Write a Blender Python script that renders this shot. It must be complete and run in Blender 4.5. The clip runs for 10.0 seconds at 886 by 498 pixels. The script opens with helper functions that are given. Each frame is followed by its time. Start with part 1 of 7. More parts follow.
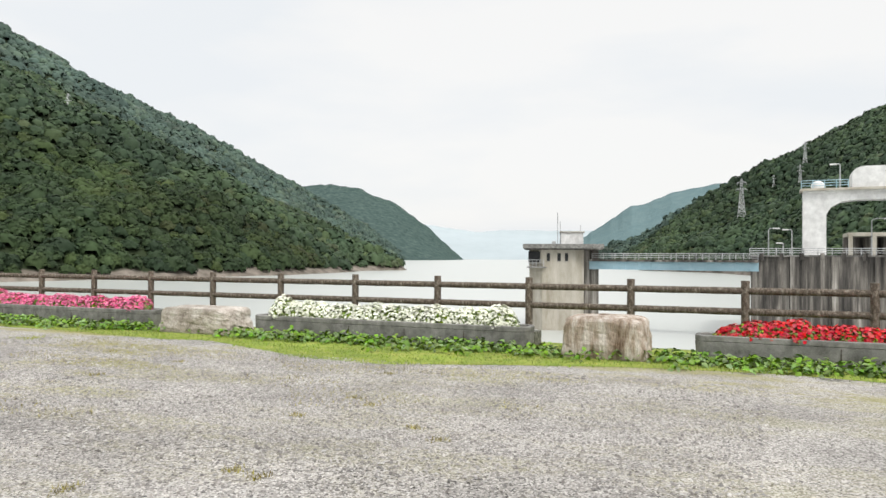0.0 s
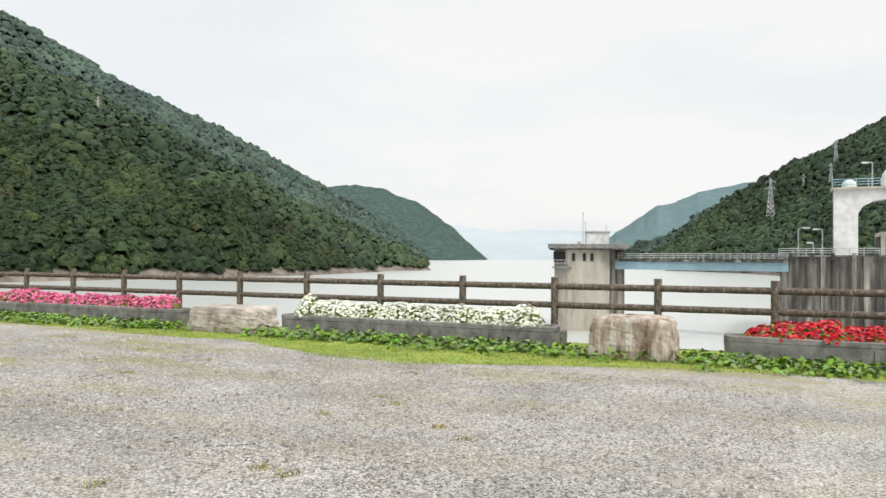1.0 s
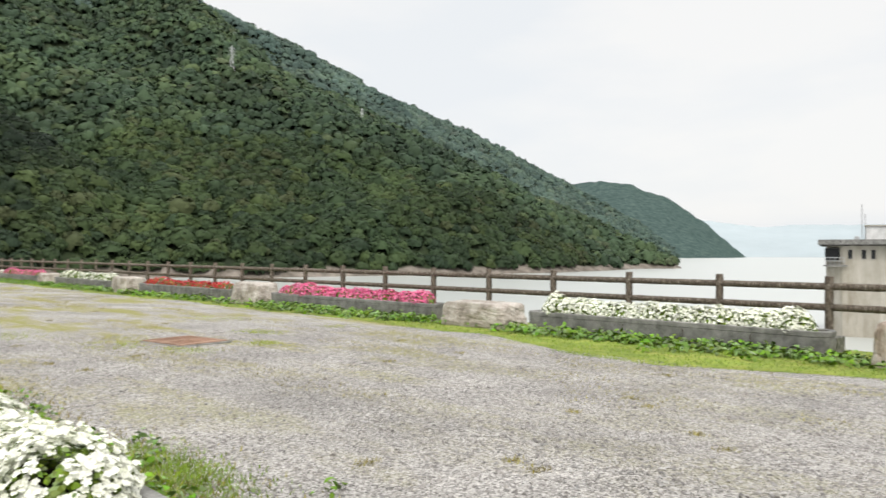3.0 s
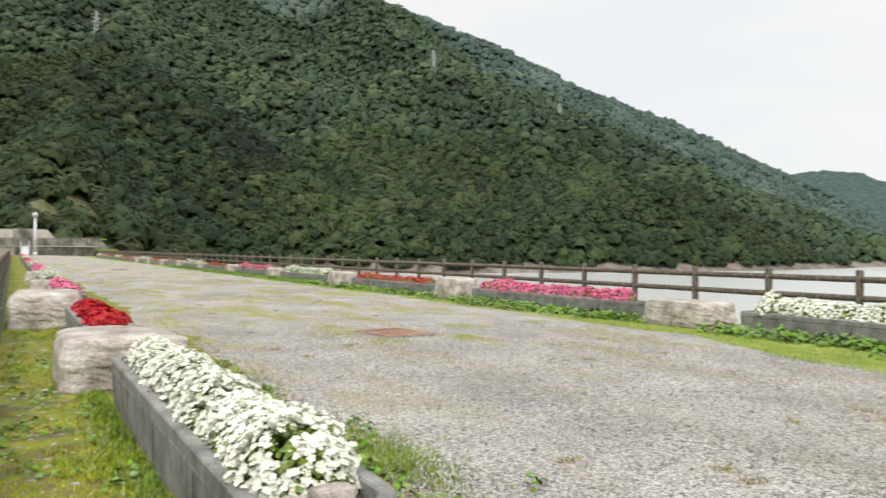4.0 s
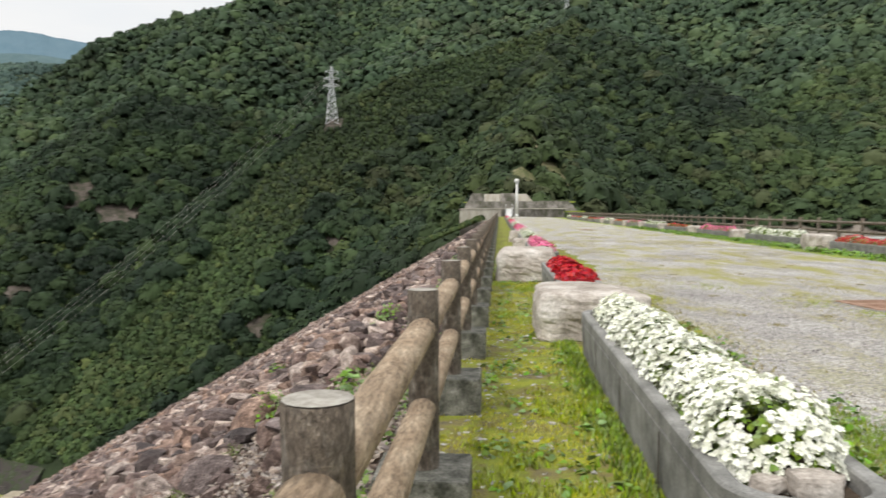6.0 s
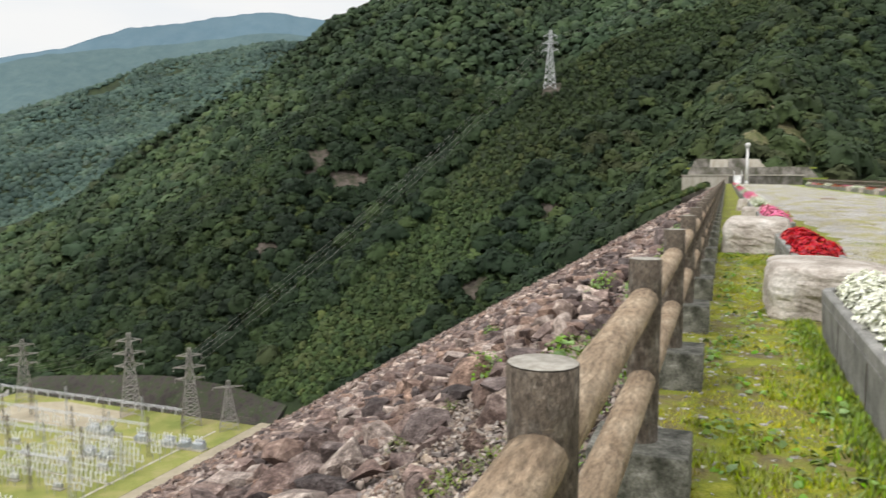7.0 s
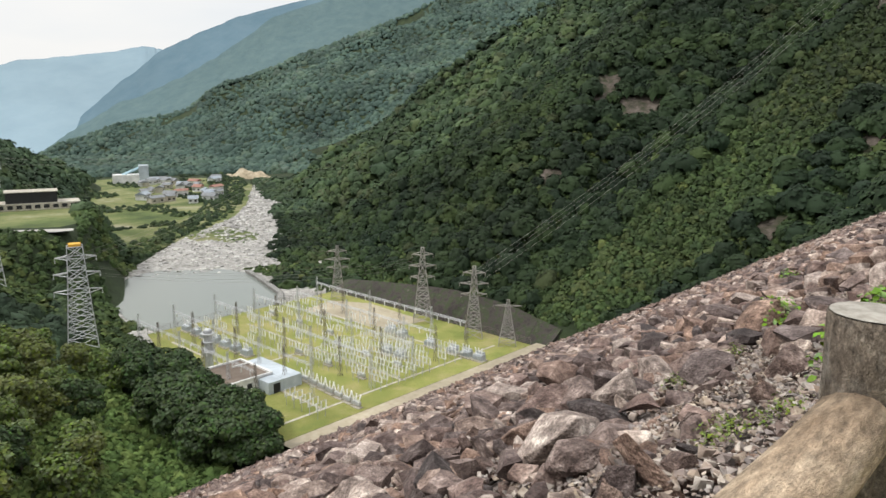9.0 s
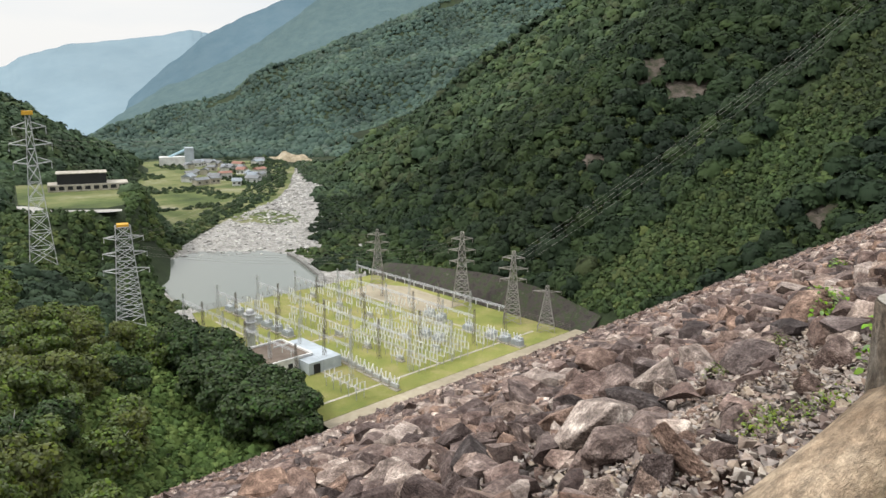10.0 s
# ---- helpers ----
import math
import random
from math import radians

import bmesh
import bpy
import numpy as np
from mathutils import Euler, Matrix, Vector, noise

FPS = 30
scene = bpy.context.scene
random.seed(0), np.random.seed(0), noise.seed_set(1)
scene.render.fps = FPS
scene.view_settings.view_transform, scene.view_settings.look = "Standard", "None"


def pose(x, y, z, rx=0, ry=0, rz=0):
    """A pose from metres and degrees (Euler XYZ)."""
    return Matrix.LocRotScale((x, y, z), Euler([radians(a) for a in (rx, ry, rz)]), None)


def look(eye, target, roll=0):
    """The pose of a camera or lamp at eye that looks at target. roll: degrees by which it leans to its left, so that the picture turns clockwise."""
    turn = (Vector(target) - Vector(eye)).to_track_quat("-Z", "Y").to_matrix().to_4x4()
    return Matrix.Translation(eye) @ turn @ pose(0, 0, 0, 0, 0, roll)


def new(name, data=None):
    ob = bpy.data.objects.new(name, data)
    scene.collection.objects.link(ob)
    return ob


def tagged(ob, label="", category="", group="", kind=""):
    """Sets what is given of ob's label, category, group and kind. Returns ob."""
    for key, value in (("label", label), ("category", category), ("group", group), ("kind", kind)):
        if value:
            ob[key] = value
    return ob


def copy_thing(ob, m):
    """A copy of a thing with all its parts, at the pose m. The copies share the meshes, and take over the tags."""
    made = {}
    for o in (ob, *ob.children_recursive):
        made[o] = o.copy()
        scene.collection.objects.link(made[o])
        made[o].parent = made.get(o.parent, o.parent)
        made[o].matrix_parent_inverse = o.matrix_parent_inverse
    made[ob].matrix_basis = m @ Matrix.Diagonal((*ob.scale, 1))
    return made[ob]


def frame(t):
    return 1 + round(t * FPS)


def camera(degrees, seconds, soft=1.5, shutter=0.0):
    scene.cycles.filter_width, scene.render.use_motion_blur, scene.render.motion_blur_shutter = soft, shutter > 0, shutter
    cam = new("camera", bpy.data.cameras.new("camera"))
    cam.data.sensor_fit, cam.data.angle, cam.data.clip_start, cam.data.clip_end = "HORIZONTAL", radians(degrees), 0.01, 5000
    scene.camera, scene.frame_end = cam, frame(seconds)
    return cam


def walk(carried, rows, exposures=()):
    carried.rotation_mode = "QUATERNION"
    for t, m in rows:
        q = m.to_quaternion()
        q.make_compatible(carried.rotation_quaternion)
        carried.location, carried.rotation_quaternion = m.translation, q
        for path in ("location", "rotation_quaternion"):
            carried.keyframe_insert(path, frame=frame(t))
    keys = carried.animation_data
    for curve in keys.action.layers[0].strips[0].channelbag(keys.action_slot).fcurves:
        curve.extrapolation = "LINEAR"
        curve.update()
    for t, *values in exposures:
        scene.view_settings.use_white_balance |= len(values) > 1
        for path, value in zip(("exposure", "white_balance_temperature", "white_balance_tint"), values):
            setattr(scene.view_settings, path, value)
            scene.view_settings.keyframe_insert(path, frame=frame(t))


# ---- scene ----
cam = camera(61.8, 10.0, shutter=0.3)
PATH = [
    (0, (-0.458, -0.621, 1.494), (1.37, 0.19, 1.516), 0.3),
    (0.5, (-0.473, -0.631, 1.496), (1.347, 0.197, 1.517), 0.3),
    (1, (-0.457, -0.608, 1.486), (1.343, 0.263, 1.508), 0.3),
    (1.5, (-0.459, -0.594, 1.493), (1.293, 0.37, 1.513), 0.3),
    (2, (-0.444, -0.58, 1.489), (1.233, 0.511, 1.507), 0.3),
    (3.5, (-0.444, -0.546, 1.478), (0.793, 1.025, 1.486), 0.2),
    (4, (-0.464, -0.547, 1.479), (0.542, 1.182, 1.48), 0.2),
    (4.5, (-0.469, -0.487, 1.474), (0.267, 1.372, 1.464), 0.1),
    (5, (-0.458, -0.46, 1.468), (-0.011, 1.489, 1.434), 0.1),
    (5.5, (-0.465, -0.455, 1.468), (-0.316, 1.538, 1.4), -0.1),
    (7, (-0.506, -0.461, 1.467), (-1.215, 1.399, 1.273), 0.0),
    (7.5, (-0.521, -0.465, 1.465), (-1.457, 1.285, 1.217), 0.1),
    (8, (-0.548, -0.389, 1.442), (-1.655, 1.25, 1.148), 0.2),
    (8.5, (-0.538, -0.463, 1.456), (-1.777, 1.07, 1.113), 0.3),
    (9, (-0.556, -0.422, 1.444), (-1.884, 1.021, 1.056), 0.3),
    (9.5, (-0.56, -0.414, 1.443), (-1.931, 0.981, 1.028), 0.3),
    (10, (-0.555, -0.416, 1.442), (-1.954, 0.947, 1.012), 0.4),
]
walk(cam, [(t, look(e, g, r)) for t, e, g, r in PATH])

# ---------------------------------------------------------------- world and light
world = bpy.data.worlds.new("world")
scene.world = world
world.use_nodes = True
wn, wl = world.node_tree.nodes, world.node_tree.links
wn.clear()
w_out = wn.new("ShaderNodeOutputWorld")
w_bg = wn.new("ShaderNodeBackground")
w_sky = wn.new("ShaderNodeTexSky")
w_sky.sky_type, w_sky.sun_disc = "NISHITA", False
SUN_EL, SUN_AZ = radians(52), radians(215)
w_sky.sun_elevation, w_sky.sun_rotation = SUN_EL, SUN_AZ
w_sky.air_density, w_sky.dust_density, w_sky.ozone_density = 1.0, 3.0, 1.0
# an even layer of cloud over the clear sky
w_co = wn.new("ShaderNodeTexCoord")
w_map = wn.new("ShaderNodeMapping")
w_map.inputs["Scale"].default_value = (1.0, 1.0, 3.5)
w_noise = wn.new("ShaderNodeTexNoise")
w_noise.inputs["Scale"].default_value, w_noise.inputs["Detail"].default_value = 2.2, 5.0
w_ramp = wn.new("ShaderNodeValToRGB")
w_ramp.color_ramp.elements[0].position, w_ramp.color_ramp.elements[0].color = 0.34, (9.1, 9.35, 9.55, 1)
w_ramp.color_ramp.elements[1].position, w_ramp.color_ramp.elements[1].color = 0.52, (10.0, 9.95, 9.8, 1)
w_mix = wn.new("ShaderNodeMixRGB")
w_mix.inputs[0].default_value = 0.9
wl.new(w_co.outputs["Generated"], w_map.inputs[0])
wl.new(w_map.outputs[0], w_noise.inputs["Vector"])
wl.new(w_noise.outputs["Fac"], w_ramp.inputs[0])
wl.new(w_sky.outputs[0], w_mix.inputs[1])
wl.new(w_ramp.outputs[0], w_mix.inputs[2])
# cloud is brighter overhead than at the horizon
w_sep = wn.new("ShaderNodeSeparateXYZ")
w_lift = wn.new("ShaderNodeMapRange")
w_lift.inputs[1].default_value, w_lift.inputs[2].default_value = 0.33, 0.95
w_lift.inputs[3].default_value, w_lift.inputs[4].default_value = 0.9, 1.85
w_mul = wn.new("ShaderNodeMixRGB")
w_mul.blend_type, w_mul.inputs[0].default_value = "MULTIPLY", 1.0
wl.new(w_co.outputs["Generated"], w_sep.inputs[0])
wl.new(w_sep.outputs["Z"], w_lift.inputs[0])
wl.new(w_mix.outputs[0], w_mul.inputs[1])
wl.new(w_lift.outputs[0], w_mul.inputs[2])
wl.new(w_mul.outputs[0], w_bg.inputs[0])
w_bg.inputs[1].default_value = 0.112
wl.new(w_bg.outputs[0], w_out.inputs[0])

sun = new("sun", bpy.data.lights.new("sun", "SUN"))
sun.data.energy, sun.data.angle, sun.data.color = 1.8, radians(10), (1.0, 0.96, 0.9)
sun.matrix_world = Matrix.Rotation(-SUN_AZ, 4, "Z") @ Matrix.Rotation(SUN_EL - radians(90), 4, "X") @ Matrix.Identity(4)


# ---------------------------------------------------------------- materials
def mat(name, stops, scale=4.0, detail=4.0, rough=0.9, bump=0.3, bump_scale=None, metal=0.0, voronoi=False, vary=0.0, island=False, coord="Object", distance=0.02, spec=0.3, big=None, stretch=None, grain=0.0, grain_scale=None, swing=(0.78, 1.18)):
    """A surface: colours over a noise at one scale, a slower change at another, relief from a finer one."""
    m = bpy.data.materials.new(name)
    m.use_nodes = True
    n, l = m.node_tree.nodes, m.node_tree.links
    b = n["Principled BSDF"]
    b.inputs["Roughness"].default_value, b.inputs["Metallic"].default_value = rough, metal
    b.inputs["Specular IOR Level"].default_value = spec
    co = n.new("ShaderNodeTexCoord")
    vec = co.outputs[coord]
    if stretch:
        mp = n.new("ShaderNodeMapping")
        mp.inputs["Scale"].default_value = stretch
        l.new(vec, mp.inputs[0])
        vec = mp.outputs[0]
    if voronoi:
        tx = n.new("ShaderNodeTexVoronoi")
        tx.inputs["Scale"].default_value = scale
        sep = n.new("ShaderNodeSeparateColor")
        l.new(tx.outputs["Color"], sep.inputs[0])
        fac, relief = sep.outputs[0], tx.outputs["Distance"]
    else:
        tx = n.new("ShaderNodeTexNoise")
        tx.inputs["Scale"].default_value, tx.inputs["Detail"].default_value = scale, detail
        tx.inputs["Roughness"].default_value = 0.65
        fac = relief = tx.outputs["Fac"]
    l.new(vec, tx.inputs["Vector"])
    ramp = n.new("ShaderNodeValToRGB")
    e = ramp.color_ramp.elements
    while len(e) < len(stops):
        e.new(0.5)
    for k, (p, c) in enumerate(stops):
        e[k].position, e[k].color = p, (*c, 1)
    l.new(fac, ramp.inputs[0])
    out = ramp.outputs[0]
    # a slow change of tone, and a change from piece to piece
    slow = n.new("ShaderNodeTexNoise")
    slow.inputs["Scale"].default_value, slow.inputs["Detail"].default_value = big or scale * 0.13, 3.0
    l.new(vec, slow.inputs["Vector"])
    mr = n.new("ShaderNodeMapRange")
    mr.inputs[1].default_value, mr.inputs[2].default_value = 0.3, 0.7
    mr.inputs[3].default_value, mr.inputs[4].default_value = swing
    l.new(slow.outputs["Fac"], mr.inputs[0])
    val = mr.outputs[0]
    if vary:
        if island:
            g = n.new("ShaderNodeNewGeometry")
            r = g.outputs["Random Per Island"]
        else:
            g = n.new("ShaderNodeObjectInfo")
            r = g.outputs["Random"]
        m2 = n.new("ShaderNodeMapRange")
        m2.inputs[3].default_value, m2.inputs[4].default_value = 1 - vary, 1 + vary
        l.new(r, m2.inputs[0])
        mul = n.new("ShaderNodeMath")
        mul.operation = "MULTIPLY"
        l.new(val, mul.inputs[0]), l.new(m2.outputs[0], mul.inputs[1])
        val = mul.outputs[0]
    if grain:
        gt, gm, gx = n.new("ShaderNodeTexNoise"), n.new("ShaderNodeMapRange"), n.new("ShaderNodeMath")
        gt.inputs["Scale"].default_value, gt.inputs["Detail"].default_value, gt.inputs["Roughness"].default_value = grain_scale or (bump_scale or scale * 3) * 2.5, 5.0, 0.75
        l.new(vec, gt.inputs["Vector"])
        gm.inputs[1].default_value, gm.inputs[2].default_value = 0.32, 0.68
        gm.inputs[3].default_value, gm.inputs[4].default_value = 1 - grain, 1 + grain
        l.new(gt.outputs["Fac"], gm.inputs[0])
        gx.operation = "MULTIPLY"
        l.new(val, gx.inputs[0]), l.new(gm.outputs[0], gx.inputs[1])
        val = gx.outputs[0]
    hsv = n.new("ShaderNodeHueSaturation")
    l.new(out, hsv.inputs["Color"]), l.new(val, hsv.inputs["Value"])
    if vary:
        m3 = n.new("ShaderNodeMapRange")
        m3.inputs[3].default_value, m3.inputs[4].default_value = 0.5 - vary * 0.05, 0.5 + vary * 0.05
        l.new(r, m3.inputs[0]), l.new(m3.outputs[0], hsv.inputs["Hue"])
        m4, m5 = n.new("ShaderNodeMath"), n.new("ShaderNodeMapRange")
        m4.operation, m4.inputs[1].default_value = "PINGPONG", 0.11
        m5.inputs[2].default_value, m5.inputs[3].default_value, m5.inputs[4].default_value = 0.11, 1 - vary, 1 + vary
        l.new(r, m4.inputs[0]), l.new(m4.outputs[0], m5.inputs[0]), l.new(m5.outputs[0], hsv.inputs["Saturation"])
    l.new(hsv.outputs[0], b.inputs["Base Color"])
    if bump:
        bt = n.new("ShaderNodeTexNoise")
        bt.inputs["Scale"].default_value, bt.inputs["Detail"].default_value = bump_scale or scale * 3, 4.0
        l.new(vec, bt.inputs["Vector"])
        bp = n.new("ShaderNodeBump")
        bp.inputs["Strength"].default_value, bp.inputs["Distance"].default_value = bump, distance
        add = n.new("ShaderNodeMath")
        l.new(bt.outputs["Fac"], add.inputs[0]), l.new(relief, add.inputs[1])
        l.new(add.outputs[0], bp.inputs["Height"]), l.new(bp.outputs[0], b.inputs["Normal"])
    return m


GREEN_DARK, GREEN_MID = (0.016, 0.025, 0.011), (0.032, 0.048, 0.018)
M_FOREST = mat("forest_floor", [(0.35, GREEN_DARK), (0.65, GREEN_MID)], 0.12, 6, 0.95, 0.8, 0.5, distance=0.6)


def canopy(name, stops, rough=0.75, grain=0.22):
    """Leaves of a wood: one tone for each tree, a change from spray to spray, and slow drifts over the stand."""
    m = bpy.data.materials.new(name)
    m.use_nodes = True
    n, l = m.node_tree.nodes, m.node_tree.links
    b = n["Principled BSDF"]
    b.inputs["Roughness"].default_value, b.inputs["Specular IOR Level"].default_value = rough, 0.18
    tone, ramp = n.new("ShaderNodeAttribute"), n.new("ShaderNodeValToRGB")
    tone.attribute_name = "tone"
    e = ramp.color_ramp.elements
    while len(e) < len(stops):
        e.new(0.5)
    for k, (p, c) in enumerate(stops):
        e[k].position, e[k].color = p, (*c, 1)
    l.new(tone.outputs["Fac"], ramp.inputs[0])
    co, slow, fine, g = n.new("ShaderNodeTexCoord"), n.new("ShaderNodeTexNoise"), n.new("ShaderNodeTexNoise"), n.new("ShaderNodeNewGeometry")
    slow.inputs["Scale"].default_value, slow.inputs["Detail"].default_value = 0.016, 4.0
    fine.inputs["Scale"].default_value, fine.inputs["Detail"].default_value, fine.inputs["Roughness"].default_value = 1.1, 5.0, 0.7
    l.new(co.outputs["Object"], slow.inputs["Vector"]), l.new(co.outputs["Object"], fine.inputs["Vector"])
    val = None
    for src, a, c, lo, hi in ((slow.outputs["Fac"], 0.3, 0.7, 0.7, 1.32), (fine.outputs["Fac"], 0.3, 0.7, 1 - grain, 1 + grain), (g.outputs["Random Per Island"], 0.0, 1.0, 1 - grain, 1 + grain)):
        mr = n.new("ShaderNodeMapRange")
        mr.inputs[1].default_value, mr.inputs[2].default_value, mr.inputs[3].default_value, mr.inputs[4].default_value = a, c, lo, hi
        l.new(src, mr.inputs[0])
        if val is None:
            val = mr.outputs[0]
        else:
            mul = n.new("ShaderNodeMath")
            mul.operation = "MULTIPLY"
            l.new(val, mul.inputs[0]), l.new(mr.outputs[0], mul.inputs[1])
            val = mul.outputs[0]
    hsv = n.new("ShaderNodeHueSaturation")
    l.new(ramp.outputs[0], hsv.inputs["Color"]), l.new(val, hsv.inputs["Value"]), l.new(hsv.outputs[0], b.inputs["Base Color"])
    return m


def greens(mid, spread):
    """Dark to yellowish crowns about a middle green; spread: how far they part."""
    out = []
    for p, c in ((0.0, (0.5, 0.57, 0.7)), (0.3, (0.72, 0.77, 0.84)), (0.55, (1, 1, 1)), (0.82, (1.34, 1.26, 1.08)), (0.96, (1.75, 1.48, 1.2)), (1.0, (1.6, 1.22, 1.25))):
        out.append((p, tuple(m * (1 + (q - 1) * spread) for m, q in zip(mid, c))))
    return out


# light put into leaf colour: M_CROWN for the backlit slope, M_CROWN_A brighter
M_CROWN = canopy("tree_leaves", greens((0.0215, 0.0385, 0.0145), 1.15))
M_CROWN_A = canopy("sunny_tree_leaves", greens((0.0275, 0.0445, 0.018), 1.1))
# haze is put into these leaf colours: paler, then bluer with distance
M_CROWN_B = canopy("lakeside_tree_leaves", greens((0.034, 0.055, 0.0225), 0.95), grain=0.2)
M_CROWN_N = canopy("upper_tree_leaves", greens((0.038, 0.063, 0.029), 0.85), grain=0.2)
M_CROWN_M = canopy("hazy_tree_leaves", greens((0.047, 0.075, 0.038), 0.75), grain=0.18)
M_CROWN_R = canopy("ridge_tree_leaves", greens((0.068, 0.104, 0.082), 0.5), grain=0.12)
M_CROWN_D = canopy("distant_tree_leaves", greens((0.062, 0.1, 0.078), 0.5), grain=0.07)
M_LANE = canopy("lane_shrub_leaves", [(0.0, (0.024, 0.04, 0.015)), (0.5, (0.041, 0.062, 0.021)), (1.0, (0.07, 0.086, 0.03))])
M_SHRUB = canopy("light_shrub_leaves", [(0.0, (0.05, 0.085, 0.025)), (0.5, (0.072, 0.118, 0.032)), (1.0, (0.115, 0.155, 0.045))])
M_THICKET = canopy("thicket_leaves", [(0.0, (0.028, 0.048, 0.018)), (0.5, (0.05, 0.08, 0.026)), (1.0, (0.1, 0.12, 0.036))])
M_GRASS = mat("short_grass", [(0.3, (0.14, 0.2, 0.03)), (0.5, (0.22, 0.28, 0.045)), (0.7, (0.34, 0.33, 0.09))], 3.0, 6, 0.95, 0.6, 40, distance=0.03, grain=0.3)
M_YARD = mat("dry_lawn", [(0.3, (0.155, 0.19, 0.045)), (0.5, (0.225, 0.235, 0.065)), (0.7, (0.32, 0.28, 0.13))], 0.12, 7, 0.95, 0.5, 4, distance=0.1, grain=0.3)
M_MOSS = mat("mossy_turf", [(0.3, (0.1, 0.085, 0.06)), (0.42, (0.17, 0.145, 0.05)), (0.52, (0.17, 0.2, 0.022)), (0.62, (0.27, 0.28, 0.028)), (0.75, (0.38, 0.34, 0.13))], 3.2, 7, 0.95, 0.7, 45, distance=0.03, grain=0.35)
M_CONC = mat("weathered_concrete", [(0.3, (0.09, 0.088, 0.08)), (0.48, (0.2, 0.197, 0.185)), (0.62, (0.28, 0.275, 0.26)), (0.78, (0.38, 0.37, 0.35))], 3.5, 8, 0.9, 0.35, 30, distance=0.006, grain=0.3)
M_CONC_D = mat("stained_dam_concrete", [(0.36, (0.025, 0.024, 0.023)), (0.48, (0.09, 0.083, 0.076)), (0.56, (0.2, 0.185, 0.165)), (0.66, (0.42, 0.4, 0.37))], 0.9, 8, 0.9, 0.3, 5, distance=0.03, stretch=(1, 1, 0.07), big=0.25, grain=0.25)
M_FOOT = mat("mossy_footing_concrete", [(0.32, (0.04, 0.042, 0.032)), (0.48, (0.12, 0.118, 0.1)), (0.62, (0.2, 0.195, 0.17)), (0.75, (0.4, 0.39, 0.36))], 9, 9, 0.95, 0.8, 40, distance=0.012, grain=0.5, grain_scale=60)
M_CONC_L = mat("pale_concrete", [(0.3, (0.3, 0.27, 0.21)), (0.55, (0.45, 0.42, 0.36)), (0.8, (0.56, 0.545, 0.5))], 0.7, 7, 0.88, 0.2, 8, distance=0.02, stretch=(1, 1, 0.3), grain=0.15)
M_POST = mat("imitation_bark_post", [(0.3, (0.085, 0.066, 0.05)), (0.5, (0.155, 0.125, 0.096)), (0.68, (0.31, 0.275, 0.23))], 16, 6, 0.85, 0.8, 45, distance=0.01, stretch=(1, 1, 0.5), grain=0.65, grain_scale=60)
def cracks(m, scale, stretch, low, high, depth):
    """Dark crooked cracks, as in bark, over a material."""
    n, l = m.node_tree.nodes, m.node_tree.links
    b = n["Principled BSDF"]
    src = b.inputs["Base Color"].links[0].from_socket
    co, mp, tx, wob, add = n.new("ShaderNodeTexCoord"), n.new("ShaderNodeMapping"), n.new("ShaderNodeTexVoronoi"), n.new("ShaderNodeTexNoise"), n.new("ShaderNodeMixRGB")
    mp.inputs["Scale"].default_value = stretch
    wob.inputs["Scale"].default_value = scale * 1.6
    add.inputs[0].default_value = 0.12
    l.new(co.outputs["Object"], mp.inputs[0]), l.new(mp.outputs[0], wob.inputs["Vector"])
    l.new(mp.outputs[0], add.inputs[1]), l.new(wob.outputs["Color"], add.inputs[2])
    tx.feature = "DISTANCE_TO_EDGE"
    tx.inputs["Scale"].default_value = scale
    l.new(add.outputs[0], tx.inputs["Vector"])
    mr = n.new("ShaderNodeMapRange")
    mr.inputs[1].default_value, mr.inputs[2].default_value, mr.inputs[3].default_value = low, high, depth
    l.new(tx.outputs["Distance"], mr.inputs[0])
    mul = n.new("ShaderNodeMixRGB")
    mul.blend_type, mul.inputs[0].default_value = "MULTIPLY", 1.0
    l.new(src, mul.inputs[1]), l.new(mr.outputs[0], mul.inputs[2]), l.new(mul.outputs[0], b.inputs["Base Color"])
    bp = n.new("ShaderNodeBump")
    bp.inputs["Strength"].default_value, bp.inputs["Distance"].default_value = 0.8, 0.012
    l.new(mr.outputs[0], bp.inputs["Height"])
    if b.inputs["Normal"].links:
        l.new(b.inputs["Normal"].links[0].from_socket, bp.inputs["Normal"])
    l.new(bp.outputs[0], b.inputs["Normal"])
    return m


M_RAIL = mat("imitation_log_rail", [(0.3, (0.2, 0.14, 0.09)), (0.5, (0.37, 0.276, 0.188)), (0.7, (0.52, 0.415, 0.3))], 14, 6, 0.85, 1.0, 38, distance=0.016, stretch=(1, 0.3, 1), grain=0.5, grain_scale=60)
cracks(M_RAIL, 55, (1, 0.4, 1), 0.0, 0.16, 0.88)
cracks(M_POST, 60, (1, 1, 0.45), 0.0, 0.16, 0.75)
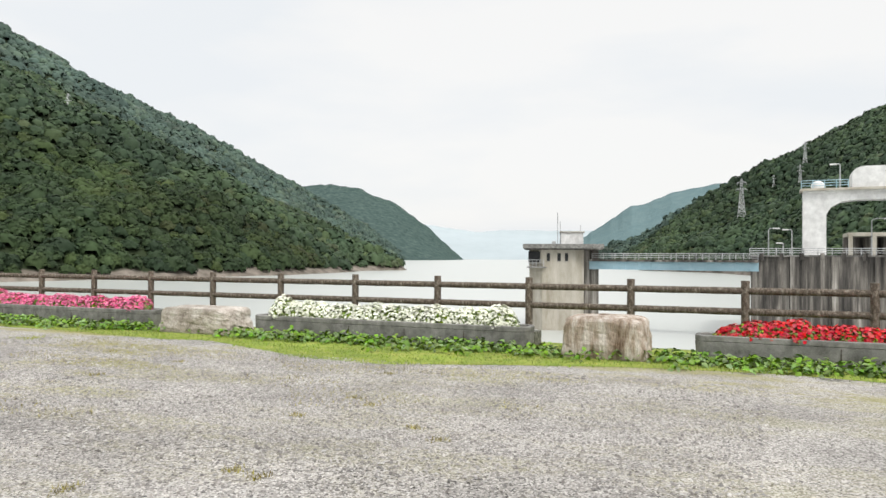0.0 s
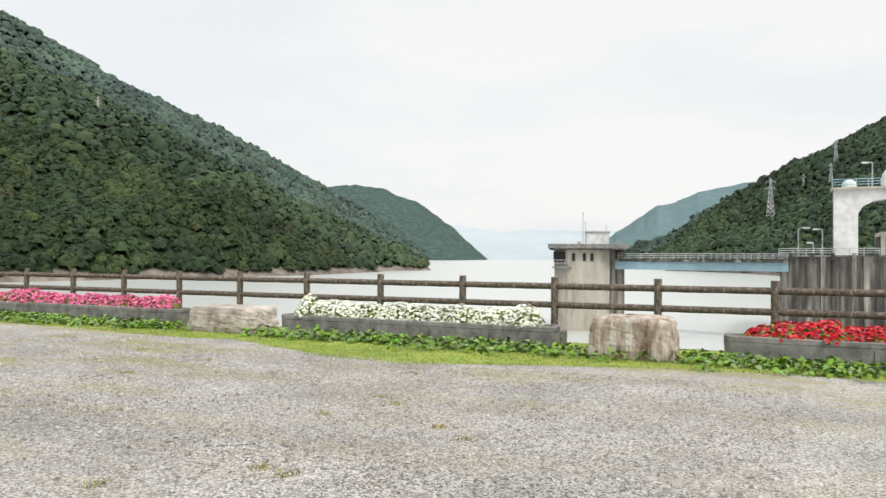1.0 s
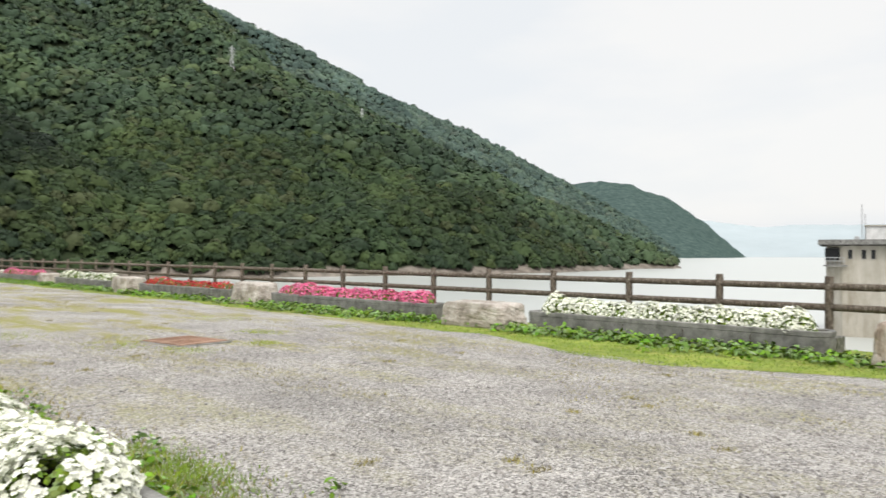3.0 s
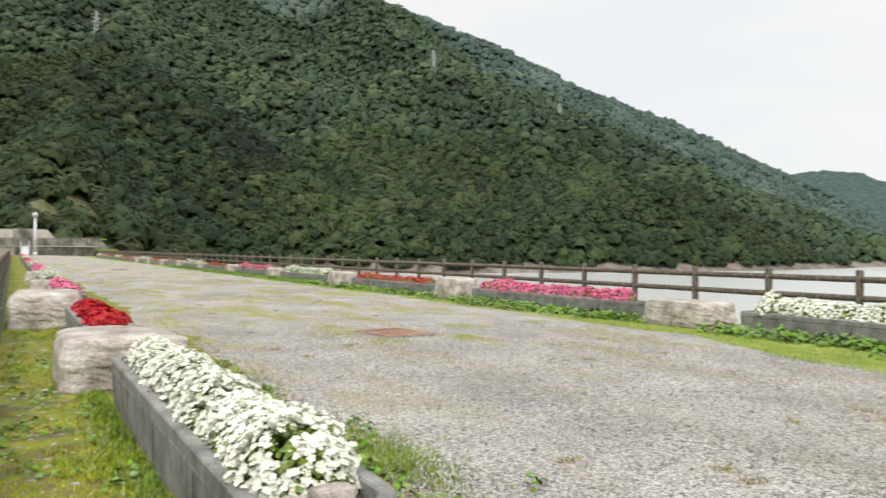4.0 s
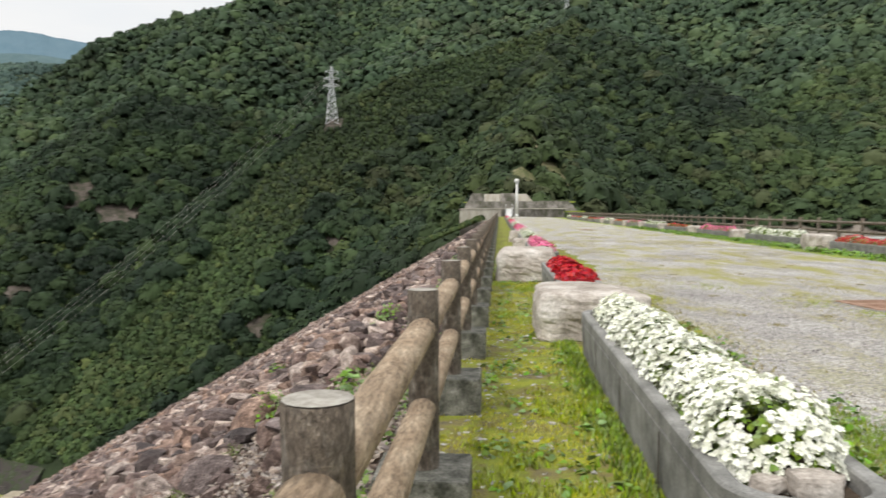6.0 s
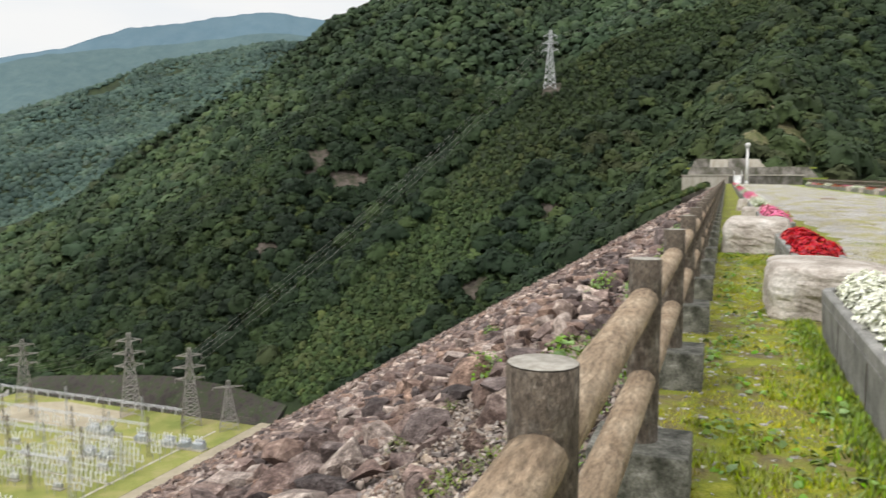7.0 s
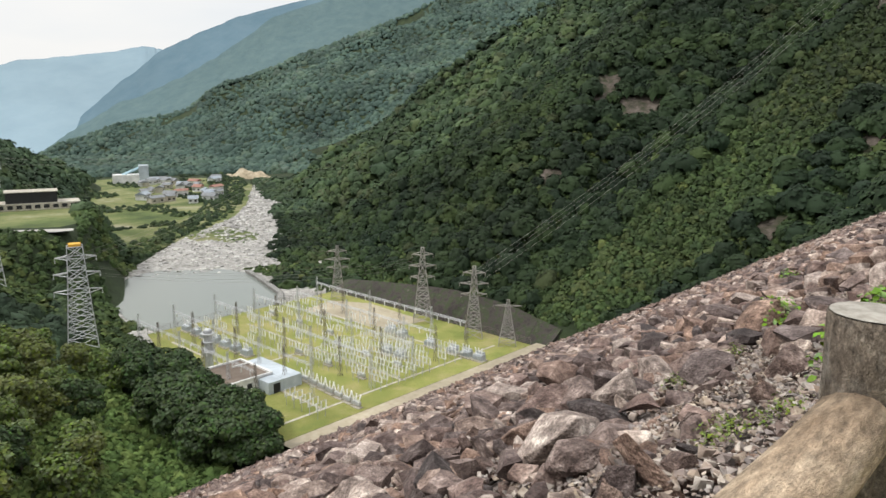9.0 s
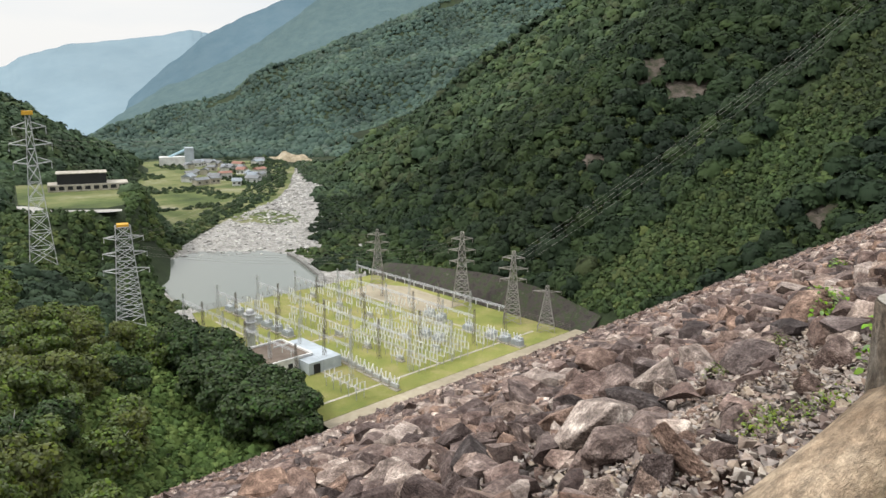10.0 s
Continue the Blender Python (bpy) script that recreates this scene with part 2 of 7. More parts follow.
def tints(m, stops, island):
    """A colour of its own for each piece, over a material."""
    n, l = m.node_tree.nodes, m.node_tree.links
    b = n["Principled BSDF"]
    src = b.inputs["Base Color"].links[0].from_socket
    rnd = n.new("ShaderNodeNewGeometry").outputs["Random Per Island"] if island else n.new("ShaderNodeObjectInfo").outputs["Random"]
    ramp, mul = n.new("ShaderNodeValToRGB"), n.new("ShaderNodeMixRGB")
    e = ramp.color_ramp.elements
    while len(e) < len(stops):
        e.new(0.5)
    for k, (p, c) in enumerate(stops):
        e[k].position, e[k].color = p, (*c, 1)
    mul.blend_type, mul.inputs[0].default_value = "MULTIPLY", 1.0
    l.new(rnd, ramp.inputs[0]), l.new(src, mul.inputs[1]), l.new(ramp.outputs[0], mul.inputs[2]), l.new(mul.outputs[0], b.inputs["Base Color"])
    return m


ROCK_STOPS = [(0.3, (0.058, 0.046, 0.042)), (0.46, (0.148, 0.117, 0.106)), (0.58, (0.235, 0.195, 0.177)), (0.7, (0.45, 0.4, 0.365))]
ROCK_TINTS = [(0.0, (0.42, 0.41, 0.42)), (0.2, (0.85, 0.8, 0.8)), (0.4, (1.1, 0.96, 0.9)), (0.55, (0.85, 0.8, 0.8)), (0.66, (1.25, 0.95, 0.76)), (0.76, (1.2, 1.13, 1.08)), (1.0, (1.95, 1.92, 1.86))]
M_ROCK = tints(mat("quarry_rock", ROCK_STOPS, 4.2, 10, 0.92, 0.6, 22, vary=0.2, island=True, distance=0.03, grain=0.65, grain_scale=34), ROCK_TINTS, True)
M_ROCK1 = tints(mat("quarry_rock_single", ROCK_STOPS, 2.2, 10, 0.92, 0.75, 9, vary=0.2, distance=0.06, grain=0.7, grain_scale=16), ROCK_TINTS, False)
M_BOULDER = mat("pale_granite", [(0.3, (0.2, 0.17, 0.14)), (0.5, (0.42, 0.375, 0.33)), (0.7, (0.6, 0.57, 0.53))], 2.2, 8, 0.92, 0.7, 14, distance=0.03, grain=0.3)
M_SAND = mat("river_gravel", [(0.3, (0.15, 0.145, 0.13)), (0.5, (0.31, 0.3, 0.28)), (0.75, (0.5, 0.49, 0.47))], 0.55, 9, 0.95, 0.7, 0.9, distance=0.5, grain=0.4)
M_WHITE = mat("white_paint", [(0.35, (0.62, 0.62, 0.61)), (0.65, (0.8, 0.8, 0.79))], 1.5, 5, 0.55, 0.05, 20)
M_STEEL = mat("galvanised_steel", [(0.35, (0.4, 0.41, 0.42)), (0.65, (0.56, 0.57, 0.58))], 3, 4, 0.55, 0.05, 20, metal=0.3)
M_STEEL_M = mat("dull_galvanised_steel", [(0.35, (0.25, 0.235, 0.215)), (0.65, (0.37, 0.35, 0.33))], 3, 4, 0.65, 0.05, 20, metal=0.1)
M_STEEL_D = mat("weathered_steel", [(0.35, (0.13, 0.115, 0.1)), (0.65, (0.24, 0.21, 0.185))], 3, 4, 0.7, 0.05, 20, metal=0.2)
M_BLUE = mat("pale_blue_paint", [(0.3, (0.3, 0.47, 0.55)), (0.7, (0.42, 0.58, 0.65))], 0.8, 6, 0.6, 0.08, 12)
M_RUST = mat("rusted_iron", [(0.3, (0.22, 0.13, 0.085)), (0.6, (0.34, 0.22, 0.16)), (0.8, (0.42, 0.3, 0.23))], 6, 6, 0.9, 0.4, 40, distance=0.005, grain=0.3)
M_SOIL = mat("dark_soil", [(0.3, (0.03, 0.022, 0.016)), (0.7, (0.09, 0.065, 0.045))], 12, 5, 1.0, 0.8, 40)
M_DARK = mat("dark_opening", [(0.3, (0.012, 0.013, 0.014)), (0.7, (0.03, 0.031, 0.033))], 2, 2, 0.6, 0.0)


def water_mat(name, colour, rough, scale, strength):
    m = bpy.data.materials.new(name)
    m.use_nodes = True
    n, l = m.node_tree.nodes, m.node_tree.links
    b = n["Principled BSDF"]
    b.inputs["Base Color"].default_value, b.inputs["Roughness"].default_value = (*colour, 1), rough
    b.inputs["IOR"].default_value = 1.33
    co, mp, tx, bp = n.new("ShaderNodeTexCoord"), n.new("ShaderNodeMapping"), n.new("ShaderNodeTexNoise"), n.new("ShaderNodeBump")
    mp.inputs["Scale"].default_value = (scale, scale * 2.2, scale)
    tx.inputs["Scale"].default_value, tx.inputs["Detail"].default_value = 1.0, 6.0
    l.new(co.outputs["Object"], mp.inputs[0]), l.new(mp.outputs[0], tx.inputs["Vector"])
    bp.inputs["Strength"].default_value, bp.inputs["Distance"].default_value = strength, 0.2
    l.new(tx.outputs["Fac"], bp.inputs["Height"]), l.new(bp.outputs[0], b.inputs["Normal"])
    return m


# the lake's pale base colour carries part of the sky's bright reflection
M_LAKE = water_mat("lake_water", (0.45, 0.47, 0.45), 0.28, 0.5, 0.12)
M_POOL = water_mat("river_pool", (0.17, 0.19, 0.17), 0.05, 0.2, 0.05)


# ---------------------------------------------------------------- mesh helpers
def mesh_np(name, v, f, material, smooth=False):
    """A mesh from arrays of corners and of equal-sided faces."""
    v, f = np.asarray(v, np.float32), np.asarray(f, np.int32)
    me = bpy.data.meshes.new(name)
    k = f.shape[1]
    me.vertices.add(len(v)), me.loops.add(f.size), me.polygons.add(len(f))
    me.vertices.foreach_set("co", v.ravel())
    me.loops.foreach_set("vertex_index", f.ravel())
    me.polygons.foreach_set("loop_start", np.arange(0, f.size, k, dtype=np.int32))
    me.polygons.foreach_set("loop_total", np.full(len(f), k, np.int32))
    me.update(calc_edges=True)
    me.polygons.foreach_set("use_smooth", np.full(len(f), smooth, bool))
    me.materials.append(material)
    return me


def part(name, bm, material, parent=None, label="", m=None, smooth=False):
    """Links a bmesh (or a ready mesh) as one mesh object under a thing or a part."""
    if isinstance(bm, bpy.types.Mesh):
        me = bm
    else:
        me = bpy.data.meshes.new(name)
        if smooth:
            for f in bm.faces:
                f.smooth = True
        bm.to_mesh(me)
        bm.free()
        me.materials.append(material)
    ob = new(name, me)
    if parent is not None:
        ob.parent = parent
    if m is not None:
        ob.matrix_basis = m
    if label:
        tagged(ob, label)
    return ob


def thing(name, label, category, at=(0, 0, 0), group="", kind="", rz=0):
    ob = new(name)
    ob.empty_display_size = 0.2
    ob.matrix_basis = pose(*at, 0, 0, rz)
    return tagged(ob, label, category, group, kind)


def box(bm, x0, y0, z0, x1, y1, z1, bevel=0.0):
    r = bmesh.ops.create_cube(bm, size=1, matrix=Matrix.LocRotScale(((x0 + x1) / 2, (y0 + y1) / 2, (z0 + z1) / 2), None, (x1 - x0, y1 - y0, z1 - z0)))
    if bevel:
        es = list({e for v in r["verts"] for e in v.link_edges})
        bmesh.ops.bevel(bm, geom=es, offset=bevel, segments=2, affect="EDGES", profile=0.6)
    return bm


def bar(bm, a, b, w, n=4, w2=None):
    """A straight bar between two points."""
    a, b = Vector(a), Vector(b)
    d = b - a
    q = d.to_track_quat("Z", "Y").to_matrix().to_4x4()
    bmesh.ops.create_cone(bm, cap_ends=True, segments=n, radius1=w, radius2=w if w2 is None else w2, depth=d.length, matrix=Matrix.Translation((a + b) / 2) @ q)
    return bm


def tube(bm, pts, r, n=4):
    """One bent bar through all the points."""
    pts = [Vector(p) for p in pts]
    rings = []
    for k, p in enumerate(pts):
        d = (pts[min(k + 1, len(pts) - 1)] - pts[max(k - 1, 0)]).normalized()
        q = d.to_track_quat("Z", "Y").to_matrix()
        rings.append([bm.verts.new(p + q @ Vector((math.cos(j * math.tau / n), math.sin(j * math.tau / n), 0)) * r) for j in range(n)])
    for a, b in zip(rings[:-1], rings[1:]):
        for j in range(n):
            bm.faces.new((a[j], a[(j + 1) % n], b[(j + 1) % n], b[j]))
    bm.faces.new(rings[0][::-1]), bm.faces.new(rings[-1])
    return bm


def scatter(base, pos, scl, rot, rng, owner=False):
    """Copies of the base shapes (v, f) at places, joined into one set of arrays; scl is n x 3, rot turns about z."""
    vs, fs, off, own = [], [], 0, []
    pick = rng.integers(0, len(base), len(pos))
    for k, (v, f) in enumerate(base):
        ix = np.nonzero(pick == k)[0]
        if not len(ix):
            continue
        c, s = np.cos(rot[ix])[:, None], np.sin(rot[ix])[:, None]
        p = v[None] * scl[ix][:, None, :]
        x, y = p[..., 0] * c - p[..., 1] * s, p[..., 0] * s + p[..., 1] * c
        q = np.stack([x, y, p[..., 2]], -1) + pos[ix][:, None, :]
        vs.append(q.reshape(-1, 3))
        fs.append((f[None] + (np.arange(len(ix)) * len(v))[:, None, None] + off).reshape(-1, f.shape[1]))
        off += len(ix) * len(v)
        own.append(np.repeat(ix, len(v)))
    if owner:
        return np.concatenate(vs), np.concatenate(fs), np.concatenate(own)
    return np.concatenate(vs), np.concatenate(fs)


def vnoise(p, cell, seed=0):
    """Smooth value noise of n x 2 places, in -1..1."""
    g = np.asarray(p) / cell
    i = np.floor(g).astype(np.int64)
    t = g - i
    t = t * t * (3 - 2 * t)

    def h(a, b):
        k = (a * 374761393 + b * 668265263 + seed * 974634777) & 0xFFFFFFFF
        k = ((k ^ (k >> 13)) * 1274126177) & 0xFFFFFFFF
        return ((k ^ (k >> 16)) & 0xFFFF) / 32767.5 - 1
    x, y = i[:, 0], i[:, 1]
    a = h(x, y) * (1 - t[:, 0]) + h(x + 1, y) * t[:, 0]
    b = h(x, y + 1) * (1 - t[:, 0]) + h(x + 1, y + 1) * t[:, 0]
    return a * (1 - t[:, 1]) + b * t[:, 1]


# ---------------------------------------------------------------- the valley
LAKE_Z, VALE_Z, SLOPE = -8.0, -70.0, 0.585
TOE_X = -121.0


def polar(*rows):
    """Ridge points from bearing (degrees from the dam's axis towards the lake), distance, height and fall of the slope."""
    return np.array([(r * math.sin(radians(a)), r * math.cos(radians(a)), z, s) for a, r, z, s in rows])


RIDGES = [
    # the great hill beside the lake, round to its fall to the river below the dam
    polar((63.7, 2750, -14, .6), (62.4, 2700, 38, .62), (60.2, 2600, 90, .64), (58.1, 2400, 134, .66), (55, 2100, 194, .68), (53.3, 2000, 212, .68), (48.9, 1650, 240, .68), (46.7, 1520, 249, .68), (44.7, 1430, 260, .68), (43.1, 1380, 271, .68),
          (40.5, 1280, 275, .68), (38.5, 1220, 282, .68), (36.6, 1150, 288, .68), (35.1, 1100, 290, .68), (32.8, 1040, 294, .68), (30.9, 1000, 294, .68), (26.6, 940, 306, .68), (20, 880, 320, .68), (10, 840, 329, .7), (0, 820, 321, .7), (-10, 770, 265, .7),
          (-17, 730, 208, .7), (-21.1, 700, 179, .7), (-23.7, 680, 164, .7), (-26.3, 660, 148, .72), (-28.7, 640, 134, .74), (-33.6, 640, 94, .78), (-38.5, 640, 57, .8), (-42.4, 640, 30, .78), (-46.3, 645, -8, .72), (-50, 650, -34, .7), (-52, 655, -56, .65), (-54.2, 660, -84, .6)),
    # the spur that carries the power line, from its top down to the switchyard
    polar((8, 600, 186, .72), (5, 430, 106, .75), (0.2, 410, 92, .78), (-4.1, 385, 77, .78), (-7.8, 360, 65, .78), (-11.9, 330, 47, .78), (-12.9, 318, 35, .78), (-18.9, 290, 5, .78), (-23.1, 270, -14, .78), (-27.4, 255, -34, .78), (-33, 243, -57, .78)),
    # its shoulder towards the lake, and its foot above the abutment
    polar((5, 430, 106, .75), (7.3, 420, 100, .75), (11.6, 390, 78, .75), (14.5, 360, 49, .75), (18.8, 330, 20, .72), (21, 300, -6, .7)),
    polar((5, 430, 106, .75), (3.5, 320, 52, .78), (2, 240, 24, .82), (1.0, 205, 9, .9)),
    # the spur behind the power line
    polar((-14, 660, 196, .75), (-19.9, 560, 146, .75), (-21.1, 520, 119, .75), (-25.1, 450, 77, .75), (-26.4, 430, 64, .75), (-30, 380, 28, .75), (-33, 330, -7, .75), (-36, 290, -38, .75)),
    polar((-33.6, 640, 92, .78), (-38, 480, 5, .75), (-42, 380, -42, .75), (-44, 330, -62, .75)),
    # the hill between the dam and the lake's bend, with ribs down to the shore
    polar((20, 880, 318, .68), (27, 640, 207, .66), (29.2, 600, 172, .6), (31.8, 570, 139, .56), (34.4, 560, 115, .54), (38.7, 560, 92, .52), (40.3, 570, 81, .5), (43.5, 600, 73, .46), (48, 640, 53, .44), (52.2, 680, 31, .42), (54.0, 700, -2, .4)),
    polar((29.2, 600, 172, .7), (26.5, 490, 96, .7), (26, 410, 47, .7), (27, 335, 4, .7)),
    polar((38.7, 560, 92, .66), (36.5, 470, 50, .66), (36.5, 385, 3, .66)),
    polar((45, 620, 66, .6), (43.5, 510, 28, .6), (43.0, 425, -3, .6)),
    # the slope of the right bank below the dam
    polar((-160, 90, 6, .7), (-130, 80, -6, .7), (-98, 125, -30, .6), (-80, 180, -46, .55), (-76, 255, -52, .5), (-77, 330, -47, .5), (-78, 420, -34, .6), (-77, 560, -9, .75), (-76.1, 600, -10, .75), (-73, 640, -32, .7), (-70.3, 680, -48, .7), (-66.8, 710, -75, .7)),
    # the flank behind the village
    polar((-76, 1350, -110, .5), (-71.5, 1350, -90, .5), (-69.6, 1350, -66, .5), (-65.7, 1350, -34, .5), (-61.8, 1350, -15, .5), (-58.5, 1350, 20, .5), (-55.2, 1350, 60, .5), (-52, 1350, 90, .5), (-49.6, 1350, 112, .5), (-46, 1350, 148, .5), (-42, 1350, 190, .5), (-38, 1350, 212, .5), (-33, 1350, 235, .5)),
    # the right bank above the dam
    polar((135, 300, 60, .9), (112, 460, 130, .9), (103, 600, 124, .8), (97, 690, 122, .7), (94.7, 780, 122, .68), (92.3, 880, 116, .66), (89.8, 980, 100, .66), (87.6, 1080, 92, .66), (84.9, 1280, 64, .6), (80.9, 1500, 44, .6), (78, 1700, 6, .6), (77.2, 1750, -14, .6)),
]


def height(p):
    """The ground's height at n x 2 places."""
    p = np.asarray(p, float)
    r = np.hypot(p[:, 0], p[:, 1])
    floor = np.where(p[:, 0] > 0, -45.0, VALE_Z - 1.0 - 0.07 * np.clip(r - 1000, 0, None))
    z = floor.copy()
    # off: how far the nearest crest line lies, where the slope is smooth
    off = np.full(len(p), 200.0)
    for rid in RIDGES:
        for a, b in zip(rid[:-1], rid[1:]):
            d = b[:2] - a[:2]
            t = np.clip(((p - a[:2]) @ d) / (d @ d), 0, 1)
            q = a[None] + t[:, None] * (b - a)[None]
            w = np.hypot(p[:, 0] - q[:, 0], p[:, 1] - q[:, 1])
            u = q[:, 2] - q[:, 3] * w
            off = np.where(u > z, w, off)
            z = np.maximum(z, u)
    up = np.clip((z - floor) / 25, 0, 1)
    gully = 10.0 * (1 - 2 * np.abs(vnoise(p, 105, 3))) + 3.5 * vnoise(p, 38, 5) + 9 * vnoise(p, 230, 8)
    far = np.clip((r - 150) / 200, 0, 1)
    z = z + up * gully * far * 0.85 * np.clip(r / 500, 0.7, 1.6) * np.clip(off / 70, 0.12, 1)
    # cut back behind the switchyard
    cut = (p[:, 0] < -100) & (p[:, 0] > -232) & (p[:, 1] > 140) & (p[:, 1] < 215)
    z = np.where(cut, np.minimum(z, VALE_Z - 1.0 + 1.15 * np.clip(p[:, 1] - 179, 0, None)), z)
    # a level shelf for the road and the hall on the right bank
    b = np.degrees(np.arctan2(p[:, 0], p[:, 1]))
    shelf = np.clip(1 - np.abs(b + 74) / 7.5, 0, 1) * np.clip(1 - np.abs(r - 350) / 75, 0, 1)
    k = np.clip(shelf * 5, 0, 1)
    z = z * (1 - k) + -45.5 * k
    # nothing rises through the dam's body
    over = (np.abs(p[:, 0]) < 40) & (np.abs(p[:, 1]) < 150)
    return np.where(over, np.minimum(z, -25), z)


def ground_sheet():
    az = np.radians(np.concatenate([np.arange(-180, -84, 2.0), np.arange(-84, 108, 0.5), np.arange(108, 180, 2.0)]))
    rr = np.concatenate([[1.0], np.geomspace(12, 4700, 235)])
    A, R = np.meshgrid(az, rr)
    p = np.stack([(R * np.sin(A)).ravel(), (R * np.cos(A)).ravel()], 1)
    v = np.column_stack([p, height(p)])
    na, nr = len(az), len(rr)
    i, j = np.meshgrid(np.arange(nr - 1), np.arange(na), indexing="ij")
    j2 = (j + 1) % na
    f = np.stack([i * na + j, (i + 1) * na + j, (i + 1) * na + j2, i * na + j2], -1).reshape(-1, 4)
    f = f[:, ::-1]
    return mesh_np("ground", v, f, M_FOREST, smooth=True)


def bare_shore(m):
    """The band that the falling lake has left bare."""
    n, l = m.node_tree.nodes, m.node_tree.links
    b = n["Principled BSDF"]
    src = b.inputs["Base Color"].links[0].from_socket
    co, sep, tx, add = n.new("ShaderNodeTexCoord"), n.new("ShaderNodeSeparateXYZ"), n.new("ShaderNodeTexNoise"), n.new("ShaderNodeMath")
    l.new(co.outputs["Object"], sep.inputs[0]), l.new(co.outputs["Object"], tx.inputs["Vector"])
    tx.inputs["Scale"].default_value, tx.inputs["Detail"].default_value = 0.05, 6
    add.operation = "MULTIPLY_ADD"
    add.inputs[1].default_value = 7.0
    l.new(tx.outputs["Fac"], add.inputs[0]), l.new(sep.outputs["Z"], add.inputs[2])
    mr, side, mul = n.new("ShaderNodeMapRange"), n.new("ShaderNodeMath"), n.new("ShaderNodeMath")
    mr.inputs[1].default_value, mr.inputs[2].default_value, mr.inputs[3].default_value, mr.inputs[4].default_value = -1.5, -0.5, 1.0, 0.0
    side.operation, side.inputs[1].default_value, mul.operation = "GREATER_THAN", 40.0, "MULTIPLY"
    l.new(add.outputs[0], mr.inputs[0]), l.new(sep.outputs["X"], side.inputs[0])
    l.new(mr.outputs[0], mul.inputs[0]), l.new(side.outputs[0], mul.inputs[1])
    ramp = n.new("ShaderNodeValToRGB")
    ramp.color_ramp.elements[0].position, ramp.color_ramp.elements[0].color = 0.35, (0.11, 0.095, 0.076, 1)
    ramp.color_ramp.elements[1].position, ramp.color_ramp.elements[1].color = 0.68, (0.28, 0.245, 0.21, 1)
    t2 = n.new("ShaderNodeTexNoise")
    t2.inputs["Scale"].default_value, t2.inputs["Detail"].default_value = 0.16, 7
    l.new(co.outputs["Object"], t2.inputs["Vector"]), l.new(t2.outputs["Fac"], ramp.inputs[0])
    mix = n.new("ShaderNodeMixRGB")
    l.new(mul.outputs[0], mix.inputs[0]), l.new(src, mix.inputs[1]), l.new(ramp.outputs[0], mix.inputs[2]), l.new(mix.outputs[0], b.inputs["Base Color"])


bare_shore(M_FOREST)
tagged(new("ground", ground_sheet()), "steep wooded valley sides above the lake and the river", "ground", kind="structure")


def sheet(name, pts, z, material, label, category):
    bm = bmesh.new()
    f = bm.faces.new([bm.verts.new((x, y, z)) for x, y in pts])
    if f.normal.z < 0:
        f.normal_flip()
    bmesh.ops.triangulate(bm, faces=bm.faces[:])
    ob = part(name, bm, material)
    return tagged(ob, label, category, kind="structure")


sheet("lake_water", [(4, -600), (4600, -600), (4600, 4600), (4, 4600)], LAKE_Z, M_LAKE, "pale grey reservoir water reflecting the overcast sky", "water")


def pol(a, r):
    return (r * math.sin(radians(a)), r * math.cos(radians(a)))


sheet("riverbed", [pol(-65.4, 232), pol(-52, 240), pol(-52, 330), pol(-53.0, 420), pol(-53, 560), pol(-52.0, 655), pol(-54.2, 672), pol(-55.5, 682), pol(-57.0, 662), pol(-57.4, 610), pol(-57.6, 543), pol(-58.7, 480), pol(-60.6, 440), pol(-62.6, 408), pol(-65.3, 355), pol(-67.9, 318), pol(-68.3, 285), pol(-67.6, 255)],
      VALE_Z - 0.3, M_SAND, "pale gravel and boulder bed of the river", "riverbed")
sheet("river_pool_water", [pol(-64.6, 240), pol(-62, 238), pol(-55.8, 258), pol(-55.5, 278), pol(-57.2, 308), pol(-57.9, 319), pol(-60, 330), pol(-62.5, 331), pol(-64.5, 334), pol(-66.1, 326), pol(-67.8, 308), pol(-67.5, 285), pol(-66.8, 262)], VALE_Z - 0.1, M_POOL, "still grey-green river pool below the dam", "water")
M_FIELD = mat("field_and_scrub", [(0.32, (0.04, 0.062, 0.02)), (0.45, (0.085, 0.112, 0.034)), (0.55, (0.15, 0.162, 0.064)), (0.68, (0.27, 0.255, 0.175))], 0.03, 7, 0.95, 0.4, 0.5, distance=0.5, big=0.01)
sheet("river_meadow", [pol(-62.4, 418), pol(-61.6, 433), pol(-60.2, 437), pol(-59.3, 446), pol(-58.1, 431), pol(-57.4, 420), pol(-57.0, 397), pol(-58.2, 399), pol(-59.1, 391), pol(-60.4, 403), pol(-61.4, 400)], VALE_Z - 0.2, M_FIELD, "low green growth on a bar in the river bed", "meadow")
sheet("valley_field", [pol(-57.0, 664), pol(-57.3, 610), pol(-57.5, 543), pol(-58.6, 480), pol(-60.5, 440), pol(-62.5, 408), pol(-64.5, 380), pol(-74, 420), pol(-74, 700), pol(-66, 770), pol(-58.5, 735)], VALE_Z - 0.5, M_FIELD, "level green fields round the village", "field")


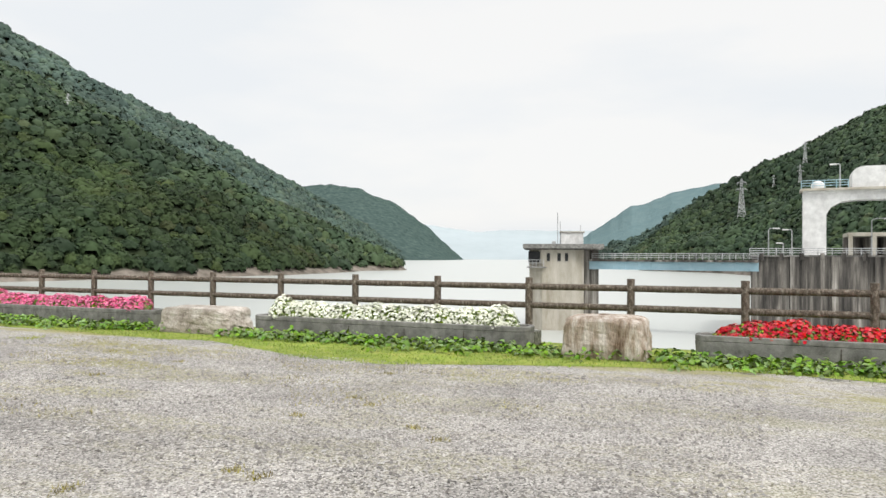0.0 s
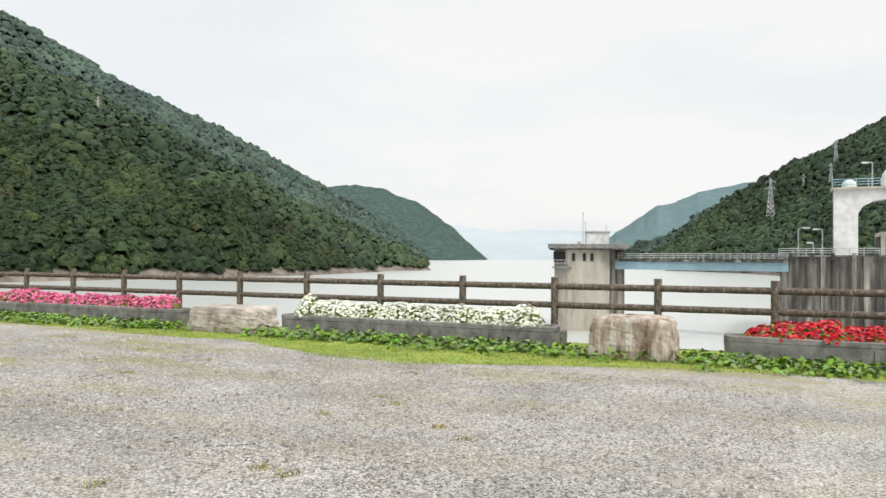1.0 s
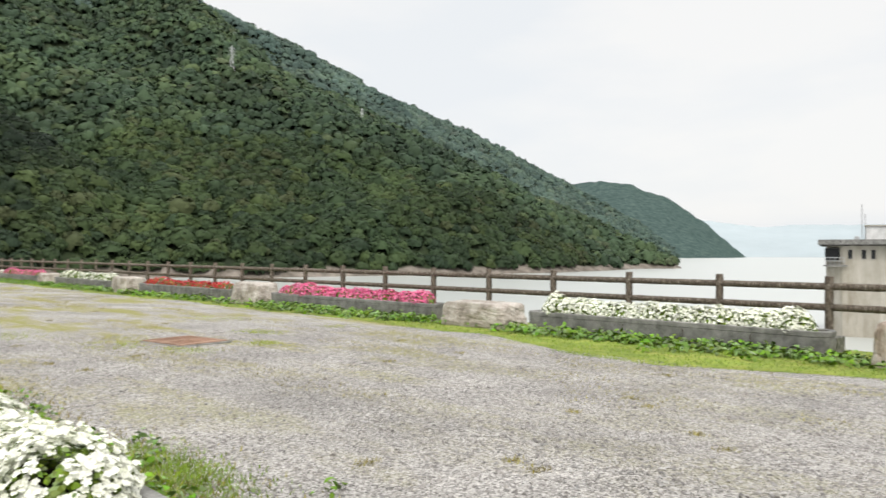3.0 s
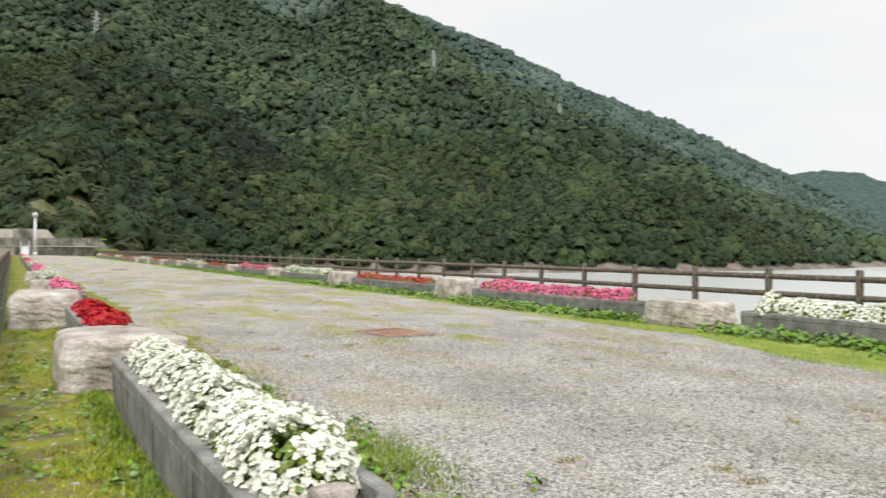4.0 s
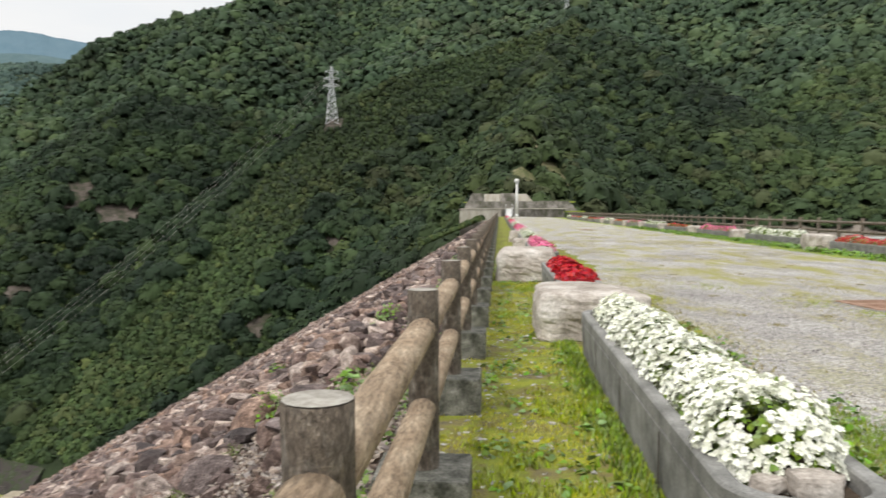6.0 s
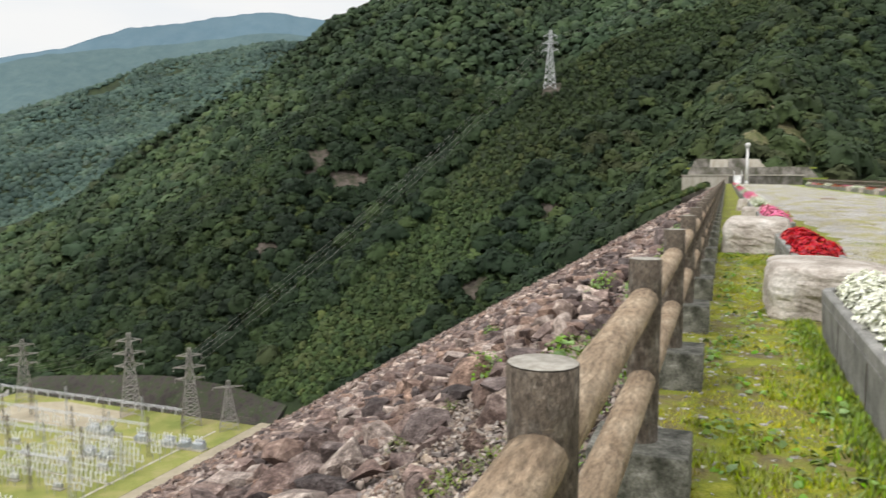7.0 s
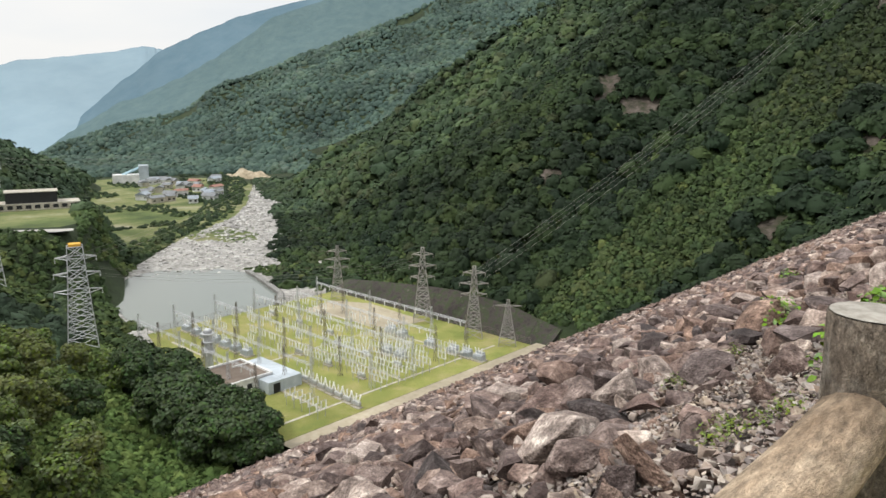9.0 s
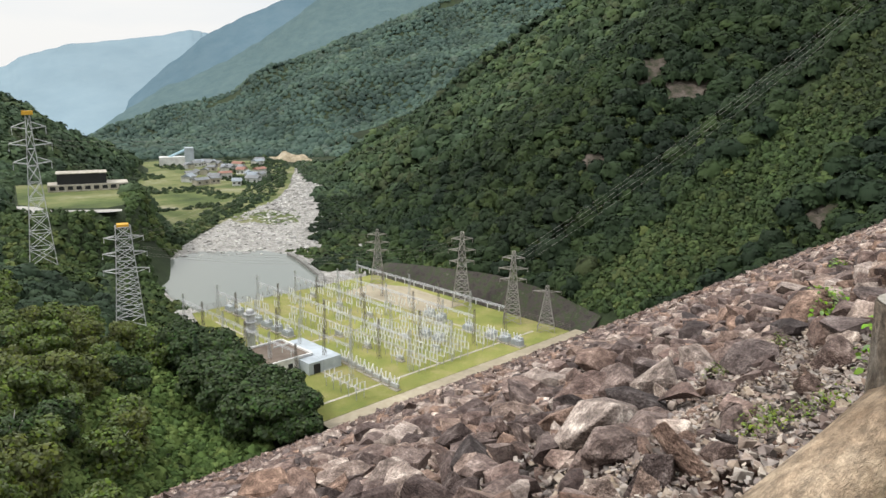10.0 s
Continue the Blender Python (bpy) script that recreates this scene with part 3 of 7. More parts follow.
def backdrop(name, rows, material, label, foot=60.0):
    """A far range: a ridge with folds down its near side."""
    rid = polar(*[(a, r, z, 0) for a, r, z in rows])
    t = np.linspace(0, len(rid) - 1, 260)
    k = np.minimum(t.astype(int), len(rid) - 2)
    q = rid[k] + (t - k)[:, None] * (rid[k + 1] - rid[k])
    g = vnoise(np.column_stack([t * 40, t * 0]), 22, 4) * 5 + vnoise(np.column_stack([t * 40, t * 0]), 7, 9) * 3
    vs, n = [], 14
    for j in range(n):
        u = j / (n - 1)
        w = 1 - u * 0.34
        fold = vnoise(np.column_stack([t * 40, np.full(len(t), j * 3.0)]), 26, 6) * 0.012 * math.sin(math.pi * min(u * 1.2, 1))
        vs.append(np.column_stack([q[:, 0] * (w + fold), q[:, 1] * (w + fold), (q[:, 2] + g * (1 - u)) * (1 - u) - foot * u]))
    v = np.concatenate(vs)
    m = len(t)
    i, j = np.meshgrid(np.arange(n - 1), np.arange(m - 1), indexing="ij")
    f = np.stack([i * m + j, i * m + j + 1, (i + 1) * m + j + 1, (i + 1) * m + j], -1).reshape(-1, 4)
    return tagged(new(name, mesh_np(name, v, f, material, True)), label, "mountain", kind="structure")


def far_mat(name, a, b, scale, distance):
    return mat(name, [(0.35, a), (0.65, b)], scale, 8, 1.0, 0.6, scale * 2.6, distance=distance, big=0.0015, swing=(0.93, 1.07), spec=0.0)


# aerial haze of each range is mixed into its base colour
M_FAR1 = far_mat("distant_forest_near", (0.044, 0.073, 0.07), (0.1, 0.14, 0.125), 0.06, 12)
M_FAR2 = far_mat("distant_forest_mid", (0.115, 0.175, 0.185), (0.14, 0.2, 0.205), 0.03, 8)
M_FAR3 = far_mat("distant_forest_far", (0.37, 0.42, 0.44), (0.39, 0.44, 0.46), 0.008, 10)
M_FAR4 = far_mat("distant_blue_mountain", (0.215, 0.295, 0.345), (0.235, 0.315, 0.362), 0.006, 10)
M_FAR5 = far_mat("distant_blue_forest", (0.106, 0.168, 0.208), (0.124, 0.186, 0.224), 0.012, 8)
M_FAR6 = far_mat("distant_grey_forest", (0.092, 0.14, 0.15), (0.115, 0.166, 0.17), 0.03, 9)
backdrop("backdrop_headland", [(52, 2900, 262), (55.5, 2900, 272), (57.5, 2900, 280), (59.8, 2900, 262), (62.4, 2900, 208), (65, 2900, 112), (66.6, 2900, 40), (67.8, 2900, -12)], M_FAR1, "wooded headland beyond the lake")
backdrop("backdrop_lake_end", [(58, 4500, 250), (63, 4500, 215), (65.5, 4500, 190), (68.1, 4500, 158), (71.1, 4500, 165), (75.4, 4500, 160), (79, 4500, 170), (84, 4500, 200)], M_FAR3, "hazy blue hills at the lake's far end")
backdrop("backdrop_right_range", [(74.5, 2500, -10), (75.6, 2500, 30), (77.5, 2500, 88), (80.4, 2500, 170), (83.7, 2500, 215), (88.3, 2500, 250), (95, 2500, 300)], M_FAR2, "wooded range beyond the lake, bluish with painted haze")
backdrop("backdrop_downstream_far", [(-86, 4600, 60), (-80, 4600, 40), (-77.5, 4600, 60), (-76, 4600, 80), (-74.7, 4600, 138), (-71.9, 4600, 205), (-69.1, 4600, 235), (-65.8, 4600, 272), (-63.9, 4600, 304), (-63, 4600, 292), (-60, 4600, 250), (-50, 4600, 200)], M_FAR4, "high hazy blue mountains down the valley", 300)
backdrop("backdrop_downstream_high", [(-72, 3700, -320), (-70.5, 3700, -200), (-68, 3700, -45), (-65.5, 3700, 95), (-63, 3700, 222), (-60.4, 3700, 305), (-57.6, 3700, 388), (-52.8, 3700, 474), (-47.7, 3700, 560), (-43.3, 3700, 675), (-41.1, 3700, 690), (-37.1, 3700, 752), (-33.5, 3700, 782), (-31, 3700, 760), (-20, 3700, 700)], M_FAR5, "wooded mountain falling to the valley's bend, blue with painted haze", 330)
backdrop("backdrop_downstream_mid", [(-73, 2400, -190), (-70.3, 2400, -122), (-68.4, 2400, -68), (-65.7, 2400, -2), (-61.7, 2400, 68), (-58.4, 2400, 152), (-55.1, 2400, 255), (-52, 2400, 300), (-48, 2400, 350), (-42, 2400, 390), (-34, 2400, 440), (-24, 2400, 440)], M_FAR6, "wooded mountain flank down the valley, bluish with painted haze", 160)


# ---------------------------------------------------------------- the dam
def crest_z(x, y=0.0):
    """The crest falls slightly to the lake."""
    return -0.025 * max(0.0, x - 4.0)


DAM_Y0, DAM_Y1 = -70.0, 172.0


def dam_body():
    bm = bmesh.new()
    prof = [(TOE_X, VALE_Z - 1.7), (-1.5, -0.5), (-1.15, -0.12), (-0.3, -0.07), (4.0, -0.04), (13.0, -0.265), (14.4, -0.3), (15.0, -0.6), (60.0, -26.0)]
    ys = [DAM_Y0, 0, 40, 90, 140, DAM_Y1]
    rows = [[bm.verts.new((x, y, z)) for x, z in prof] for y in ys]
    for a, b in zip(rows[:-1], rows[1:]):
        for k in range(len(prof) - 1):
            bm.faces.new((a[k], a[k + 1], b[k + 1], b[k]))
    bmesh.ops.recalc_face_normals(bm, faces=bm.faces[:])
    return bm


dam = thing("rockfill_dam", "rockfill dam with a gravel crest and a steep stone face", "dam", kind="structure")
# darker than the rocks: shade of the gaps is put into this colour
M_FINES = mat("stone_fines", [(0.0, (0.035, 0.028, 0.024)), (0.5, (0.1, 0.08, 0.07)), (1.0, (0.26, 0.225, 0.2))], 9, 4, 0.95, 0.8, 20, voronoi=True, distance=0.08)
part("dam_body", dam_body(), M_FINES, dam)


def strip(name, rows, material, label, category, parent=None):
    """A thin ground cover over the crest; rows of y, x0, x1."""
    vs, fs, n = [], [], 10
    for y, a, b in rows:
        for k in range(n):
            x = a + (b - a) * k / (n - 1)
            vs.append((x, y, crest_z(x) + 0.004))
    for i in range(len(rows) - 1):
        for k in range(n - 1):
            p = i * n + k
            fs.append((p, p + 1, p + n + 1, p + n))
    me = mesh_np(name, vs, fs, material, True)
    ob = new(name, me)
    return tagged(ob, label, category, kind="structure")


def crest_material():
    """Pale gravel with worn, grassy drifts along the wheel tracks and the edges."""
    m = mat("gravel_with_grass", [(0.0, (0.06, 0.056, 0.052)), (0.2, (0.235, 0.222, 0.207)), (0.6, (0.375, 0.357, 0.335)), (1.0, (0.6, 0.575, 0.545))], 70, 3, 0.95, 0.9, 60, voronoi=True, distance=0.012, big=0.6)
    n, l = m.node_tree.nodes, m.node_tree.links
    b = n["Principled BSDF"]
    src = b.inputs["Base Color"].links[0].from_socket
    co, mp, tx = n.new("ShaderNodeTexCoord"), n.new("ShaderNodeMapping"), n.new("ShaderNodeTexNoise")
    mp.inputs["Scale"].default_value = (1.0, 0.35, 1.0)
    tx.inputs["Scale"].default_value, tx.inputs["Detail"].default_value, tx.inputs["Roughness"].default_value = 0.75, 8.0, 0.68
    l.new(co.outputs["Object"], mp.inputs[0]), l.new(mp.outputs[0], tx.inputs["Vector"])
    fine = n.new("ShaderNodeTexNoise")
    fine.inputs["Scale"].default_value, fine.inputs["Detail"].default_value = 26, 4
    l.new(co.outputs["Object"], fine.inputs["Vector"])
    mul = n.new("ShaderNodeMath")
    mul.operation = "MULTIPLY_ADD"
    mul.inputs[1].default_value = 0.28
    l.new(fine.outputs["Fac"], mul.inputs[0]), l.new(tx.outputs["Fac"], mul.inputs[2])
    mr = n.new("ShaderNodeMapRange")
    mr.inputs[1].default_value, mr.inputs[2].default_value, mr.inputs[4].default_value = 0.63, 0.735, 0.9
    l.new(mul.outputs[0], mr.inputs[0])
    # little grows in the open, driven-over part
    sp, far, cut = n.new("ShaderNodeSeparateXYZ"), n.new("ShaderNodeMapRange"), n.new("ShaderNodeMath")
    far.inputs[1].default_value, far.inputs[2].default_value, far.inputs[3].default_value = 5.0, 10.0, 0.3
    cut.operation = "MULTIPLY"
    l.new(co.outputs["Object"], sp.inputs[0]), l.new(sp.outputs["Y"], far.inputs[0])
    side, most = n.new("ShaderNodeMapRange"), n.new("ShaderNodeMath")
    side.inputs[1].default_value, side.inputs[2].default_value, side.inputs[4].default_value = 6.5, 9.5, 0.8
    most.operation = "MAXIMUM"
    l.new(sp.outputs["X"], side.inputs[0]), l.new(side.outputs[0], most.inputs[0]), l.new(far.outputs[0], most.inputs[1])
    l.new(mr.outputs[0], cut.inputs[0]), l.new(most.outputs[0], cut.inputs[1])
    g = n.new("ShaderNodeValToRGB")
    g.color_ramp.elements[0].position, g.color_ramp.elements[0].color = 0.45, (0.36, 0.31, 0.15, 1)
    g.color_ramp.elements[1].position, g.color_ramp.elements[1].color = 0.62, (0.27, 0.265, 0.075, 1)
    l.new(tx.outputs["Fac"], g.inputs[0])
    mix = n.new("ShaderNodeMixRGB")
    l.new(cut.outputs[0], mix.inputs[0]), l.new(src, mix.inputs[1]), l.new(g.outputs[0], mix.inputs[2])
    l.new(mix.outputs[0], b.inputs["Base Color"])
    return m


ys = [DAM_Y0 + k * 2.0 for k in range(int((DAM_Y1 - DAM_Y0) / 2))]
fy = [-8 + k * 0.3 for k in range(200)] + [52 + k * 2.0 for k in range(60)]


def wander(y, seed, amp):
    q = np.array([[y, 0.0]])
    return float(vnoise(q, 2.6, seed)[0] * amp + vnoise(q, 0.8, seed + 1)[0] * amp * 0.4)


strip("gravel_road", [(y, 0.9, 12.2) for y in ys], crest_material(), "pale crushed gravel of the crest with thin yellowish grass", "gravel")
strip("turf_verge", [(y, -1.12, 0.9) for y in ys], M_MOSS, "mossy green turf strewn with small stones", "turf")


def verge_edge(y):
    return 11.25 + wander(y, 2, 0.35) - 1.75 * math.exp(-((y - 5.6) / 2.9) ** 2) - 0.5 * math.exp(-((y - 12) / 2) ** 2)


def verge(name, a, b, lift, material, label):
    ob = strip(name, [(y, a(y), b(y)) for y in fy], material, label, "turf")
    ob.location.z = lift
    return ob


verge("lake_verge", lambda y: verge_edge(y), lambda y: 14.4, 0.004, M_GRASS, "short green grass along the planters")
verge("slope_verge", lambda y: 0.85, lambda y: 1.7 + wander(y, 4, 0.5), 0.006, M_MOSS, "ragged mossy edge of the gravel")


# ---------------------------------------------------------------- log fences
def log(bm, a, b, r, n=12, seg=6, wob=0.0, rng=None):
    """A round bar with a slightly uneven surface."""
    a, b = Vector(a), Vector(b)
    d = (b - a)
    q = d.to_track_quat("Z", "Y").to_matrix()
    rings = []
    for i in range(seg + 1):
        c = a + d * (i / seg)
        rings.append([bm.verts.new(c + q @ Vector((math.cos(k * math.tau / n), math.sin(k * math.tau / n), 0)) * (r * (1 + wob * (rng.random() - 0.5)))) for k in range(n)])
    for p, s in zip(rings[:-1], rings[1:]):
        for k in range(n):
            bm.faces.new((p[k], p[(k + 1) % n], s[(k + 1) % n], s[k])).smooth = True
    bm.faces.new(rings[0][::-1]), bm.faces.new(rings[-1])


def post_mesh(r, z0, z1):
    bm = bmesh.new()
    rg = random.Random(3)
    log(bm, (0, 0, z0), (0, 0, z1), r, 16, 8, 0.05, rg)
    return bm


def rail_mesh(r, length):
    bm = bmesh.new()
    log(bm, (0, 0, 0), (0, length, 0), r, 12, 8, 0.08, random.Random(5))
    return bm


M_POST_TOP = mat("worn_post_top", [(0.3, (0.2, 0.18, 0.15)), (0.6, (0.36, 0.34, 0.3))], 30, 5, 0.9, 0.5, 60, distance=0.006)


def fence(name, x, y0, n, top, ground, label, near):
    """Posts two metres apart on concrete footings, with two round rails between them."""
    f = thing(name, label, "fence", (x, y0, 0))
    pr = 0.073
    base_me = part("footing", box(bmesh.new(), -0.22, -0.2, ground - 0.15, 0.22, 0.2, ground + 0.33, 0.015), M_FOOT, f)
    post_me = part("post", post_mesh(pr, ground + 0.2, top), M_POST, f)
    rails = [part("rail", rail_mesh(0.062, 2.0), M_RAIL if near else M_POST, f, m=pose(0, 0, z)) for z in (top - 0.18, top - 0.55)]
    cap_bm = bmesh.new()
    bmesh.ops.create_circle(cap_bm, cap_ends=True, segments=16, radius=pr * 0.97)
    cap = part("post_top", cap_bm, M_POST_TOP, post_me, m=pose(0, 0, top + 0.003))
    for k in range(1, n):
        for src in (base_me, post_me):
            o = new(src.name.split(".")[0], src.data)
            o.parent, o.matrix_basis = f, pose(0, k * 2.0, 0)
            if src is post_me:
                c = new("post_top", cap.data)
                c.parent, c.matrix_basis = o, pose(0, 0, top + 0.003)
        if k < n - 1:
            for src, z in zip(rails, (top - 0.18, top - 0.55)):
                o = new("rail", src.data)
                o.parent, o.matrix_basis = f, pose(0, k * 2.0, z)
    return f


fence("log_fence", -0.832, -5.05, 80, 1.10, -0.06, "imitation-log concrete fence above the stone slope", True)
fence("log_fence", 13.75, -4.2, 80, 1.10, -0.29, "brown imitation-log concrete fence beside the lake", False)


# ---------------------------------------------------------------- planters
def trough(length, width, h, r):
    """A long concrete trough with rounded ends, a rim line and a hollow inside; runs along y from 0."""
    def ring(off, z):
        w, out = width / 2 - off, []
        rr = r - off
        for cx, cy, a0 in ((w - rr, length - off - rr, 0), (-w + rr, length - off - rr, 90), (-w + rr, off + rr, 180), (w - rr, off + rr, 270)):
            for k in range(7):
                a = radians(a0 + k * 15)
                out.append((cx + rr * math.cos(a), cy + rr * math.sin(a), z))
        return out
    levels = [ring(0.02, 0), ring(0.0, h - 0.105), ring(0.012, h - 0.1), ring(0.0, h - 0.088), ring(0.0, h - 0.012), ring(0.012, h), ring(0.075, h), ring(0.085, h - 0.01), ring(0.09, h - 0.2)]
    bm = bmesh.new()
    rows = [[bm.verts.new(p) for p in lv] for lv in levels]
    n = len(rows[0])
    for a, b in zip(rows[:-1], rows[1:]):
        for k in range(n):
            bm.faces.new((a[k], a[(k + 1) % n], b[(k + 1) % n], b[k]))
    bm.faces.new(rows[0][::-1])
    return bm


def soil_mesh(length, width, z):
    bm = bmesh.new()
    bmesh.ops.create_grid(bm, x_segments=4, y_segments=24, size=0.5, matrix=Matrix.LocRotScale((0, length / 2, z), None, (width - 0.2, length - 0.25, 1)))
    rg = random.Random(2)
    for v in bm.verts:
        v.co.z += rg.uniform(-0.02, 0.02)
    return bm


def petal_mat(name, stops):
    return mat(name, stops, 9, 3, 0.6, 0.1, 40, vary=0.16, island=True)


M_PETAL = {"white": petal_mat("white_petals", [(0.3, (0.78, 0.79, 0.66)), (0.7, (0.88, 0.89, 0.8))]),
           "pink": petal_mat("pink_petals", [(0.3, (0.64, 0.1, 0.24)), (0.7, (0.84, 0.27, 0.43))]),
           "red": petal_mat("red_petals", [(0.3, (0.38, 0.006, 0.016)), (0.7, (0.62, 0.014, 0.03))])}
M_LEAF = mat("bedding_leaves", [(0.3, (0.085, 0.14, 0.02)), (0.6, (0.19, 0.27, 0.04)), (0.8, (0.32, 0.38, 0.075))], 8, 3, 0.5, 0.1, 30, vary=0.3, island=True)
M_WEED = mat("weed_leaves", [(0.3, (0.07, 0.145, 0.016)), (0.55, (0.15, 0.26, 0.033)), (0.8, (0.27, 0.38, 0.07))], 5, 3, 0.5, 0.1, 30, vary=0.35, island=True)


def blossom_far():
    """A small open flower of few faces."""
    v = [(0, 0, 0.0)] + [(math.cos(k * math.tau / 5), math.sin(k * math.tau / 5), 0.2) for k in range(5)]
    return np.array(v), np.array([(0, k + 1, (k + 1) % 5 + 1) for k in range(5)])


def blossom(petals=5):
    """An open flower with broad, rounded petals that touch, cupped a little."""
    v, f = [(0, 0, 0.0)], []
    for k in range(petals):
        a, h = k * math.tau / petals, math.tau / petals * 0.56
        i = len(v)
        v += [(0.55 * math.cos(a - h), 0.55 * math.sin(a - h), 0.2), (0.95 * math.cos(a - h * .6), 0.95 * math.sin(a - h * .6), 0.3), (1.06 * math.cos(a), 1.06 * math.sin(a), 0.16), (0.95 * math.cos(a + h * .6), 0.95 * math.sin(a + h * .6), 0.26), (0.55 * math.cos(a + h), 0.55 * math.sin(a + h), 0.14)]
        f += [(0, i, i + 1), (0, i + 1, i + 2), (0, i + 2, i + 3), (0, i + 3, i + 4)]
    return np.array(v), np.array(f)


def leaf(bend=0.25):
    v = np.array([(0, 0, 0), (0.34, 0.4, 0.1), (-0.34, 0.4, 0.1), (0.24, 0.8, 0.06 - bend * .4), (-0.24, 0.8, 0.06 - bend * .4), (0, 1.12, -bend)])
    f = np.array([(0, 1, 2), (1, 3, 2), (2, 3, 4), (3, 5, 4)])
    return v, f


def oriented(base, pos, nrm, size, rng):
    """Copies of a small shape whose z follows the given directions."""
    v, f = base
    n = nrm / np.linalg.norm(nrm, axis=1)[:, None]
    t = rng.normal(size=n.shape)
    t -= (t * n).sum(1)[:, None] * n
    t /= np.linalg.norm(t, axis=1)[:, None]
    b = np.cross(n, t)
    p = (v[None, :, 0, None] * t[:, None] + v[None, :, 1, None] * b[:, None] + v[None, :, 2, None] * n[:, None]) * size[:, None, None] + pos[:, None]
    return p.reshape(-1, 3), (f[None] + (np.arange(len(pos)) * len(v))[:, None, None]).reshape(-1, 3)


def bed_points(n, length, width, h, rng, dip=1.0):
    """Places and directions over the cushion that a row of bedding plants makes."""
    y = rng.uniform(0, length, n)
    a = rng.uniform(-1, 1, n) * 1.5
    k = np.round(y / 0.33) * 0.33
    lump = 1 - dip * np.abs((y - k) / 0.33) ** 2 + 0.22 * vnoise(np.column_stack([k * 7, k * 0]), 1.0, 5)
    end = np.minimum(y, length - y)
    e = np.sqrt(np.clip(1 - (1 - np.minimum(end / 0.34, 1)) ** 2, 0.04, 1))
    cap = np.where(y < length / 2, -1.0, 1.0) * np.clip(1 - end / 0.34, 0, 1) * 1.3
    r = np.sqrt(rng.uniform(0.6, 1.0, n)) * lump * e
    x, z = np.sin(a) * width / 2 * r, np.maximum(np.cos(a), -0.15) * h * r
    nrm = np.column_stack([np.sin(a), (y - k) * 1.5 + cap, np.cos(a) + 0.35]) + rng.normal(size=(n, 3)) * 0.42
    return np.column_stack([x, y, z]), nrm


def flower_bed(colour, length, width, h, at, density, seed, group, label):
    rng = np.random.default_rng(seed)
    ob = thing("flower_bed", label, "flowers", at, group)
    small = {"white": 0.0185 if at[0] < 5 else 0.029, "pink": 0.03, "red": 0.03}[colour]
    dip = 1.0 if at[0] < 5 else 0.35
    p, n = bed_points(int(length * density), length, width, h, rng, dip)
    v, f = oriented(leaf(), p * [0.9, 1, 0.88], n, rng.uniform(0.035, 0.065, len(p)) * (0.75 if at[0] < 5 else 1.3), rng)
    tagged(part("foliage", mesh_np("foliage", v, f, M_LEAF), M_LEAF, ob, "fresh green bedding leaves"), kind="stuff")
    p, n = bed_points(int(length * density * (1.35 if at[0] < 5 and density > 1000 else 0.8)), length, width, h, rng, dip)
    keep = vnoise(p[:, :2] * 9, 1.0, seed) > (-0.7 if colour != "white" else -0.6 if at[0] < 5 else -0.7)
    p, n = p[keep], n[keep]
    v, f = oriented(blossom() if density > 1000 and at[0] < 5 else blossom_far(), p * [1.03, 1, 1.05], n, rng.uniform(0.75, 1.25, len(p)) * small, rng)
    tagged(part("blossoms", mesh_np("blossoms", v, f, M_PETAL[colour]), M_PETAL[colour], ob, colour + " open blossoms"), kind="stuff")
    return ob


def planter(x, y0, length, colour, seed, near):
    width, z = 0.64, (crest_z(x) - 0.02)
    h = 0.47
    side = "above the slope" if x < 5 else "beside the lake fence"
    t = thing("planter", "long weathered concrete planter with rounded ends " + side, "planter", (x, y0, z), "planters along the crest")
    part("trough", trough(length, width, h, 0.26), M_CONC, t)
    if y0 < 34:
        for k in range(1, int(length / 1.25)):
            for s in (-1, 1):
                part("joint", box(bmesh.new(), s * (width / 2 + 0.0015) - 0.0015, k * 1.25 - 0.006, 0.02, s * (width / 2 + 0.0015) + 0.0015, k * 1.25 + 0.006, h - 0.12), M_SOIL, t)
    part("soil", soil_mesh(length, width, h - 0.07), M_SOIL, t)
    d = 1500 if near and x < 5 else 1150 if near else (360 if y0 < 45 else 120)
    flower_bed(colour, length - 0.6, 0.58, {"white": 0.4, "pink": 0.35, "red": 0.29}[colour] * (0.82 if x < 5 else 1), (x, y0 + 0.3, z + h - 0.07), d, seed, "flower beds in the planters", "dense bed of %s bedding flowers in a concrete planter" % colour)


LAKE_ROW = [(-6.6, 7.15, "red"), (3.4, 6.2, "white"), (12.5, 7.4, "pink"), (22.5, 7.3, "red"), (32.4, 7.4, "white"), (42.0, 7.4, "pink"), (51.6, 7.4, "red"), (60.2, 7.3, "white"), (69.0, 7.4, "pink"), (77.8, 7, "red"), (86.0, 7, "white"), (94.5, 7, "pink"), (103, 7, "red"), (111.5, 7, "white"), (120, 7, "red"), (128.5, 7, "pink"), (137, 7, "white")]
SLOPE_ROW = [(2.12, 5.1, "white"), (9.9, 4.4, "red"), (17.5, 6.0, "pink"), (26.5, 6.5, "white"), (36.5, 7, "pink"), (47, 7, "white"), (57, 7, "pink"), (68, 7, "red"), (80, 7, "white"), (95, 7, "pink"), (115, 7, "red")]
for k, (y, ln, c) in enumerate(LAKE_ROW):
    planter(12.72, y, ln, c, 100 + k, -8 < y < 13)
for k, (y, ln, c) in enumerate(SLOPE_ROW):
    planter(0.66, y, ln, c, 200 + k, y < 12)


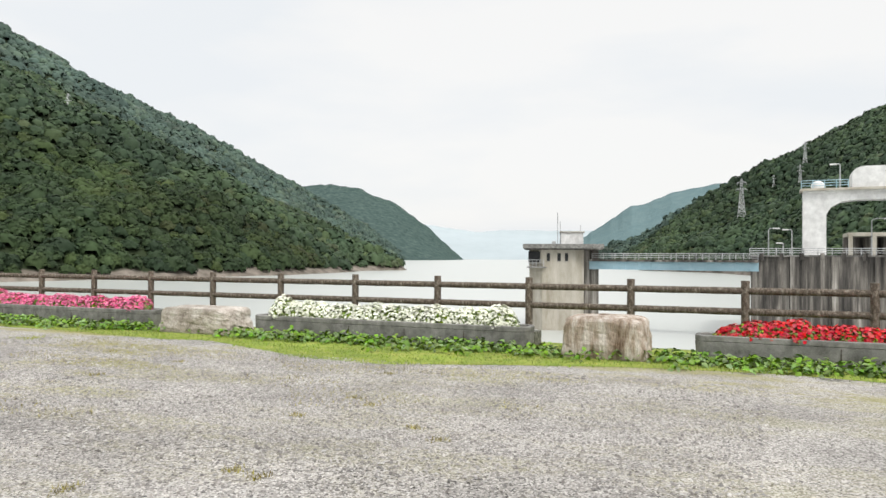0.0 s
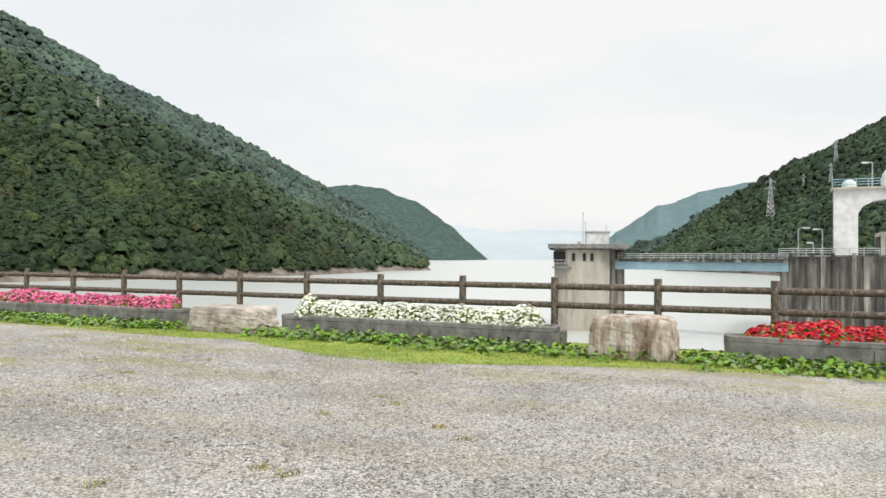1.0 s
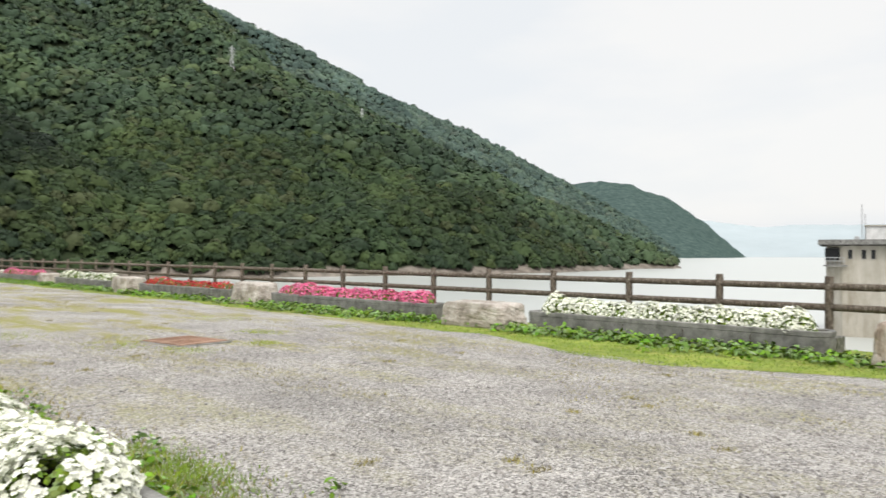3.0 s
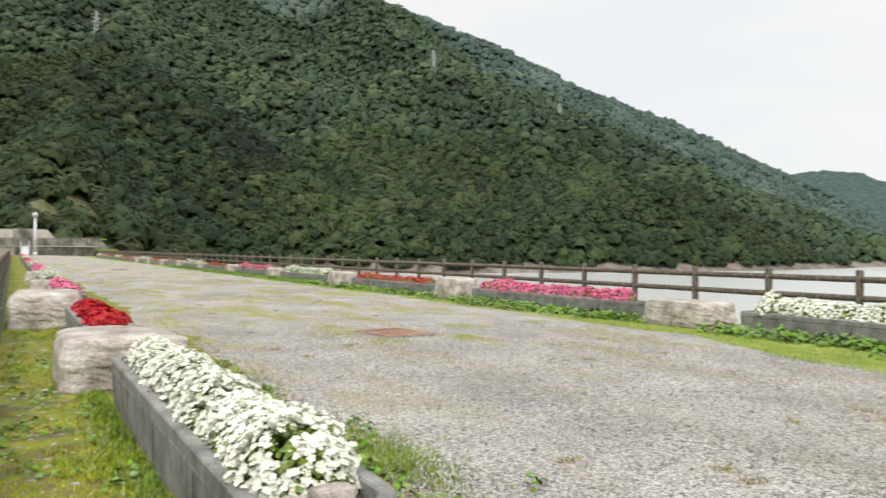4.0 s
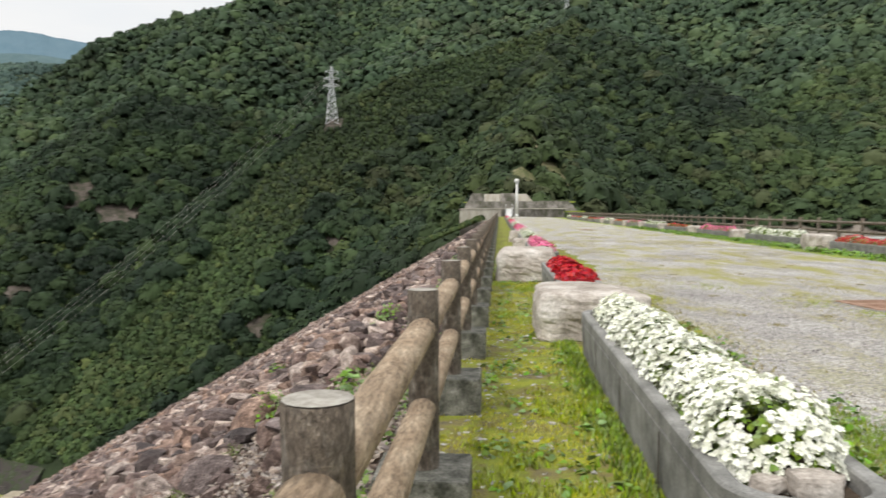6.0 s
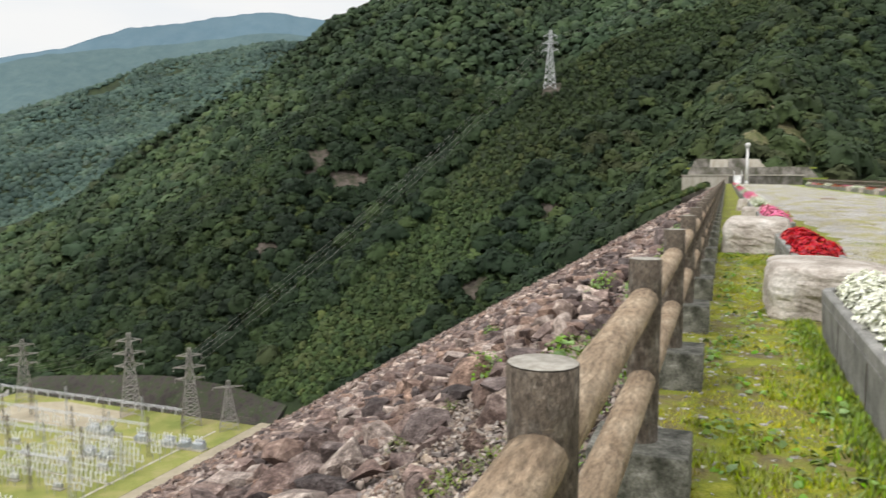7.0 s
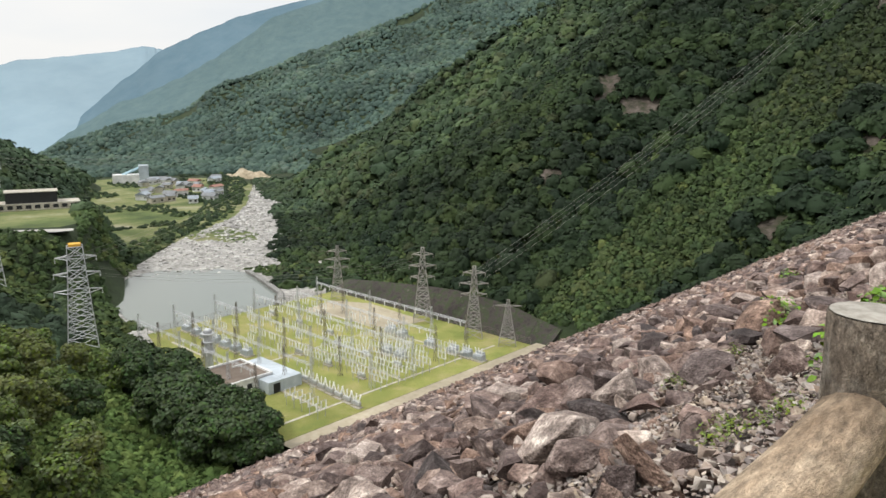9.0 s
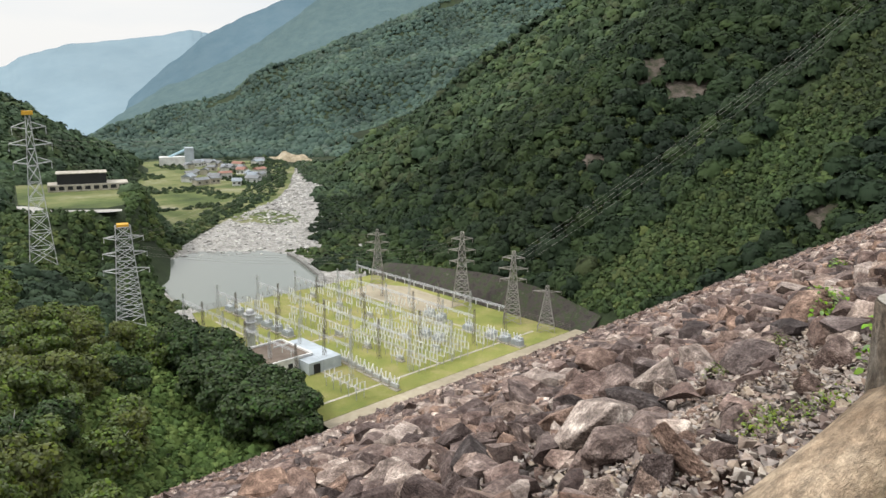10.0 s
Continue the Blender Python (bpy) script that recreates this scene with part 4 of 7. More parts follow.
# ---------------------------------------------------------------- boulders between the planters
def boulder_mesh(sx, sy, sz, seed, sub=4, cuts=5):
    """A split block of stone: a block with corners broken off along random planes."""
    rg = random.Random(seed)
    bm = bmesh.new()
    bmesh.ops.create_cube(bm, size=2)
    bmesh.ops.subdivide_edges(bm, edges=bm.edges[:], cuts=4 * sub, use_grid_fill=True)
    planes = []
    for k in range(cuts):
        n = Vector((rg.gauss(0, 1), rg.gauss(0, 1), abs(rg.gauss(0, 0.8)))).normalized()
        planes.append((n, (abs(n.x) + abs(n.y) + abs(n.z)) * rg.uniform(0.76, 0.92)))
    lean = (rg.uniform(0.02, 0.16), rg.uniform(0.02, 0.16))
    for v in bm.verts:
        # edges a little rounded, sides drawn in towards the top
        k = sum(abs(c) ** 9 for c in v.co) ** (1 / 9)
        v.co = v.co / k
        up = (v.co.z + 1) / 2
        v.co.x *= 1 - lean[0] * up
        v.co.y *= 1 - lean[1] * up
        for n, d in planes:
            e = v.co.dot(n) - d
            if e > 0:
                v.co -= n * e * 0.97
        q = v.co * 1.5
        v.co += v.co.normalized() * (noise.noise(q + Vector((seed, 0, 0))) * 0.055 + noise.noise(q * 3.1 + Vector((seed, 4, 0))) * 0.035 + noise.noise(q * 8) * 0.014)
    lo = [min(v.co[i] for v in bm.verts) for i in range(3)]
    hi = [max(v.co[i] for v in bm.verts) for i in range(3)]
    for v in bm.verts:
        for i, s in enumerate((sx, sy, sz)):
            u = (v.co[i] - lo[i]) / (hi[i] - lo[i])
            v.co[i] = (u - (0.5 if i < 2 else 0.0)) * s
    return bm


def boulder(x, y, sx, sy, sz, seed, label="pale split granite boulder between the planters", rz=0, mt=None, cuts=5):
    ob = part("boulder", boulder_mesh(sx, sy, sz, seed, 4, cuts), mt or M_BOULDER, m=pose(x, y, crest_z(x) - 0.07, 0, 0, rz))
    return tagged(ob, label, "boulder", "boulders along the crest")


M_STREAK = mat("streaked_granite", [(0.34, (0.13, 0.085, 0.055)), (0.46, (0.33, 0.265, 0.21)), (0.6, (0.5, 0.45, 0.4)), (0.75, (0.6, 0.56, 0.52))], 6, 8, 0.92, 0.8, 22, distance=0.03, stretch=(1, 1, 0.2), grain=0.3)
boulder(12.3, 1.95, 0.95, 1.45, 0.8, 41, "upright split granite boulder with brown streaks", mt=M_STREAK, cuts=2)
boulder(12.5, 10.9, 1.0, 2.1, 0.66, 12, "long low granite boulder with a dark end", cuts=4)
boulder(12.6, 21.0, 1.0, 1.7, 0.82, 13)
boulder(12.6, 31.1, 1.0, 1.6, 0.75, 14)
for k, y in enumerate((41.0, 50.5, 59.6, 68.3, 77, 85.4, 94)):
    boulder(12.6, y, 0.9, 1.2, 0.7, 20 + k)
boulder(0.6, 8.5, 1.35, 1.5, 0.64, 31, "flat-topped granite block against a planter")
boulder(0.1, 15.4, 1.35, 1.7, 0.75, 32, "rounded white boulder on the turf", cuts=14)
boulder(0.4, 24.9, 0.9, 1.2, 0.6, 33)
boulder(0.4, 34.5, 0.9, 1.2, 0.6, 34)


def trough_stones():
    for k, (x, y, s) in enumerate(((0.7, 2.38, 0.15), (0.55, 2.42, 0.1), (0.82, 2.48, 0.08))):
        ob = part("stone", boulder_mesh(s * 1.2, s, s * 0.6, 60 + k, 1, 9), M_BOULDER, m=pose(x, y, 0.39, 0, 0, 30 * k))
        tagged(ob, "small brown stone lying in the planter's soil", "stone", "stones in the planter")


trough_stones()


# ---------------------------------------------------------------- the woods
def crowns(n, seed, lobes=8, sprays=12, spray=0.3, sub=1, uneven=0.3):
    """Crowns of broadleaf trees: a dark uneven core with rounded boughs, each clad in sprays of leaves."""
    bm = bmesh.new()
    bmesh.ops.create_icosphere(bm, subdivisions=sub, radius=1)
    bmesh.ops.delete(bm, geom=[v for v in bm.verts if v.co.z < -0.5], context="VERTS")
    bm.verts.index_update()
    v0 = np.array([p.co[:] for p in bm.verts])
    f0 = np.array([[p.index for p in q.verts] for q in bm.faces])
    bm.free()
    quad = (np.array([(-0.6, -0.3, -0.14), (0.35, -0.5, 0.06), (0.6, 0.4, -0.14), (-0.35, 0.55, 0.06)]), np.array([(0, 1, 3), (1, 2, 3)]))
    out = []
    for k in range(n):
        rg = np.random.default_rng(seed + k)
        core = v0 * (rg.uniform(1 - uneven, 1.0, len(v0)))[:, None] * [1, 1, 0.95]
        vs, fs, off = [core], [f0], len(core)
        for q in range(lobes):
            # boughs go round the crown in a spiral, the last ones on top
            u = (q + 0.5) / lobes
            a, e = q * 2.4 + rg.uniform(-.4, .4), -0.15 + 1.5 * u ** 1.3
            c = np.array([math.cos(a) * math.cos(e), math.sin(a) * math.cos(e), math.sin(e)]) * rg.uniform(0.56, 0.7)
            d = rg.normal(size=(sprays, 3))
            d[:, 2] = np.abs(d[:, 2]) * 1.2 - 0.25
            d = d + c * 0.9
            d /= np.linalg.norm(d, axis=1)[:, None]
            p = c + d * rg.uniform(0.34, 0.46) * rg.uniform(0.8, 1.08, (sprays, 1)) * [1, 1, 0.75]
            v, f = oriented(quad, p, d * [0.9, 0.9, 1] + [0, 0, 0.3] + rg.normal(size=d.shape) * 0.16, rg.uniform(0.65, 1.2, sprays) * spray, rg)
            vs.append(v), fs.append(f + off)
            off += len(v)
        out.append((np.concatenate(vs), np.concatenate(fs)))
    return out


def toned(me, tone):
    """Gives each corner of a wood its tree's own tone."""
    me.attributes.new("tone", "FLOAT", "POINT").data.foreach_set("value", np.asarray(tone, np.float32))
    return me


def woods(name, az0, az1, r0, r1, gap, size, base, seed, label, keep=None, floor=-68.0, material=None, every=False, lift=0.02):
    """A wood over the hillsides between two bearings and two distances, one mesh."""
    rng = np.random.default_rng(seed)
    rows = [(q, max(1, int(radians(az1 - az0) * q / gap))) for q in np.arange(r0, r1, gap * 0.9)]
    r = np.concatenate([np.full(k, q) for q, k in rows])
    a = np.concatenate([np.linspace(radians(az0), radians(az1), k) + (i % 2) * 0.5 * gap / q for i, (q, k) in enumerate(rows)])
    p = np.column_stack([r * np.sin(a), r * np.cos(a)]) + rng.uniform(-0.5, 0.5, (len(r), 2)) * gap
    n, r = len(p), np.hypot(p[:, 0], p[:, 1])
    z = height(p)
    e = 4.0
    slope = np.hypot(height(p + [e, 0]) - z, height(p + [0, e]) - z) / e
    ok = z > np.where(p[:, 0] > 0, LAKE_Z + 2.4, floor)
    # the far side of a ridge is left bare where nothing of it is ever seen
    u = p / r[:, None]
    hid = np.zeros(n, bool)
    tan = (z + 11) / r
    for k in (0.93, 0.86, 0.78, 0.68):
        hid |= (height(p * k) + 2) / (r * k) > tan
    ok &= ~hid | every
    if keep is not None:
        ok &= keep(p, z)
    p, z = p[ok], z[ok]
    s = size * rng.uniform(0.72, 1.08, len(p)) * np.where(rng.random(len(p)) < 0.2, 1.38, 1.0) * (1 + 0.16 * vnoise(p, 26, seed + 60))
    scl = np.column_stack([s * rng.uniform(.85, 1.15, len(p)), s * rng.uniform(.85, 1.15, len(p)), s * rng.uniform(0.85, 1.3, len(p))])
    v, f, own = scatter(base, np.column_stack([p, z + s * lift]), scl, rng.uniform(0, 6.28, len(p)), rng, True)
    tone = np.clip(0.5 + 0.22 * rng.normal(size=len(p)) + 0.3 * vnoise(p, 34, seed + 40) + 0.2 * vnoise(p, 110, seed + 50), 0, 1)
    return tagged(new(name, toned(mesh_np(name, v, f, material or M_CROWN, True), tone[own])), label, "woods", kind="stuff")


C2, C1, C0 = crowns(14, 30, 10, 15, 0.22, 2), crowns(12, 60, 6, 4, 0.42, 2), crowns(10, 90, 5, 4, 0.55, 1)
CF = crowns(12, 120, 4, 3, 0.45, 2, 0.2)


def on_sight(a, rise):
    """How far off the ground on a bearing has that rise above the crest."""
    r = np.arange(150.0, 900.0, 2.0)
    z = height(np.column_stack([r * math.sin(radians(a)), r * math.cos(radians(a))]))
    return float(r[int(np.argmax((z - 1.5) / r >= rise))])


SCARS = [(a, on_sight(a, e), w) for a, e, w in ((-30.6, 0.014, 9), (-28.0, -0.008, 9), (-33.2, -0.03, 5), (-34.3, -0.1, 6), (-18.8, -0.155, 5), (-13.0, -0.045, 4), (3.4, 0.05, 7), (2.2, 0.036, 6), (3.0, 0.08, 5), (5.0, 0.247, 5), (-12.9, 0.11, 5), (11.3, 0.008, 3.4), (14.8, 0.006, 3))]


def lane(p):
    """Under the power line on the spur, where only low growth is let stand."""
    out = np.zeros(len(p), bool)
    q = [np.array(pol(a, r)) for a, r in ((6, 426), (0.2, 400), (-7.8, 348), (-12.9, 302), (-18.5, 272), (-24, 246), (-31, 228))]
    for a, b in zip(q[:-1], q[1:]):
        d = b - a
        t = np.clip(((p - a) @ d) / (d @ d), 0, 1)
        out |= np.hypot(*(p - a - t[:, None] * d).T) < 16 + 5 * vnoise(p, 18, 3)
    return out


def lane_growth(p, z):
    return lane(p) & off_dam(p, z, False)


def off_dam(p, z, clear=True):
    x, y = p[:, 0], p[:, 1]
    yard = (x > -224) & (x < TOE_X + 6) & (y > np.where(x < -172, 96, 72)) & (y < 185)
    face = (x > TOE_X - 4) & (x < 60) & (y < 172) & (y > -80)
    b = np.degrees(np.arctan2(x, y))
    rr = np.hypot(x, y)
    way = np.interp(b, [-79, -76.5, -74.5, -70, -69], [346, 325, 307, 304, 305])
    shelf = ((np.abs(b + 73) < 3.6) & (rr > 306) & (rr < 400)) | ((b > -80) & (b < -69.4) & (np.abs(rr - way) < 5))
    scar = np.zeros(len(x), bool)
    for a, r, w in SCARS:
        q = pol(a, r)
        scar |= np.hypot(x - q[0], y - q[1]) < w * (0.8 + 0.25 * vnoise(p, 7, 5))
    wall = (x > -14) & (x < 18) & (y > 165) & (y < 186)
    return ~(yard | face | shelf | scar | wall | (lane(p) if clear else False))


def low_bank(p, z):
    """The scrubby left edge of the river and the edges of the fields."""
    b, r = np.degrees(np.arctan2(p[:, 0], p[:, 1])), np.hypot(p[:, 0], p[:, 1])
    edge = np.interp(r, [322, 355, 408, 440, 480, 543, 610, 680, 800], [-67.9, -65.6, -63.0, -61.0, -59.2, -58.1, -57.8, -57.6, -58])
    near = (b < edge) & ((b > edge - 2.6) | (vnoise(p, 26, 9) > 0.3)) & (z < -60)
    return near & off_dam(p, z)


def off_pool(p, z):
    """Clear of the pool's near shore, where only low growth stands."""
    b, r = np.degrees(np.arctan2(p[:, 0], p[:, 1])), np.hypot(p[:, 0], p[:, 1])
    return off_dam(p, z) & ~((b > -70.5) & (r < 345)) & ~road_bank(p, z)


def pool_side(p, z):
    """The bank left of the pool, down to the water."""
    b, r = np.degrees(np.arctan2(p[:, 0], p[:, 1])), np.hypot(p[:, 0], p[:, 1])
    return off_dam(p, z) & (b < np.interp(r, [225, 240, 262, 285, 308, 326, 345], [-64.4, -65.0, -67.2, -67.9, -68.2, -66.6, -66.0]))


def river_edge(p, z):
    b = np.degrees(np.arctan2(p[:, 0], p[:, 1]))
    return (z < -62) & (b > -55.6 + 0.9 * vnoise(p, 34, 13) - np.clip(np.hypot(p[:, 0], p[:, 1]) - 480, 0, 200) * 0.005)


def dry_bank(p, z):
    b, r = np.degrees(np.arctan2(p[:, 0], p[:, 1])), np.hypot(p[:, 0], p[:, 1])
    # where the bank lies over the dam's toe
    over = (p[:, 0] > TOE_X - 4.5) & (p[:, 1] < 72) & (z > -0.6 + SLOPE * (p[:, 0] + 1.35))
    return (off_dam(p, z) | over) & ~((b > -67) & (r > 198))


def on_bar(p, z):
    return vnoise(p, 9, 23) > 0.12


def valley_floor(p, z):
    """The low ground at the bend, below the woods of the slopes."""
    return z < -60


def road_bank(p, z):
    """Below the road only low growth stands."""
    b, r = np.degrees(np.arctan2(p[:, 0], p[:, 1])), np.hypot(p[:, 0], p[:, 1])
    return (b > -77.5) & (b < -66) & (r > 235) & (r < 312) & (z > -62)


def foot_slope(p, z):
    return off_dam(p, z, False) & (z < -6) & (p[:, 1] > 172.2)


woods("hillside_woods", -58, -10, 150, 430, 5.0, 4.3, C2, 1, "dense dark green broadleaf woods on the valley side", off_dam, lift=0.17)
woods("hillside_woods", -12, 17, 150, 440, 5.1, 4.3, C2, 21, "dense green broadleaf woods on the hill above the abutment", off_dam, material=M_CROWN_A, lift=0.14)
woods("hillside_woods", 16, 60, 150, 440, 5.3, 4.4, C2, 23, "dense green broadleaf woods on the hill beside the lake", off_dam, material=M_CROWN_B)
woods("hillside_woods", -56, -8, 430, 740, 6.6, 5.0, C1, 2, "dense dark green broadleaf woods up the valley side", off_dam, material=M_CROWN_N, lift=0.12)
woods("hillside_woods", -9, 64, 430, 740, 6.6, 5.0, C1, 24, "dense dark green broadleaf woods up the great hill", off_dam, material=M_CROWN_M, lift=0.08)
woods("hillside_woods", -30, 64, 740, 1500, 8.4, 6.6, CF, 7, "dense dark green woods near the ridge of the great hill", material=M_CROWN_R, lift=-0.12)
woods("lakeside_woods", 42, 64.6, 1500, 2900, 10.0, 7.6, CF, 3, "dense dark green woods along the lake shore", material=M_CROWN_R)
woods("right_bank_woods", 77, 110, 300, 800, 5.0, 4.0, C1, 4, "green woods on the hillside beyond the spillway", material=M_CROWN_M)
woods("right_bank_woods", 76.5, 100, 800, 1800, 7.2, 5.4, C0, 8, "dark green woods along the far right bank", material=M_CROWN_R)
woods("riverside_woods", -90, -57, 185, 420, 4.6, 3.8, C2, 5, "mixed green woods on the bank below the dam", off_pool, -69.2, M_CROWN_M)
woods("river_scrub", -75, -57, 322, 780, 4.6, 2.1, C1, 11, "dark green scrub along the river and the fields", low_bank, -72.5, M_CROWN_B)
woods("river_edge_woods", -56.2, -50, 290, 480, 4.2, 3.2, C1, 14, "dark green trees on the river's wooded edge", river_edge, -72.5)
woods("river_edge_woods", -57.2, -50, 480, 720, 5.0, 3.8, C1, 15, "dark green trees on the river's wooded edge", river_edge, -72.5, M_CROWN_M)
woods("flank_woods", -74, -32, 900, 1400, 7.1, 5.5, CF, 9, "green woods on the flank behind the village, blue haze in their colour", material=M_CROWN_D, lift=-0.3)
woods("lane_shrubs", -36, 8, 225, 450, 2.6, 1.9, C0, 17, "light green scrub in the cleared lane under the power line", lane_growth, -69, M_LANE)
woods("foot_shrubs", -58, 0, 150, 330, 2.5, 1.8, C0, 12, "low shrubs at the foot of the wooded slope", foot_slope, -71.2, M_THICKET, True)
woods("bank_shrubs", -86, -60, 76, 262, 1.7, 1.45, C0, 10, "low light green climbing shrubs over the bank", dry_bank, -71.2, M_SHRUB, True)
woods("shore_scrub", -77, -64.2, 225, 345, 2.7, 2.1, C0, 16, "dark green scrub on the slope above the river pool", pool_side, -72.5, M_THICKET, True)
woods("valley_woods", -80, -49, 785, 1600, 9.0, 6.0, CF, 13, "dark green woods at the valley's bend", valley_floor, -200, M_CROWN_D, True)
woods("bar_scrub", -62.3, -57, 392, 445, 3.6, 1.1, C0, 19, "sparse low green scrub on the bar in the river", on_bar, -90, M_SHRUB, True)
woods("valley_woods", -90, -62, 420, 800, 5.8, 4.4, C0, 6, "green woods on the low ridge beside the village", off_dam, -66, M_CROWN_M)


# ---------------------------------------------------------------- stones of the dam's face
def stone_shapes(corners, n, seed, bevel=0.0):
    """Angular blocks: the hull of a few points in an oblong, tipped at random."""
    out = []
    for k in range(n):
        rg = np.random.default_rng(seed + k)
        d = rg.normal(size=(corners, 3))
        d /= (np.abs(d) ** 4).sum(1)[:, None] ** 0.25
        p = d * rg.uniform(0.8, 1.0, (corners, 1)) * [1, rg.uniform(0.6, 0.92), rg.uniform(0.5, 0.8)]
        bm = bmesh.new()
        bmesh.ops.convex_hull(bm, input=[bm.verts.new(q) for q in p])
        bmesh.ops.delete(bm, geom=[q for q in bm.verts if not q.link_faces], context="VERTS")
        bmesh.ops.dissolve_limit(bm, angle_limit=0.16, verts=bm.verts[:], edges=bm.edges[:])
        if bevel:
            bmesh.ops.bevel(bm, geom=bm.edges[:], offset=bevel, segments=1, affect="EDGES")
        bmesh.ops.triangulate(bm, faces=bm.faces[:])
        bmesh.ops.rotate(bm, verts=bm.verts[:], matrix=Euler((rg.uniform(-.4, .4), rg.uniform(-.4, .4), 0)).to_matrix())
        bm.verts.index_update()
        v = np.array([q.co[:] for q in bm.verts])
        out.append((v / np.abs(v).max(), np.array([[q.index for q in f.verts] for f in bm.faces])))
        bm.free()
    return out


S2, S1, S0 = stone_shapes(16, 14, 50), stone_shapes(12, 14, 70), stone_shapes(8, 10, 110)


def face_z(x):
    return -0.25 + SLOPE * (x + 1.35)


def face_stones(name, y0, y1, x0, x1, gap, s0, s1, base, seed, label, material=None, lift=0.0):
    rng = np.random.default_rng(seed)
    n = int((y1 - y0) * (x1 - x0) / gap ** 2)
    x, y = rng.uniform(x0, x1, n), rng.uniform(y0, y1, n)
    s = s0 * (s1 / s0) ** rng.beta(1.3, 2.2, n)
    z = face_z(x) + s * rng.uniform(-0.15, 0.5, n) + lift
    scl = np.column_stack([s * rng.uniform(.8, 1.4, n), s * rng.uniform(.8, 1.3, n), s * rng.uniform(.7, 1.2, n)])
    v, f = scatter(base, np.column_stack([x, y, z]), scl, rng.uniform(0, 6.28, n), rng)
    ob = new(name, mesh_np(name, v, f, material or M_ROCK))
    ob.parent = dam
    return tagged(ob, label, kind="stuff")


def river_stones():
    rng = np.random.default_rng(31)
    n = 2600
    r = np.sqrt(rng.uniform(322 ** 2, 690 ** 2, n))
    lo = np.interp(r, [322, 355, 408, 440, 480, 543, 610, 690], [-67.5, -65.2, -62.6, -60.6, -58.7, -57.6, -57.3, -57.0])
    a = np.radians(lo + (np.interp(r, [322, 400, 440, 541, 630, 690], [-55.6, -55.9, -56.1, -55.4, -54.3, -53.6]) - lo) * rng.random(n))
    s = rng.uniform(0.5, 1.9, n) * rng.uniform(.5, 1, n)
    v, f = scatter(S1, np.column_stack([r * np.sin(a), r * np.cos(a), np.full(n, VALE_Z - 0.2)]), np.column_stack([s * 1.3, s, s * 0.6]), rng.uniform(0, 6.28, n), rng)
    tagged(new("river_boulders", mesh_np("river_boulders", v, f, M_RIVER_ROCK)), "pale boulders strewn over the river bed", "boulders", kind="stuff")


M_RIVER_ROCK = mat("river_boulders", [(0.3, (0.2, 0.195, 0.18)), (0.5, (0.38, 0.37, 0.35)), (0.7, (0.54, 0.53, 0.505))], 0.8, 6, 0.9, 0.4, 4, vary=0.35, island=True, distance=0.1)
M_RUBBLE = mat("pale_rubble", [(0.3, (0.148, 0.118, 0.1)), (0.5, (0.272, 0.222, 0.19)), (0.7, (0.45, 0.388, 0.342))], 6, 4, 0.95, 0.5, 40, vary=0.4, island=True, distance=0.01)
river_stones()
face_stones("rubble", -3, 13, -8.5, -3.3, 0.115, 0.018, 0.07, S0, 41, "pale small rubble between the rocks", M_RUBBLE, 0.03)
face_stones("rubble", -1.5, 9, -3.6, -1.1, 0.052, 0.012, 0.06, S0, 43, "pale small rubble under the fence", M_RUBBLE, 0.05)
face_stones("small_stones", -4, 36, -15, -1.1, 0.27, 0.05, 0.19, S1, 1, "small broken stones of the face", None, -0.08)
face_stones("middle_stones", -5, 40, -24, -2.6, 0.44, 0.12, 0.36, S1, 22, "broken stones of the face", None, 0.06)
face_stones("face_stones", 14, 60, -34, -1.7, 0.85, 0.22, 0.55, S2, 2, "reddish grey broken rocks of the face", None, 0.1)
face_stones("face_stones", -6, 14, -34, -9, 0.8, 0.22, 0.6, S2, 12, "reddish grey broken rocks of the middle face", None, 0.1)
face_stones("far_stones", -10, 172, TOE_X + 1, -30, 1.3, 0.3, 0.8, S0, 3, "reddish grey broken rocks of the lower face")
face_stones("far_stones", 60, 172, -32, -1.4, 0.9, 0.22, 0.65, S1, 4, "reddish grey broken rocks of the upper face")


def single_rocks():
    """The rocks just under the fence, each a piece of its own."""
    rng = random.Random(9)
    shapes = [mesh_np("rock", v, f, M_ROCK1) for v, f in stone_shapes(15, 20, 190, 0.025)]
    for k in range(290):
        x, y = -1.9 - 8.5 * rng.random() ** 0.75, rng.uniform(-2, 11)
        s = 0.14 * 3.1 ** (rng.random() ** 1.4) * (0.62 if x > -3.4 else 1.0)
        o = new("rock", shapes[k % 20])
        o.parent = dam
        o.matrix_basis = Matrix.LocRotScale((x, y, face_z(x) + 0.05 + s * rng.uniform(0.1, 0.45)), Euler((rng.uniform(-.5, .5), rng.uniform(-1.0, .1), rng.uniform(0, 6.3))), (s * rng.uniform(.9, 1.5), s * rng.uniform(.8, 1.2), s * rng.uniform(.75, 1.15)))


single_rocks()


# ---------------------------------------------------------------- switchyard floor
YARD = (-218.0, 78.0, TOE_X - 4, 174.0)
sheet("switchyard_ground", [(YARD[0], 100), (-190, 92), (-168, YARD[1]), (YARD[2], YARD[1]), (YARD[2], YARD[3]), (YARD[0], YARD[3])], VALE_Z + 0.15, M_YARD, "yellowish grass of the switchyard", "ground")


M_SCAR = mat("bare_earth_slope", [(0.36, (0.03, 0.04, 0.016)), (0.46, (0.055, 0.05, 0.036)), (0.55, (0.09, 0.075, 0.062)), (0.7, (0.15, 0.127, 0.11))], 0.22, 8, 0.95, 0.8, 0.8, distance=0.4, grain=0.3)


